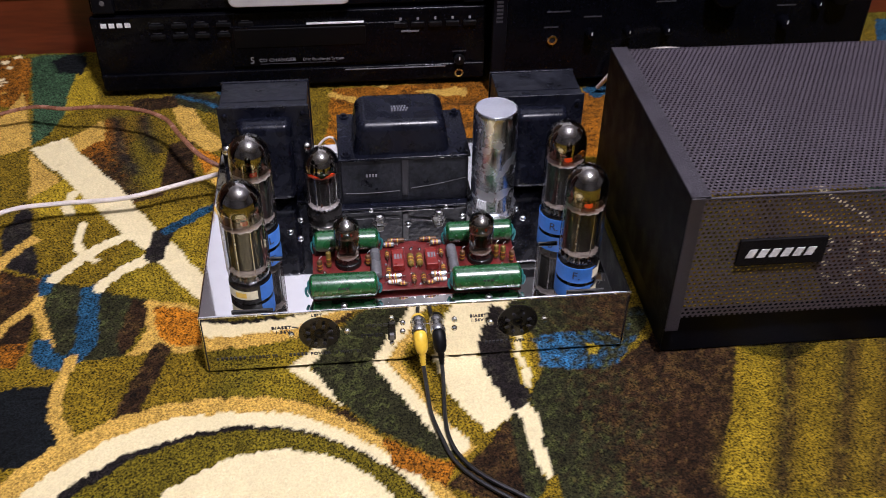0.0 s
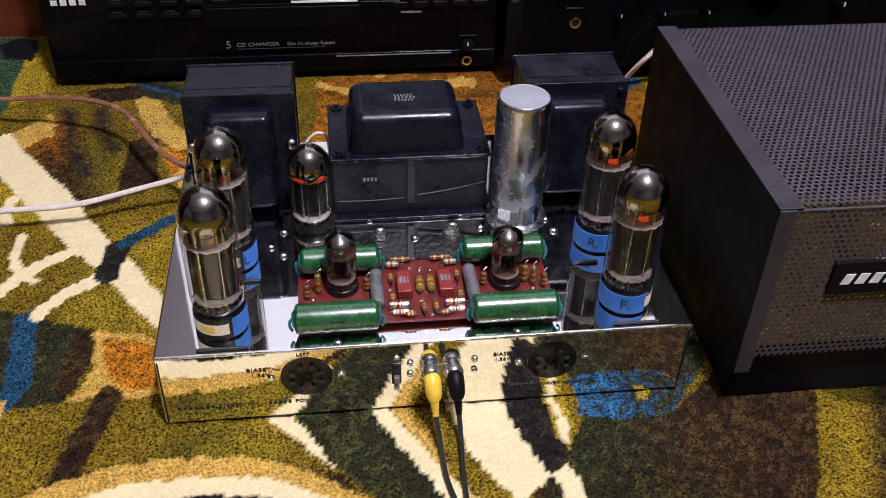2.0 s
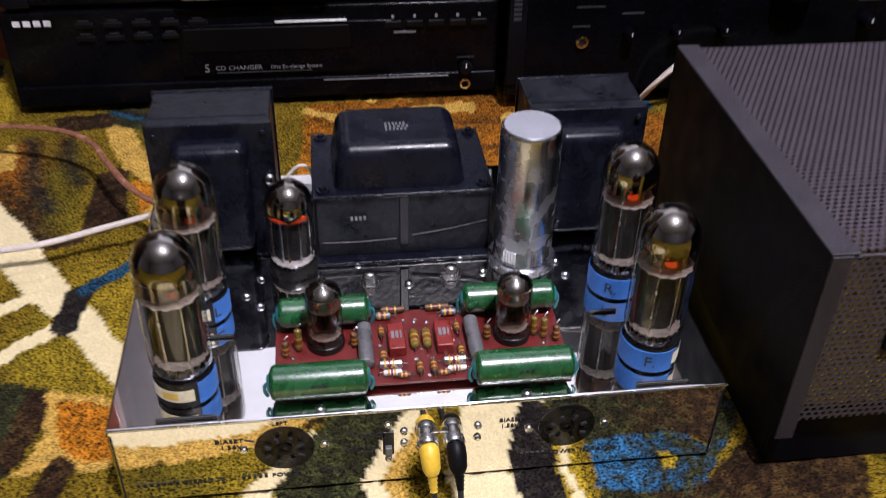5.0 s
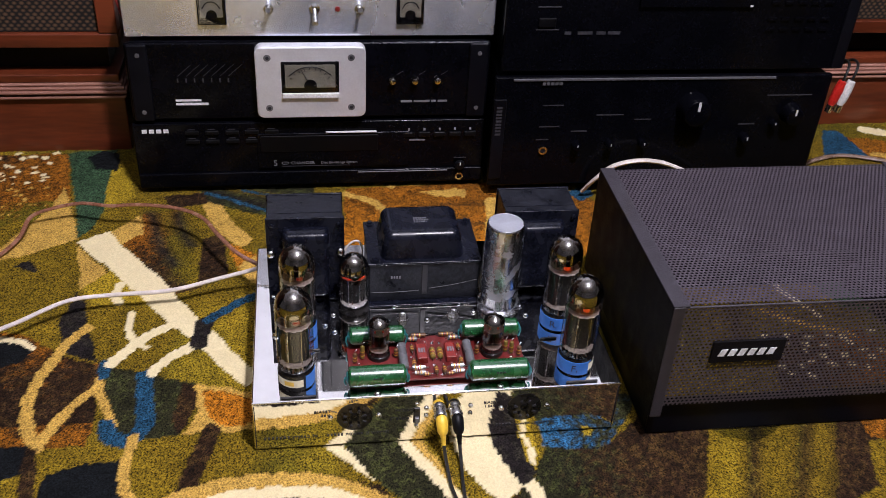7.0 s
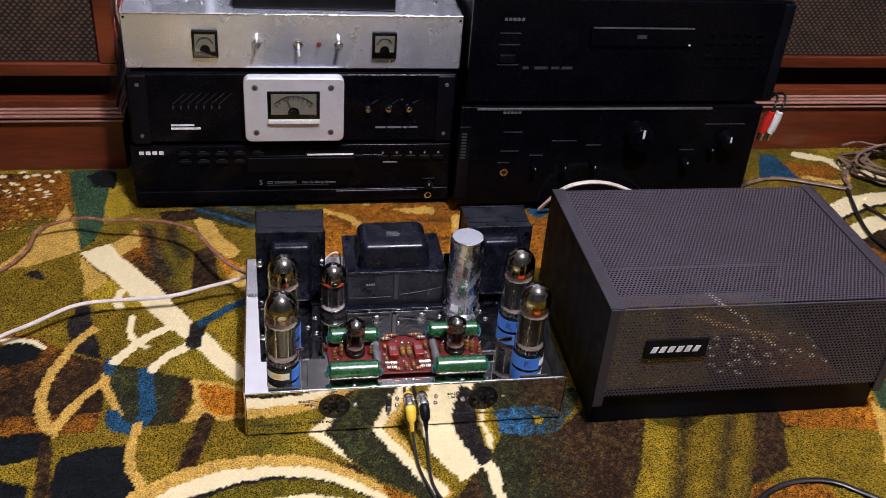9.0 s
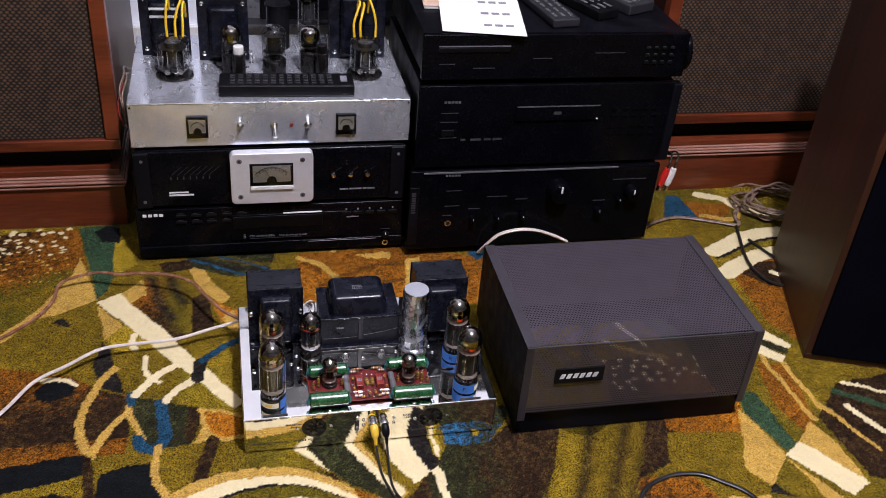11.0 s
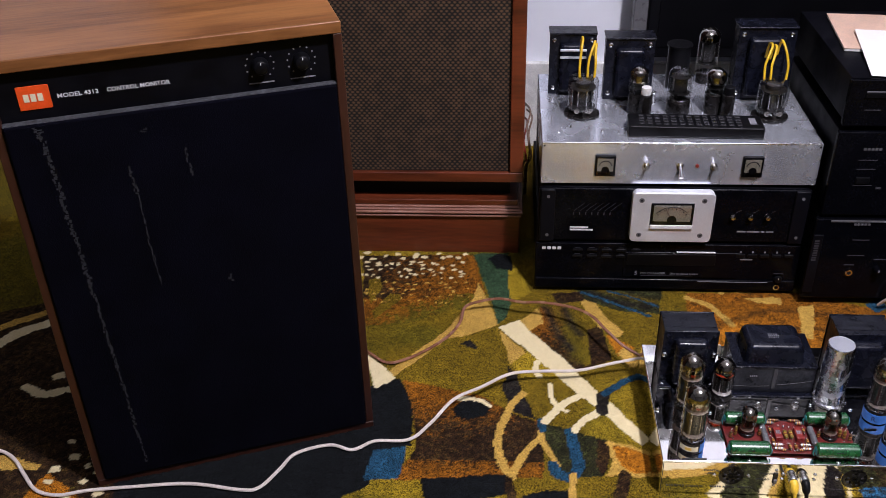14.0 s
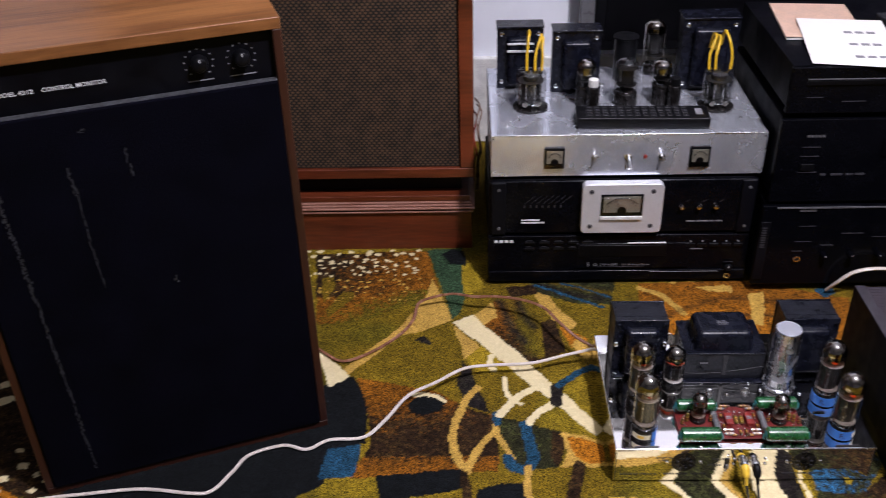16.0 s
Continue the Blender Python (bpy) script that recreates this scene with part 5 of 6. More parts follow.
phono_plug(-0.0002, YELLOW, "yellow phono plug with a thin black lead", [(0.003, -0.036, 0.0062), (0.004, -0.060, 0.0048), (0.009, -0.083, 0.0048), (0.016, -0.105, 0.0048), (0.032, -0.126, 0.005), (0.075, -0.165, 0.005), (0.14, -0.24, 0.005), (0.20, -0.36, 0.005)])
phono_plug(0.0142, RUBBER, "black phono plug with a thin black lead", [(0.0158, -0.036, 0.0062), (0.014, -0.060, 0.0048), (0.0145, -0.083, 0.0048), (0.021, -0.103, 0.0048), (0.037, -0.123, 0.005), (0.082, -0.160, 0.005), (0.15, -0.23, 0.005), (0.22, -0.35, 0.005)])

# ---- stack on the left: changer, power conditioner, tube preamplifier ----
def case_bm(x0, x1, y0, y1, z0, z1):
    return box_bm(x0, x1, y0, y1, z0, z1, 0.0015)


def feet(parent, x0, x1, y0, y1, z, r=0.018):
    for x in (x0 + 0.05, x1 - 0.05):
        for y in (y0 + 0.05, y1 - 0.05):
            part("foot", cyl_bm(r, z[0], z[1], (x, y, 0), "Z", 20, 0.001), RUBBER, parent)


def knob(parent, x, y, z, r, depth, material, name="knob", mark=True):
    k = part(name, lathe_bm([(0, 0), (r * 1.1, 0), (r, depth * 0.3), (r * 0.94, depth * 0.94), (r * 0.8, depth), (0, depth)], 24, (x, y, z), "Y"), material, parent)
    if mark:
        part("pointer", box_bm(x - r * 0.09, x + r * 0.09, y - depth - 0.0004, y - depth + 0.001, z + r * 0.2, z + r * 0.85), WHITE_INK, k)
    return k


changer = thing("disc_changer", "black five-disc changer at the bottom of a stack on the carpet", "disc player")
part("case", case_bm(-0.313, 0.113, 0.463, 0.84, 0.012, 0.097), BLACK, changer)
part("fascia", box_bm(-0.317, 0.117, 0.456, 0.464, 0.010, 0.0975, 0.002), FASCIA, changer)
part("lower_step", box_bm(-0.316, 0.116, 0.452, 0.458, 0.0105, 0.030, 0.002), FASCIA, changer)
part("tray_door", box_bm(-0.17, 0.02, 0.4535, 0.4575, 0.034, 0.083, 0.0015), FASCIA, changer)
part("display", box_bm(-0.165, -0.02, 0.4525, 0.4545, 0.058, 0.080, 0.0008), SCREEN, changer)
feet(changer, -0.317, 0.117, 0.456, 0.84, (0.0, 0.0125))
part("badge", bars_bm([(-0.306 + k * 0.0085, -0.300 + k * 0.0085) for k in range(4)], 0.4559, 0.0855, 0.0905), WHITE_INK, changer, "maker's mark as four pale bars")
part("bright_line", box_bm(-0.085, -0.022, 0.4517, 0.4545, 0.0838, 0.0850), WHITE_INK, changer)
part("bright_line", box_bm(-0.045, 0.070, 0.4510, 0.4530, 0.0270, 0.0278), GREY_INK, changer)
text_part("print", "5", 0.0110, GREY_INK, changer, -0.151, 0.4530, 0.0385)
text_part("print", "CD CHANGER", 0.0056, GREY_INK, changer, -0.141, 0.4530, 0.0400, wide=1.15)
text_part("print", "Disc Ex-change System", 0.0050, GREY_INK, changer, -0.092, 0.4530, 0.0400)
part("print_underline", box_bm(-0.140, -0.055, 0.4530, 0.4536, 0.0370, 0.0375), DIM_INK, changer)
for n in range(5):
    for row in (0.0855, 0.0735):
        part("button", box_bm(-0.255 + n * 0.024, -0.239 + n * 0.024, 0.4535, 0.4570, row - 0.0024, row + 0.0024, 0.0008), RUBBER, changer)
        part("button_print", box_bm(-0.252 + n * 0.024, -0.243 + n * 0.024, 0.4555, 0.4562, row + 0.0034, row + 0.0042), DIM_INK, changer)
for n in range(5):
    part("button", box_bm(0.012 + n * 0.0195, 0.0265 + n * 0.0195, 0.4525, 0.4570, 0.0755, 0.0815, 0.0008), RUBBER, changer)
    part("button_tick", box_bm(0.018 + n * 0.0195, 0.0205 + n * 0.0195, 0.4545, 0.4561, 0.0835, 0.0862), GREY_INK, changer)
part("button_print", box_bm(0.014, 0.040, 0.4545, 0.4561, 0.0695, 0.0712), GREY_INK, changer)
jk = part("headphone_jack", lathe_bm([(0.0032, 0.0), (0.0052, 0.0), (0.0052, 0.002), (0.0032, 0.002)], 20, (0.086, 0.453, 0.0180), "Y"), BRIGHT, changer, "bright headphone jack ring")
part("jack_hole", cyl_bm(0.0032, 0.0, 0.0012, (0.086, 0.4535, 0.0180), "Y", 16), INK, jk)
knob(changer, 0.086, 0.452, 0.0350, 0.0060, 0.005, RUBBER)
part("button_print", box_bm(0.078, 0.094, 0.4522, 0.4530, 0.0445, 0.0453), DIM_INK, changer)

conditioner = thing("power_conditioner", "black power conditioner with a silver meter plate, on a disc changer", "power unit")
part("case", case_bm(-0.309, 0.111, 0.466, 0.80, 0.104, 0.199), BLACK, conditioner)
part("fascia", box_bm(-0.314, 0.116, 0.458, 0.467, 0.102, 0.1995, 0.0025), FASCIA, conditioner)
for x in (-0.311, 0.090):
    e = part("end_cap", box_bm(x, x + 0.023, 0.4535, 0.460, 0.1025, 0.199, 0.002), BLACK, conditioner)
    for z in (0.115, 0.187):
        part("cap_screw", cyl_bm(0.0026, 0, 0.0014, (x + 0.012, 0.4537, z), "Y", 12), GREY_CAP, e)
feet(conditioner, -0.314, 0.116, 0.458, 0.80, (0.0970, 0.1045))


def meter_plate_bm():
    bm = box_bm(-0.161, -0.031, 0.4445, 0.4600, 0.1090, 0.1995)
    ups = [e for e in bm.edges if abs(e.verts[0].co.y - e.verts[1].co.y) > 0.01]
    bmesh.ops.bevel(bm, geom=ups, offset=0.008, segments=4, affect="EDGES", profile=0.5)
    rim = [e for e in bm.edges if all(v.co.y < 0.445 for v in e.verts)]
    bmesh.ops.bevel(bm, geom=rim, offset=0.0015, segments=2, affect="EDGES", profile=0.5)
    return bm


mp = part("meter_plate", meter_plate_bm(), PLATE, conditioner, "satin silver meter plate with rounded corners")
for x in (-0.1465, -0.0485):
    for z in (0.1225, 0.1865):
        part("plate_bolt", cyl_bm(0.0042, 0.0, 0.0006, (x, 0.4447, z), "Y", 18), GREY_CAP, mp)
        part("bolt_socket", cyl_bm(0.0022, 0.0, 0.0010, (x, 0.4447, z), "Y", 6), INK, mp)
meter = part("meter_bezel", box_bm(-0.131, -0.063, 0.4432, 0.4450, 0.142, 0.182, 0.0008), RUBBER, mp)
part("dial", box_bm(-0.1265, -0.0675, 0.4424, 0.4434, 0.1495, 0.1785), DIAL, meter, "cream meter dial")
part("dial_scale", sweep_bm([(-0.122, 0.4420, 0.165), (-0.110, 0.4420, 0.1735), (-0.097, 0.4420, 0.176), (-0.084, 0.4420, 0.1735), (-0.072, 0.4420, 0.165)], 0.0006, 5, 5), INK, meter)
for k in range(9):
    a = radians(145 - k * 13.5)
    part("scale_tick", box_bm(-0.0004, 0.0004, -0.0004, 0.0003, 0.026, 0.029), INK, meter, m=pose(-0.097, 0.4420, 0.146, 0, 90 - math.degrees(a), 0))
part("needle", sweep_bm([(-0.097, 0.4418, 0.152), (-0.108, 0.4418, 0.173)], 0.0004, 5, 1), INK, meter)
part("needle_cover", cyl_bm(0.0075, 0, 0.001, (-0.097, 0.4424, 0.1525), "Y", 20), RUBBER, meter)
part("lower_strip", box_bm(-0.1305, -0.0635, 0.4405, 0.4440, 0.1365, 0.1425, 0.0006), WHITE, meter, "pale strip under the meter window")
part("meter_glass", box_bm(-0.129, -0.065, 0.4412, 0.4418, 0.1445, 0.1805), PIN_GLASS, meter)
mp.location.x -= 0.005
for k in range(7):
    x = -0.258 + k * 0.0098
    part("indicator", box_bm(x, x + 0.0016, 0.4572, 0.4582, 0.151, 0.156), DIM_INK, conditioner)
    part("indicator_line", sweep_bm([(x + 0.001, 0.4578, 0.1585), (x + 0.018, 0.4578, 0.1735)], 0.0003, 4, 1), DIM_INK, conditioner)
part("badge", bars_bm([(-0.262, -0.224)], 0.4579, 0.1215, 0.1245), WHITE_INK, conditioner, "maker's mark as two pale bars")
part("badge", bars_bm([(-0.262, -0.232)], 0.4579, 0.1265, 0.1290), WHITE_INK, conditioner)
part("model_print", bars_bm([(0.008, 0.022), (0.024, 0.044), (0.046, 0.052), (0.054, 0.066)], 0.4579, 0.1215, 0.1240), GREY_INK, conditioner)
for x in (-0.003, 0.0245, 0.052):
    knob(conditioner, x, 0.4578, 0.152, 0.0042, 0.008, BRIGHT, "push_button", False)
    part("button_print", sweep_bm([(x + 0.005, 0.4577, 0.158), (x + 0.013, 0.4577, 0.163)], 0.0003, 4, 1), DIM_INK, conditioner)

pre = thing("tube_preamplifier", "bare aluminium chassis with tubes and transformers on a power conditioner", "amplifier")
part("chassis", box_bm(-0.312, 0.120, 0.465, 0.745, 0.205, 0.2775, 0.0012), ALU, pre, "bare smudged aluminium chassis")
# thin bright bead added to draw the highlight along the folded edge
part("edge_glint", sweep_bm([(-0.311, 0.4652, 0.2772), (-0.1, 0.4652, 0.2773), (0.119, 0.4652, 0.2772)], 0.0011, 8, 1), BRIGHT, pre, "bright bead added for the highlight on the folded front edge")
feet(pre, -0.312, 0.120, 0.465, 0.745, (0.1990, 0.2055), 0.010)
for x in (-0.308, 0.116):
    part("rivet", cyl_bm(0.0016, 0, 0.0006, (x, 0.4652, 0.272), "Y", 10), RUBBER, pre)
for x in (-0.2115, 0.0170):
    mt = part("panel_meter", box_bm(x - 0.0160, x + 0.0160, 0.4605, 0.4660, 0.2205, 0.2565, 0.0012), RUBBER, pre, "small square panel meter")
    part("dial", box_bm(x - 0.0125, x + 0.0125, 0.4597, 0.4607, 0.2300, 0.2520), DIAL, mt)
    part("dial_arc", sweep_bm([(x - 0.010, 0.4594, 0.2405), (x - 0.006, 0.4594, 0.2465), (x, 0.4594, 0.2485), (x + 0.006, 0.4594, 0.2465), (x + 0.010, 0.4594, 0.2405)], 0.0007, 5, 4), INK, mt)
    part("needle_cover", lathe_bm([(0, 0), (0.0062, 0), (0.0062, 0.0012), (0, 0.0016)], 18, (x, 0.4600, 0.2325), "Y"), RUBBER, mt)
    part("meter_window", box_bm(x - 0.0145, x + 0.0145, 0.4586, 0.4590, 0.2225, 0.2545), PIN_GLASS, mt)
for x in (-0.1475, -0.0425):
    n1 = part("toggle_nut", lathe_bm([(0, 0), (0.0062, 0), (0.0062, 0.0016), (0.0044, 0.002), (0.0044, 0.004), (0, 0.004)], 6, (x, 0.4652, 0.2385), "Y"), BRIGHT, pre)
    part("toggle_lever", taper_bm([Vector((x, 0.462, 0.2385)), Vector((x, 0.455, 0.2410)), Vector((x, 0.447, 0.2430))], (0.0022, 0.0022, 0.0032), 12), BRIGHT, n1)
n1 = part("toggle_nut", lathe_bm([(0, 0), (0.0066, 0), (0.0066, 0.0016), (0.0048, 0.002), (0.0048, 0.004), (0, 0.004)], 6, (-0.0945, 0.4652, 0.2385), "Y"), BRIGHT, pre)
part("toggle_lever", taper_bm([Vector((-0.0945, 0.462, 0.2385)), Vector((-0.0945, 0.453, 0.2350)), Vector((-0.0945, 0.443, 0.2285))], (0.0024, 0.0026, 0.0036), 12), BRIGHT, n1)
jl = part("pilot_lamp", lathe_bm([(0, 0), (0.0030, 0), (0.0028, 0.002), (0, 0.003)], 14, (-0.0680, 0.4652, 0.2385), "Y"), FILM, pre, "small red pilot lamp")


def chassis_transformer(x0, x1, y0, depth, ztop, lams=True):
    z0 = 0.2777
    t = part("transformer", box_bm(x0, x1, y0 + 0.012, y0 + 0.012 + depth, z0, ztop, 0.001), LAMS, pre, "black chassis transformer")
    part("front_flange", box_bm(x0 - 0.001, x1 + 0.001, y0 + 0.009, y0 + 0.0125, z0, ztop + 0.001, 0.0008), IRON, t)
    part("front_bell", bell_bm(x0 + 0.014, x1 - 0.014, z0 + 0.006, ztop - 0.012, 0.016, 0.003, 0.006), IRON, t, m=pose(0, y0 - 0.005, 0))
    part("top_strap", box_bm(x0 - 0.002, x1 + 0.002, y0 + 0.006, y0 + 0.016 + depth, ztop, ztop + 0.003, 0.0008), IRON, t)
    for x in (x0 + 0.007, x1 - 0.007):
        for z in (z0 + 0.012, ztop - 0.010):
            part("corner_bolt", lathe_bm([(0, 0), (0.0042, 0), (0.0036, 0.002), (0, 0.003)], 12, (x, y0 + 0.009, z), "Y"), BRIGHT, t)
    return t


t1 = chassis_transformer(-0.296, -0.220, 0.645, 0.026, 0.3845)
for z in (0.3605, 0.3475):
    part("bright_strap", box_bm(-0.280, -0.236, 0.6375, 0.6395, z, z + 0.004, 0.0006), PLATE, t1)
chassis_transformer(-0.2045, -0.126, 0.622, 0.028, 0.3845)
chassis_transformer(0.010, 0.101, 0.625, 0.036, 0.4015)
part("filter_can", lathe_bm([(0, 0.2776), (0.0195, 0.2776), (0.0190, 0.351), (0.0215, 0.352), (0.0215, 0.355), (0, 0.356)], 32, (-0.074, 0.690, 0)), RUBBER, pre, "black capped filter can")
for x, y, r in ((-0.285, 0.500, 0.0028), (-0.215, 0.505, 0.0028), (-0.130, 0.600, 0.003), (0.090, 0.520, 0.0028), (-0.185, 0.600, 0.0026), (-0.265, 0.520, 0.002), (-0.235, 0.515, 0.0022), (-0.195, 0.530, 0.0025),
                (-0.118, 0.640, 0.003), (0.000, 0.635, 0.003), (-0.105, 0.560, 0.0022), (0.105, 0.600, 0.003)):
    part("chassis_screw", lathe_bm([(0, 0), (r, 0.0002), (r * 0.8, 0.0016), (0, 0.002)], 12, (x, y, 0.2776)), BRIGHT, pre)
part("standoff_post", lathe_bm([(0, 0), (0.004, 0), (0.004, 0.004), (0.0022, 0.005), (0.0022, 0.020), (0.0036, 0.021), (0.0036, 0.024), (0, 0.025)], 12, (-0.123, 0.610, 0.2776)), BRIGHT, pre)


def glass_tube(x, y, r, h, label, base=0.0, foot=None, getter=0.3, group="tubes on the preamplifier", z=0.2778, plates=None):
    t = thing("vacuum_tube", label, "vacuum tube", pose(x, y, z), group)
    if foot:
        part("socket_ring", lathe_bm([(0, 0), (foot, 0), (foot, 0.003), (foot * 0.85, 0.005), (0, 0.005)], 30), BAKELITE, t, "black socket ring")
    if base:
        part("base", lathe_bm([(0, 0), (r * 0.98, 0), (r * 0.98, base - 0.001), (r * 0.9, base), (0, base)], 28), BAKELITE, t)
    b0 = max(base, 0.005 if foot else 0.0)
    prof = [(r * 0.82, b0), (r, b0 + r * 0.35), (r, h - r * 0.8)] + [(r * math.cos(radians(d)), h - r * 0.8 + r * 0.8 * math.sin(radians(d))) for d in (20, 40, 60, 78)] + [(0, h)]
    part("glass_envelope", lathe_bm(prof, 32), TUBE_GLASS, t)
    if getter:
        q = r * 0.96
        part("getter_flash", lathe_bm([(q, h - r * 0.8 - getter * h * 0.3), (q, h - r * 0.8)] + [(q * math.cos(radians(d)), h - r * 0.8 + q * 0.79 * math.sin(radians(d))) for d in (20, 40, 60, 78)] + [(0, h - r * 0.8 + q * 0.79)], 32), GETTER, t)
    part("anode", box_bm(-r * 0.55, r * 0.55, -r * 0.4, r * 0.4, b0 + (h - b0) * 0.25, b0 + (h - b0) * 0.68, r * 0.1), plates or ANODE, t)
    for hz in (0.22, 0.70):
        part("mica_spacer", serrated_disc_bm(r * 0.88, b0 + (h - b0) * hz, 16), plates or MICA, t)
    for sx in (-1, 1):
        part("support_rod", cyl_bm(0.0007, b0, b0 + (h - b0) * 0.75, (sx * r * 0.6, 0, 0), "Z", 6), BRIGHT, t)
    return t


def wired_tube(x, y, wires):
    """A fat tube with a nearly flat top, in a wide socket ring."""
    t = thing("vacuum_tube", "fat clear-glass tube with yellow wires to its top", "vacuum tube", pose(x, y, 0.2778), "tubes on the preamplifier")
    part("socket_ring", lathe_bm([(0, 0), (0.029, 0), (0.029, 0.003), (0.0245, 0.005), (0, 0.005)], 30), BAKELITE, t, "black socket ring")
    r, h = 0.0245, 0.066
    part("glass_envelope", lathe_bm([(0.0190, 0.005), (0.0235, 0.010), (r, 0.016), (r, h - 0.009), (r * 0.95, h - 0.004), (r * 0.80, h - 0.001), (0, h)], 36), TUBE_GLASS, t)
    part("anode", anode_bm(0.0150, 0.0110, 0.017, 0.046), DARK_ANODE, t)
    part("mica_spacer", serrated_disc_bm(0.0215, 0.0145, 18), DARK_ANODE, t)
    part("mica_spacer", serrated_disc_bm(0.0220, 0.0475, 18), ANODE, t)
    part("upper_plate", cyl_bm(0.0120, 0.0485, 0.056, (0, 0, 0), "Z", 24), ANODE, t)
    for k in range(8):
        a = k * math.pi / 4 + 0.3
        part("grid_post", cyl_bm(0.0010, 0.006, 0.048, (0.0180 * math.cos(a), 0.0180 * math.sin(a), 0), "Z", 6), BRIGHT, t)
    for sx in (-1, 1):
        part("getter_dot", lathe_bm([(0, 0), (0.0042, 0.0004), (0.0046, 0.0012), (0, 0.0016)], 16, (sx * 0.010, -0.0195, 0.013), "Y"), GETTER, t)
    for x0, x1, top in wires:
        part("yellow_wire", sweep_bm([(x0, 0.000, 0.064), (x0 * 1.05, 0.003, 0.085), (x0 * 0.6 + x1 * 0.4, 0.010, top - 0.012), (x1, 0.022, top), (x1 * 1.1, 0.038, top - 0.004), (x1 * 1.1, 0.050, top - 0.030)], 0.0021, 8, 6), YELLOW_WIRE, t, "thick yellow wire")
    return t


wired_tube(-0.244, 0.573, ((-0.007, -0.003, 0.120), (0.006, 0.016, 0.113), (0.017, 0.019, 0.108)))
wired_tube(0.059, 0.566, ((-0.018, -0.007, 0.112), (-0.008, 0.000, 0.109), (0.016, 0.009, 0.117)))
glass_tube(-0.1540, 0.580, 0.0160, 0.080, "glass tube with a silvered top in a black base", 0.034, None, 0.45, plates=DARK_ANODE)
glass_tube(-0.0870, 0.582, 0.0195, 0.080, "clear shouldered glass tube in a black base", 0.022, None, 0.0, plates=DARK_ANODE)
glass_tube(-0.0290, 0.584, 0.0165, 0.076, "glass tube with a silvered top in a black base", 0.034, None, 0.45, plates=DARK_ANODE)
glass_tube(-0.0200, 0.715, 0.0185, 0.097, "tall glass tube with a silvered top", 0.016, None, 0.22, plates=DARK_ANODE)
for x, dy in ((-0.1435, -0.020), (-0.0115, -0.018)):
    c = thing("shielded_tube", "small cylindrical cap and lead beside a preamplifier tube", "tube cap", pose(x, 0.580 + dy, 0.2778), "caps beside the tubes")
    part("stem", cyl_bm(0.0105, 0, 0.040, (0, 0, 0), "Z", 18, 0.001), BAKELITE, c)
    part("cap", cyl_bm(0.0082, 0.040, 0.053, (0, 0, 0), "Z", 18, 0.001), WHITE if x < -0.1 else RUBBER, c)


def remote(m, label, length, width, rows, cols, keys, thick=0.016, shell=None):
    t = thing("remote_control", label, "remote control", m, "remote controls")
    part("body", box_bm(-length / 2, length / 2, -width / 2, width / 2, 0, thick, 0.003, 3), shell or RUBBER, t)
    for i in range(cols):
        for j in range(rows):
            x, y = -length * 0.42 + i * length * 0.78 / cols, -width * 0.30 + j * width * 0.6 / max(rows - 1, 1)
            part("key", box_bm(x, x + length * 0.5 / cols, y - width * 0.05, y + width * 0.05, thick - 0.0005, thick + 0.0014, 0.0005, 1), keys, t)
    part("brand_bar", box_bm(length * 0.40, length * 0.45, -width * 0.2, width * 0.25, thick - 0.0002, thick + 0.0004), GREY_INK, t)
    return t


remote(pose(-0.0715, 0.5060, 0.2780, 0, 0, -2), "long black remote control lying on the preamplifier", 0.208, 0.050, 4, 13, KEY, 0.019)

# ---- stack on the right: three black units ----
lower = thing("receiver", "black stereo receiver with small knobs at the bottom of a stack", "receiver")
part("case", case_bm(0.123, 0.547, 0.432, 0.76, 0.020, 0.167), BLACK, lower)
part("fascia", box_bm(0.118, 0.552, 0.424, 0.433, 0.018, 0.168, 0.0025), FASCIA, lower)
part("bright_edge", box_bm(0.140, 0.475, 0.4222, 0.4244, 0.1635, 0.1665, 0.0005), MID_INK, lower, "thin grey bright edge")
part("side_strip", box_bm(0.1185, 0.134, 0.4215, 0.4245, 0.030, 0.140, 0.001), BLACK, lower)
for n in range(9):
    part("side_print", box_bm(0.122, 0.129, 0.4210, 0.4216, 0.092 + n * 0.0045, 0.0945 + n * 0.0045), DIM_INK, lower)
feet(lower, 0.118, 0.552, 0.424, 0.76, (0.0, 0.0205))
j2 = part("headphone_jack", lathe_bm([(0.0034, 0.0), (0.0056, 0.0), (0.0056, 0.0022), (0.0034, 0.0022)], 20, (0.186, 0.4236, 0.0690), "Y"), BRIGHT, lower, "bright headphone jack ring")
part("jack_hole", cyl_bm(0.0034, 0, 0.0014, (0.186, 0.4240, 0.0690), "Y", 16), INK, j2)
for x, z, r, d in ((0.228, 0.0765, 0.0050, 0.012), (0.271, 0.0775, 0.0050, 0.012), (0.315, 0.0780, 0.0050, 0.012), (0.451, 0.0820, 0.0065, 0.013), (0.373, 0.1260, 0.0190, 0.022), (0.507, 0.1160, 0.0130, 0.016), (0.486, 0.1020, 0.0050, 0.010)):
    knob(lower, x, 0.4238, z, r, d, FASCIA)
for x0, x1, z in ((0.180, 0.206, 0.130), (0.178, 0.204, 0.101), (0.176, 0.192, 0.083), (0.250, 0.285, 0.116), (0.300, 0.322, 0.109), (0.440, 0.462, 0.100), (0.470, 0.530, 0.140), (0.220, 0.240, 0.094)):
    part("fascia_print", box_bm(x0, x1, 0.4234, 0.4242, z, z + 0.0013), DIM_INK, lower)
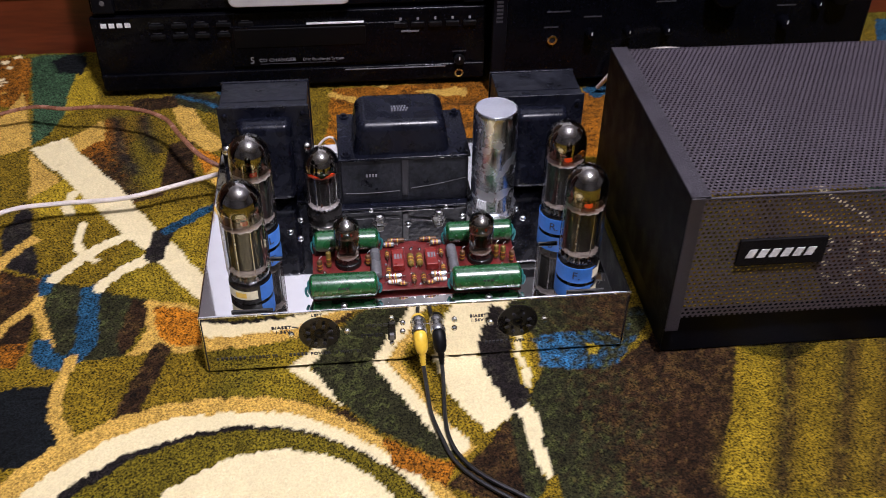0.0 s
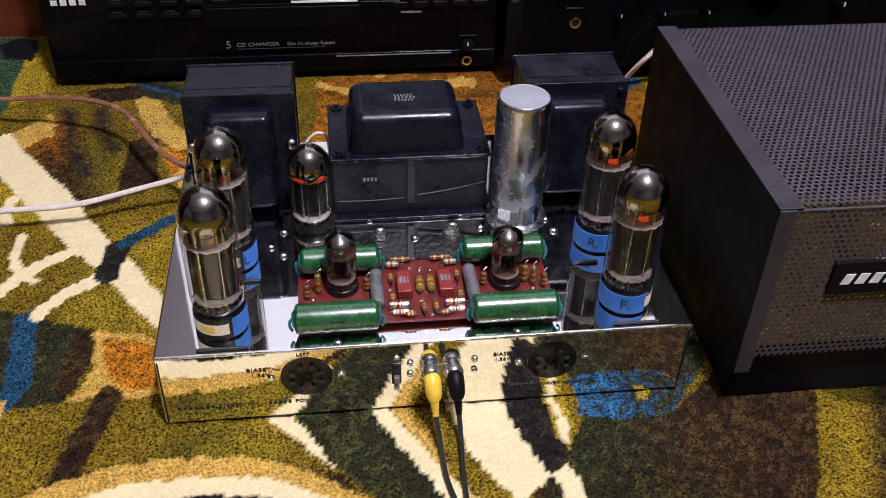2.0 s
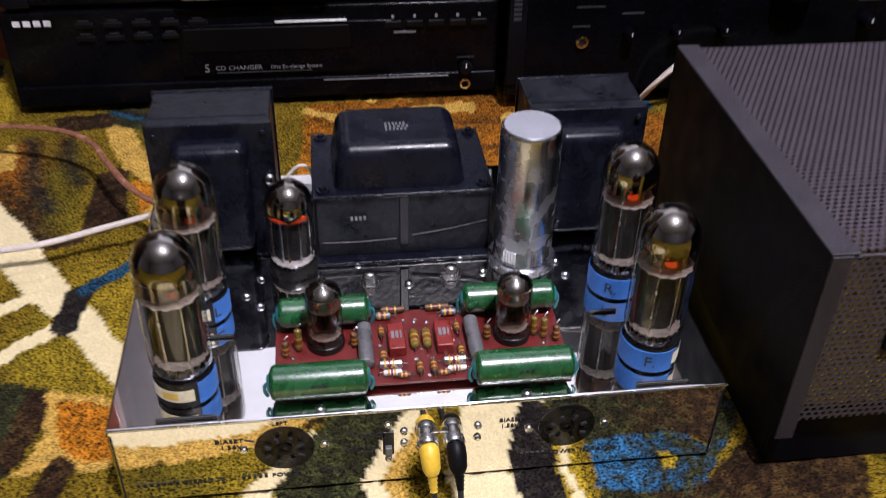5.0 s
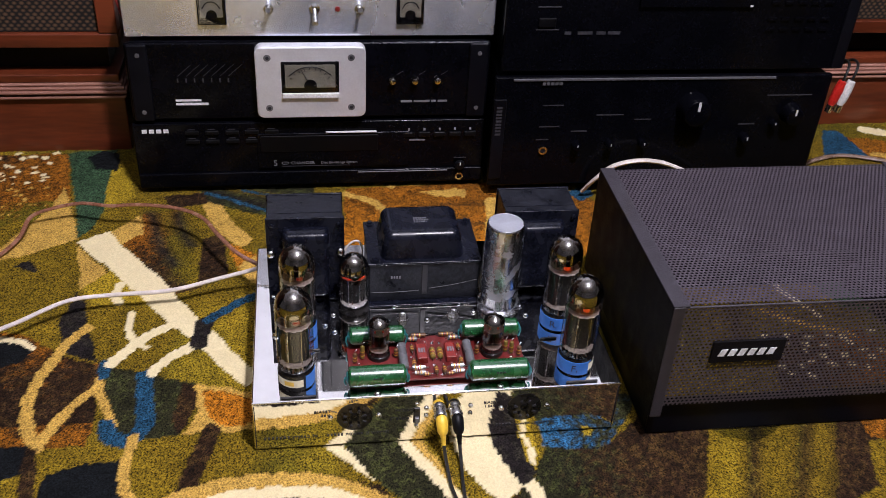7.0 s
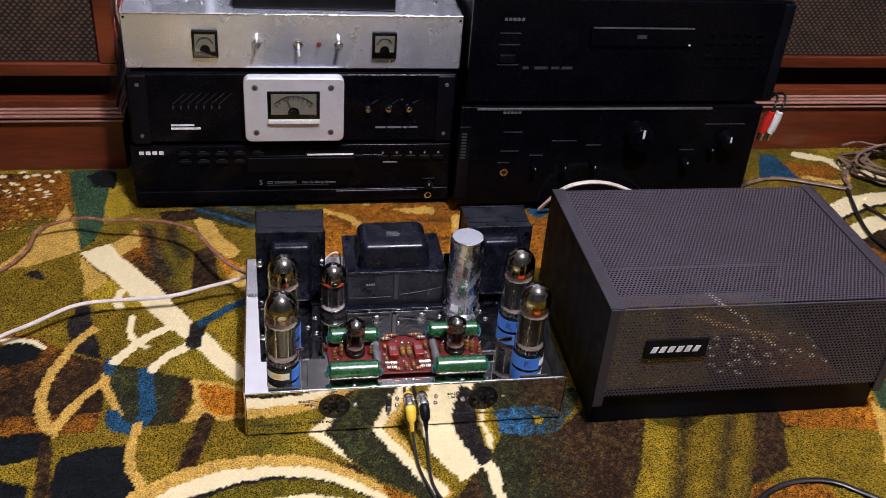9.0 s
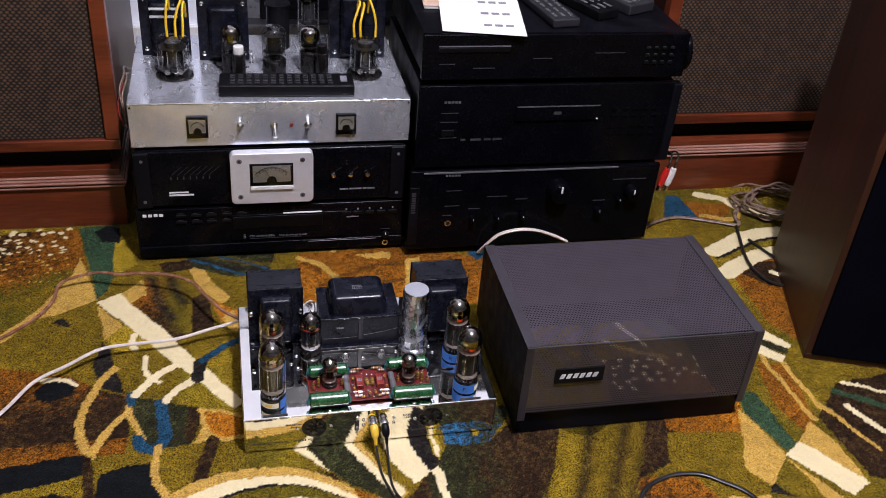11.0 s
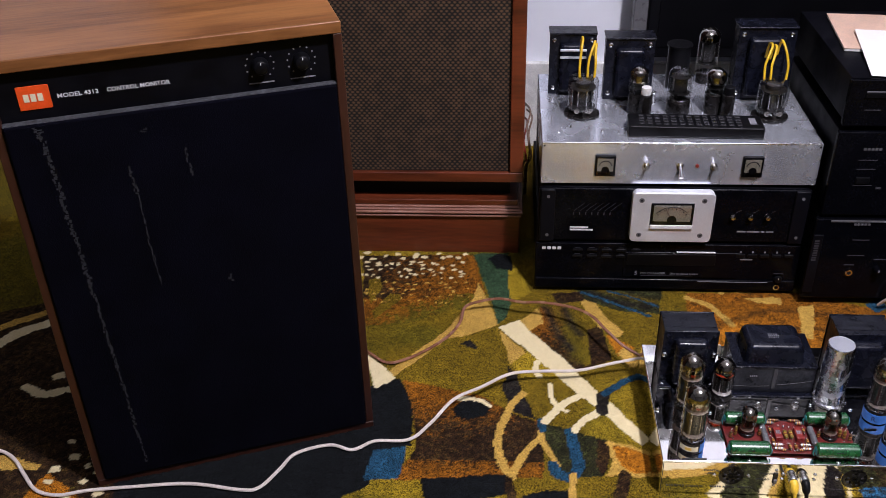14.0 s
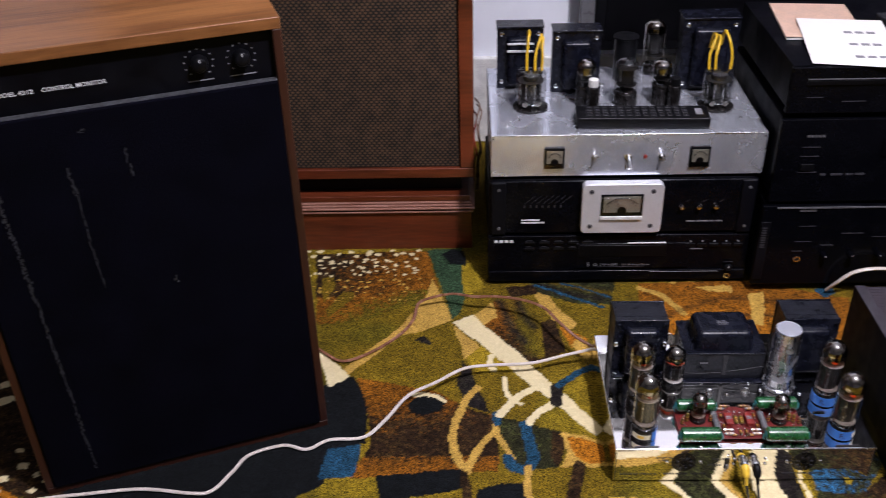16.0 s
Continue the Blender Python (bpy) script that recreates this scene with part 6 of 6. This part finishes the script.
part("badge", bars_bm([(0.176 + k * 0.0052, 0.1800 + k * 0.0052) for k in range(5)], 0.4222, 0.1585, 0.1620), MID_INK, lower, "maker's mark as small grey bars")

player = thing("disc_player", "black single-tray disc player in the middle of a stack", "disc player")
part("case", case_bm(0.128, 0.552, 0.436, 0.74, 0.182, 0.314), BLACK, player)
part("fascia", box_bm(0.124, 0.558, 0.426, 0.437, 0.174, 0.3165, 0.0025), FASCIA, player)
part("side_cheek", box_bm(0.5445, 0.560, 0.4225, 0.4275, 0.176, 0.3145, 0.002), BLACK, player)
feet(player, 0.124, 0.558, 0.426, 0.74, (0.1670, 0.1825), 0.015)
tr = part("disc_tray", box_bm(0.282, 0.424, 0.4222, 0.4275, 0.2555, 0.2815, 0.001), FASCIA, player)
part("tray_edge", box_bm(0.2835, 0.4225, 0.4214, 0.4226, 0.2795, 0.2812), MID_INK, tr, "bright upper edge of the tray")
part("tray_mark", box_bm(0.345, 0.358, 0.4216, 0.4223, 0.266, 0.271), DIM_INK, tr)
part("tray_mark", box_bm(0.418, 0.4215, 0.4212, 0.4223, 0.2565, 0.2585), WHITE_INK, tr)
part("badge", bars_bm([(0.165 + k * 0.0056, 0.1692 + k * 0.0056) for k in range(5)], 0.4258, 0.2870, 0.2910), MID_INK, player, "maker's mark as small grey bars")
pb = part("power_button", box_bm(0.1635, 0.184, 0.4232, 0.4275, 0.2310, 0.2420, 0.001), RUBBER, player)
for z in (0.2270, 0.2545, 0.2700):
    part("fascia_print", box_bm(0.161, 0.189, 0.4252, 0.4262, z, z + 0.0012), DIM_INK, player)
for x0, x1 in ((0.196, 0.204), (0.212, 0.230), (0.235, 0.246), (0.249, 0.264)):
    part("fascia_print", box_bm(x0, x1, 0.4252, 0.4262, 0.2215, 0.2250), DIM_INK, player)
for n in range(5):
    for z in (0.258, 0.270, 0.238, 0.225):
        part("button", box_bm(0.446 + n * 0.0170, 0.4570 + n * 0.0170, 0.4240, 0.4270, z, z + 0.0045, 0.0008), FASCIA, player)

deck = thing("cassette_deck", "low black deck on top of a stack with papers on it", "deck")
part("case", case_bm(0.130, 0.552, 0.436, 0.73, 0.330, 0.3975), BLACK, deck)
part("fascia", box_bm(0.126, 0.556, 0.426, 0.437, 0.326, 0.3990, 0.002), FASCIA, deck)
part("end_cheek", lathe_bm([(0, 0.552), (0.030, 0.552), (0.033, 0.556), (0.033, 0.562), (0, 0.563)], 28, (0, 0.452, 0.362), "X"), FASCIA, deck, "rounded glossy end cheek")
feet(deck, 0.126, 0.556, 0.426, 0.73, (0.3160, 0.3305), 0.015)
part("bright_edge", box_bm(0.150, 0.262, 0.4244, 0.4264, 0.3800, 0.3818, 0.0004), MID_INK, deck)
part("slot", box_bm(0.150, 0.262, 0.4238, 0.4264, 0.3720, 0.3790, 0.0006), SCREEN, deck)
for n in range(4):
    for z in (0.350, 0.362, 0.374):
        part("button", box_bm(0.484 + n * 0.0135, 0.4920 + n * 0.0135, 0.4238, 0.4270, z, z + 0.0035, 0.0006), RUBBER, deck)
        part("button_print", box_bm(0.4850 + n * 0.0135, 0.4905 + n * 0.0135, 0.4252, 0.4262, z + 0.0042, z + 0.0050), DIM_INK, deck)
for x0, x1, z in ((0.152, 0.176, 0.352), (0.205, 0.240, 0.345), (0.300, 0.330, 0.360), (0.400, 0.450, 0.368)):
    part("fascia_print", box_bm(x0, x1, 0.4252, 0.4262, z, z + 0.0010), DIM_INK, deck)

bk = thing("booklet", "peach-coloured booklet in a clear sleeve on the deck", "booklet", pose(0.215, 0.610, 0.3980, 0, 0, -6))
part("pages", box_bm(-0.060, 0.060, -0.075, 0.085, 0, 0.005, 0.0008), PAPER, bk)
part("cover", box_bm(-0.061, 0.061, -0.076, 0.086, 0.005, 0.0058, 0.0002), BOOKLET, bk)
pp = thing("paper_sheet", "white printed sheet of paper hanging over the deck's front", "paper", pose(0.2320, 0.515, 0.4046, 2.5, 0, -7))
part("sheet", bent_plate_bm([(-0.066, -0.086), (0.062, -0.094), (0.068, 0.086), (-0.062, 0.088)], 0, 0.0005), PAPER, pp)
for n in range(3):
    part("print_block", bars_bm([(0.000 + k * 0.017, 0.012 + k * 0.017) for k in range(3)], 0, 0, 0.007), GREY_INK, pp, m=pose(0, -0.062 + n * 0.046, 0.0007, -90))
remote(pose(0.346, 0.540, 0.3980, 0, 0, 98), "black remote control with grey keys lying on the deck", 0.170, 0.046, 3, 6, GREY_CAP, 0.014, KEY)
remote(pose(0.412, 0.560, 0.3980, 0, 0, 112), "slim black remote control with a round pad on the deck", 0.150, 0.044, 3, 4, GREY_CAP, 0.016)
remote(pose(0.475, 0.585, 0.3980, 0, 0, 115), "wide black remote control lying on the deck", 0.150, 0.058, 4, 6, GREY_CAP, 0.018, KEY)
for dx, col, lab in ((0.0, RED, "red phono plug hanging beside the receiver"), (0.012, WHITE, "white phono plug hanging beside the receiver")):
    t = thing("phono_plug", lab, "audio plug", pose(0.556 + dx, 0.418, 0.128, 0, 12, 0), "hanging phono plugs")
    part("grip", lathe_bm([(0, 0), (0.0035, 0), (0.0058, 0.006), (0.0062, 0.022), (0.0050, 0.034), (0, 0.035)], 16), col, t)
    part("collar", lathe_bm([(0, -0.009), (0.0046, -0.009), (0.0046, 0.001), (0, 0.001)], 16), BRIGHT, t)
    part("lead", sweep_bm([(0, 0, 0.034), (0.001, 0.002, 0.046), (0.006, 0.014, 0.054), (0.010, 0.035, 0.050), (0.012, 0.06, 0.03)], 0.0018, 7, 6), DARK_CORD, t)

# ---- perforated amplifier cage ----
cage = thing("amplifier_cover", "empty charcoal perforated metal amplifier cover on the carpet", "amplifier", pose(0.1895, -0.018, 0, 0, 0, -0.3))
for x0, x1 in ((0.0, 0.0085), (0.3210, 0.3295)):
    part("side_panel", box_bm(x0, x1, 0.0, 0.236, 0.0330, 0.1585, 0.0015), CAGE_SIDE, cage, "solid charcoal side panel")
# paler strips: light on the panels' front and top edges, put into colour
for x0 in (0.0004, 0.3145):
    f0 = x0 if x0 < 0.1 else x0 + 0.0044
    part("lit_edge", box_bm(f0, f0 + 0.0102, -0.0010, 0.0006, 0.0335, 0.1582, 0.0004, 1), CAGE, cage)
    part("lit_edge", box_bm(x0, x0 + 0.0146, 0.0006, 0.2355, 0.1580, 0.1592, 0.0004, 1), CAGE, cage)
part("top_mesh", box_bm(0.0085, 0.3210, 0.0045, 0.2340, 0.1565, 0.1573), PERF_TOP, cage, "perforated steel top")
part("front_mesh", box_bm(0.0085, 0.3210, 0.0012, 0.0020, 0.0450, 0.1566), PERF_FRONT, cage, "perforated steel front")
part("back_panel", box_bm(0.0085, 0.3210, 0.2330, 0.2350, 0.0350, 0.1566), CAGE, cage)
part("front_bend", sweep_bm([(0.0085, 0.0022, 0.1560), (0.16, 0.0022, 0.1560), (0.321, 0.0022, 0.1560)], 0.0012, 8, 1), CAGE, cage)
# black rim frame added to fill the shadowed gap below the cover
for nm, b in (("front_shade_rim", (0.004, 0.3255, 0.008, 0.012, 0.004, 0.0455)), ("rear_shade_rim", (0.004, 0.3255, 0.228, 0.232, 0.004, 0.0455)),
              ("side_shade_rim", (0.004, 0.0080, 0.0121, 0.2279, 0.004, 0.0330)), ("side_shade_rim", (0.3215, 0.3255, 0.0121, 0.2279, 0.004, 0.0330))):
    part(nm, box_bm(*b, 0.0006, 1), BLACK, cage)
for x in (0.012, 0.318):
    for y in (0.020, 0.220):
        part("foot", cyl_bm(0.006, 0.0, 0.0330, (x, y, 0), "Z", 16), RUBBER, cage)
bd = part("badge", box_bm(0.0435, 0.1105, -0.0016, 0.0011, 0.0955, 0.1195, 0.0006), CAGE_SIDE, cage, "black badge with a slanted white maker's mark")
for k in range(6):
    part("mark_bar", bars_bm([(0.0495 + k * 0.0090, 0.0552 + k * 0.0090)], -0.0017, 0.1035, 0.1110, slant=0.35), WHITE_INK, bd)
whole("plastic_scrap", bent_plate_bm([(0.258, -0.012), (0.334, -0.006), (0.318, -0.020), (0.296, -0.030), (0.270, -0.023)], 0.0052, 0.0060), CLEAR_PLASTIC, "scrap of clear plastic film under the cover's front", "plastic film")


# ---- monitor loudspeakers ----
def monitor(m, sign):
    """Local frame: front face at y = 0, width along x towards sign, 597 mm high."""
    t = thing("monitor_speaker", "walnut monitor loudspeaker with a worn black cloth grille", "loudspeaker", m, "pair of monitor loudspeakers")
    a, b = (-0.376, 0.0) if sign < 0 else (0.0, 0.376)
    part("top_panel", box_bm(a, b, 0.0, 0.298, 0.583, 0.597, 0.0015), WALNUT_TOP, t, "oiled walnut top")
    # sides and bottom take the walnut with shade in its colour
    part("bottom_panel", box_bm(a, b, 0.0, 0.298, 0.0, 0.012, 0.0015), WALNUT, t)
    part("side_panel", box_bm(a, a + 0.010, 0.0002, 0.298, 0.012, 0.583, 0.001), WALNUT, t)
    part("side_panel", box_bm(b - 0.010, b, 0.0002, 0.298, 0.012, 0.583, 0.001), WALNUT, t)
    part("back_panel", box_bm(a + 0.010, b - 0.010, 0.285, 0.297, 0.012, 0.583), RUBBER, t)
    bf = part("baffle", box_bm(a + 0.010, b - 0.010, 0.010, 0.026, 0.012, 0.583), BAFFLE, t, "black control panel and baffle")
    x0 = a
    part("badge", box_bm(x0 + 0.0315, x0 + 0.0640, 0.0085, 0.0105, 0.5375, 0.5635, 0.0004, 1), ORANGE_BADGE, bf, "orange square badge with pale bars")
    for k in range(3):
        part("badge_mark", bars_bm([(x0 + 0.0375 + k * 0.0070, x0 + 0.0428 + k * 0.0070)], 0.0085, 0.5465, 0.5550), CREAM_LABEL, bf)
    text_part("print", "MODEL 4312", 0.0066, WHITE_INK, bf, x0 + 0.0702, 0.0090, 0.5470, wide=1.14, bold=0.0001)
    text_part("print", "CONTROL MONITOR", 0.0066, WHITE_INK, bf, x0 + 0.1205, 0.0090, 0.5470, wide=1.02, bold=0.0001)
    for kx in (0.284, 0.330):
        kb = part("level_knob", lathe_bm([(0, 0), (0.0095, 0), (0.0085, 0.010), (0.0070, 0.012), (0, 0.0122)], 24, (x0 + kx, 0.010, 0.5545), "Y"), RUBBER, bf)
        part("pointer", box_bm(x0 + kx - 0.0005, x0 + kx + 0.0005, -0.0026, -0.0018, 0.5585, 0.5615), WHITE_INK, kb)
        for n in range(11):
            an = radians(-140 + n * 28)
            part("scale_dot", cyl_bm(0.0010, 0, 0.0004, (x0 + kx + 0.0155 * math.sin(an), 0.0099, 0.5545 + 0.0155 * math.cos(an)), "Y", 8), GREY_INK, bf)
        part("print_line", box_bm(x0 + kx - 0.014, x0 + kx + 0.014, 0.0094, 0.0101, 0.5335, 0.5348), GREY_INK, bf)
    g = part("grille", box_bm(a + 0.0105, b - 0.0105, -0.004, 0.0095, 0.0130, 0.5255, 0.003), GRILLE, t, "black cloth grille with dusty scuffs")
    part("worn_edge", box_bm(a + 0.0105, b - 0.0105, -0.0012, 0.0092, 0.5245, 0.5265, 0.0008), GRILLE_EDGE, g, "grey worn upper edge")
    return t, g, a


mon, mg, ma = monitor(pose(-0.551, 0.111, 0, 0, 0, 20), -1)
rs = random.Random(4)
for x, z0, z1, w, n, lean in ((0.044, 0.522, 0.508, 0.0070, 12, 0.003), (0.047, 0.508, 0.300, 0.0046, 120, 0.010), (0.057, 0.300, 0.030, 0.0036, 100, 0.010), (0.128, 0.460, 0.425, 0.0040, 16, 0.002),
                              (0.130, 0.420, 0.300, 0.0024, 22, 0.003), (0.190, 0.475, 0.440, 0.0030, 9, 0.002), (0.215, 0.300, 0.290, 0.004, 4, 0.0), (0.150, 0.505, 0.500, 0.006, 4, 0.0)):
    sm = bmesh.new()
    for k in range(n):
        u = k / n + rs.uniform(-0.5, 0.5) / n
        zz, xx = z0 + (z1 - z0) * u, ma + x + lean * u + 0.0005 * math.sin(u * 23) + rs.uniform(-1, 1) * w * 0.5
        ww, hh = w * rs.uniform(0.30, 1.10), min(abs(z1 - z0) / n * rs.uniform(0.8, 2.4), 0.008)
        quad = [sm.verts.new((xx + sx * ww / 2 * rs.uniform(0.4, 1), -0.00435, zz + sz * hh / 2)) for sx, sz in ((-1, -1), (1, -1), (1, 1), (-1, 1))]
        sm.faces.new(quad)
    part("dust_streak", sm, DUST, mg, "pale dusty scuff down the cloth")
monitor(pose(0.686, 0.092, 0, 0, 0, -19), 1)


# ---- floor-standing speakers behind ----
def tower(x0, x1, y, label, nm):
    t = thing(nm, label, "loudspeaker", group="floor-standing speakers")
    part("cabinet", box_bm(x0, x1, y + 0.022, y + 0.40, 0.150, 1.05, 0.002), WALNUT, t)
    part("plinth", box_bm(x0 + 0.004, x1 - 0.004, y + 0.006, y + 0.39, 0.0, 0.0795, 0.002), MAHOGANY, t, "mahogany plinth")
    for z0, z1, d, m in ((0.0797, 0.0840, -0.002, FLUTED_GLINT), (0.0842, 0.0870, 0.007, MAHOGANY), (0.0872, 0.0915, -0.004, FLUTED_GLINT), (0.0917, 0.0958, -0.001, FLUTED_GLINT), (0.0960, 0.1000, 0.002, FLUTED_GLINT), (0.1002, 0.1110, 0.005, MAHOGANY)):
        part("moulding", box_bm(x0 + 0.003 + d, x1 - 0.003 - d, y + 0.002 + d, y + 0.385, z0, z1, 0.0016), m, t)
    # black recessed block gives the gap under the cabinet its shade by colour
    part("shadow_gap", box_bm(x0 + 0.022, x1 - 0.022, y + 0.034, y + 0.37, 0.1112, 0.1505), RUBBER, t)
    part("bottom_rail", box_bm(x0, x1, y, y + 0.024, 0.150, 0.1685, 0.002), MAHOGANY, t)
    for a in (x0, x1 - 0.0235):
        part("side_rail", box_bm(a, a + 0.0235, y, y + 0.024, 0.1687, 1.03, 0.002), MAHOGANY, t)
    part("top_rail", box_bm(x0, x1, y, y + 0.024, 1.03, 1.0535, 0.002), WALNUT, t)
    part("grille_cloth", box_bm(x0 + 0.0235, x1 - 0.0235, y + 0.007, y + 0.021, 0.1687, 1.03, 0.001), WEAVE, t, "brown woven grille cloth")
    return t


tower(-0.930, -0.338, 0.566, "tall wooden speaker with brown woven grille on a plinth", "floor_speaker")
tower(0.600, 1.190, 0.604, "tall wooden speaker with brown woven grille beside the black stack", "floor_speaker")

# ---- television and things by the wall ----
TV_TOP = 0.93
tv = thing("television", "black flat television standing behind the stacks", "television")
part("bezel", box_bm(-0.093, 1.000, 0.945, 0.985, 0.230, TV_TOP, 0.004), RUBBER, tv)
part("screen", box_bm(-0.073, 0.980, 0.9425, 0.9465, 0.252, TV_TOP - 0.02, 0.001), SCREEN, tv)
part("edge_strip", box_bm(-0.122, -0.094, 0.950, 0.980, 0.230, TV_TOP, 0.003), GREY_CAP, tv, "pale grey edge of the television")
part("neck", box_bm(0.40, 0.50, 0.955, 0.980, 0.010, 0.235, 0.004), RUBBER, tv)
part("base_plate", box_bm(0.20, 0.70, 0.830, 0.995, 0.002, 0.014, 0.003), RUBBER, tv)
sk = thing("cloth", "slate-blue crumpled cloth lying on the carpet", "cloth", pose(0.548, -0.240, 0.002))
bl = lathe_bm([(0, 0.0), (0.052, 0.001), (0.050, 0.012), (0.036, 0.022), (0.018, 0.026), (0, 0.027)], 28)
for v in bl.verts:
    w = 1 + 0.22 * noise.noise(v.co * 38) + 0.12 * noise.noise(v.co * 90)
    v.co.x, v.co.y, v.co.z = v.co.x * w, v.co.y * w * 0.8, v.co.z * (1 + 0.35 * noise.noise(v.co * 60 + Vector((3, 1, 2))))
part("folds", bl, SLATE, sk)
bn = thing("waste_bin", "white plastic bin behind the monitor speaker", "bin", pose(-1.43, 0.62, 0))
part("shell", lathe_bm([(0, 0.002), (0.085, 0.002), (0.105, 0.20), (0.110, 0.205), (0.108, 0.208), (0.100, 0.205), (0.082, 0.010), (0, 0.008)], 32), WHITE, bn)

# ---- cords on the floor ----
def cord(name, pts, r, material, label, flat=1.0, group="cords on the carpet"):
    return whole(name, sweep_bm(pts, r, 8, 8, flat), material, label, "cable", None, group)


cord("white_cord", [(-1.097, 0.044, 0.006), (-1.061, 0.037, 0.006), (-1.036, 0.021, 0.006), (-1.012, -0.005, 0.006), (-0.985, -0.031, 0.006), (-0.953, -0.039, 0.006), (-0.918, -0.030, 0.006), (-0.890, -0.025, 0.006), (-0.861, -0.021, 0.006), (-0.783, -0.012, 0.006), (-0.713, -0.020, 0.006), (-0.688, -0.015, 0.006), (-0.668, 0.018, 0.006), (-0.651, 0.049, 0.006), (-0.607, 0.067, 0.006), (-0.574, 0.059, 0.006), (-0.545, 0.077, 0.006), (-0.498, 0.082, 0.006), (-0.469, 0.113, 0.010), (-0.439, 0.156, 0.016), (-0.399, 0.178, 0.022), (-0.358, 0.206, 0.024), (-0.316, 0.216, 0.022), (-0.257, 0.220, 0.022), (-0.206, 0.233, 0.026), (-0.165, 0.238, 0.034), (-0.155, 0.250, 0.032)], 0.0021, CORD, "white lamp cord snaking over the carpet to the amplifier", 1.25)
cord("copper_cord", [(-0.163, 0.239, 0.036), (-0.188, 0.259, 0.040), (-0.211, 0.295, 0.042), (-0.230, 0.330, 0.042), (-0.260, 0.355, 0.040), (-0.304, 0.372, 0.036), (-0.340, 0.378, 0.032), (-0.377, 0.392, 0.028), (-0.414, 0.389, 0.022), (-0.433, 0.381, 0.016), (-0.439, 0.350, 0.010), (-0.457, 0.317, 0.006), (-0.490, 0.280, 0.006), (-0.523, 0.255, 0.006), (-0.549, 0.249, 0.006), (-0.578, 0.272, 0.006), (-0.620, 0.310, 0.006)], 0.0019, COPPER_CORD, "clear-jacketed copper speaker cord looping over the carpet", 1.4)
cord("speaker_wire", [(0.244, 0.418, 0.010), (0.255, 0.406, 0.035), (0.274, 0.402, 0.055), (0.303, 0.399, 0.064), (0.336, 0.401, 0.060), (0.371, 0.405, 0.045), (0.398, 0.407, 0.030)], 0.0026, CORD, "pale speaker cord arching behind the perforated cover", 1.5)
cord("speaker_wire", [(0.556, 0.463, 0.006), (0.604, 0.492, 0.006), (0.656, 0.503, 0.006), (0.719, 0.482, 0.006), (0.761, 0.468, 0.006), (0.776, 0.510, 0.006), (0.843, 0.575, 0.006)], 0.0026, BROWN_CORD, "thin brown speaker wire leading to a coil", 1.5)
cord("speaker_wire", [(0.760, 0.479, 0.006), (0.722, 0.353, 0.006), (0.726, 0.296, 0.006), (0.748, 0.275, 0.006), (0.772, 0.294, 0.006), (0.783, 0.335, 0.006), (0.770, 0.375, 0.006), (0.757, 0.417, 0.006)], 0.0022, DARK_CORD, "thin dark wire looped on the carpet", 1.3)
cord("black_cord", [(0.311, -0.180, 0.005), (0.325, -0.143, 0.005), (0.346, -0.124, 0.005), (0.381, -0.113, 0.005), (0.417, -0.117, 0.006), (0.442, -0.134, 0.006), (0.466, -0.154, 0.005), (0.478, -0.184, 0.005), (0.479, -0.219, 0.005)], 0.0014, DARK_CORD, "twin black cord curving over the carpet", 2.2)
coil = []
for k in range(86):
    a = k * 0.55
    grow = 0.6 + 0.4 * math.sin(k * 0.31) ** 2
    coil.append((0.862 + (0.085 * grow + 0.010 * math.sin(k * 1.7)) * math.cos(a) + 0.012 * math.sin(k * 0.2), 0.515 + (0.062 * grow + 0.008 * math.cos(k * 2.3)) * math.sin(a), 0.007 + 0.034 * k / 86 + 0.005 * math.sin(k * 0.9)))
cord("cable_coil", coil, 0.0017, BROWN_CORD, "loose coil of thin brown speaker wire on the carpet", 1.5)
for k, x in enumerate((-0.336, -0.328, -0.331)):
    cord("speaker_wire", [(x, 0.80, 0.170 + 0.01 * k), (x - 0.003, 0.70, 0.215 + 0.012 * k), (x + 0.004, 0.62, 0.240 + 0.010 * k), (x - 0.002, 0.585, 0.222 + 0.012 * k), (x + 0.003, 0.578, 0.190 + 0.008 * k), (x + 0.002, 0.62, 0.165), (x, 0.72, 0.10), (x, 0.78, 0.008)], 0.0016, FILM if k < 1 else BROWN_CORD, "reddish speaker wire looping behind the stack", group="speaker wires")
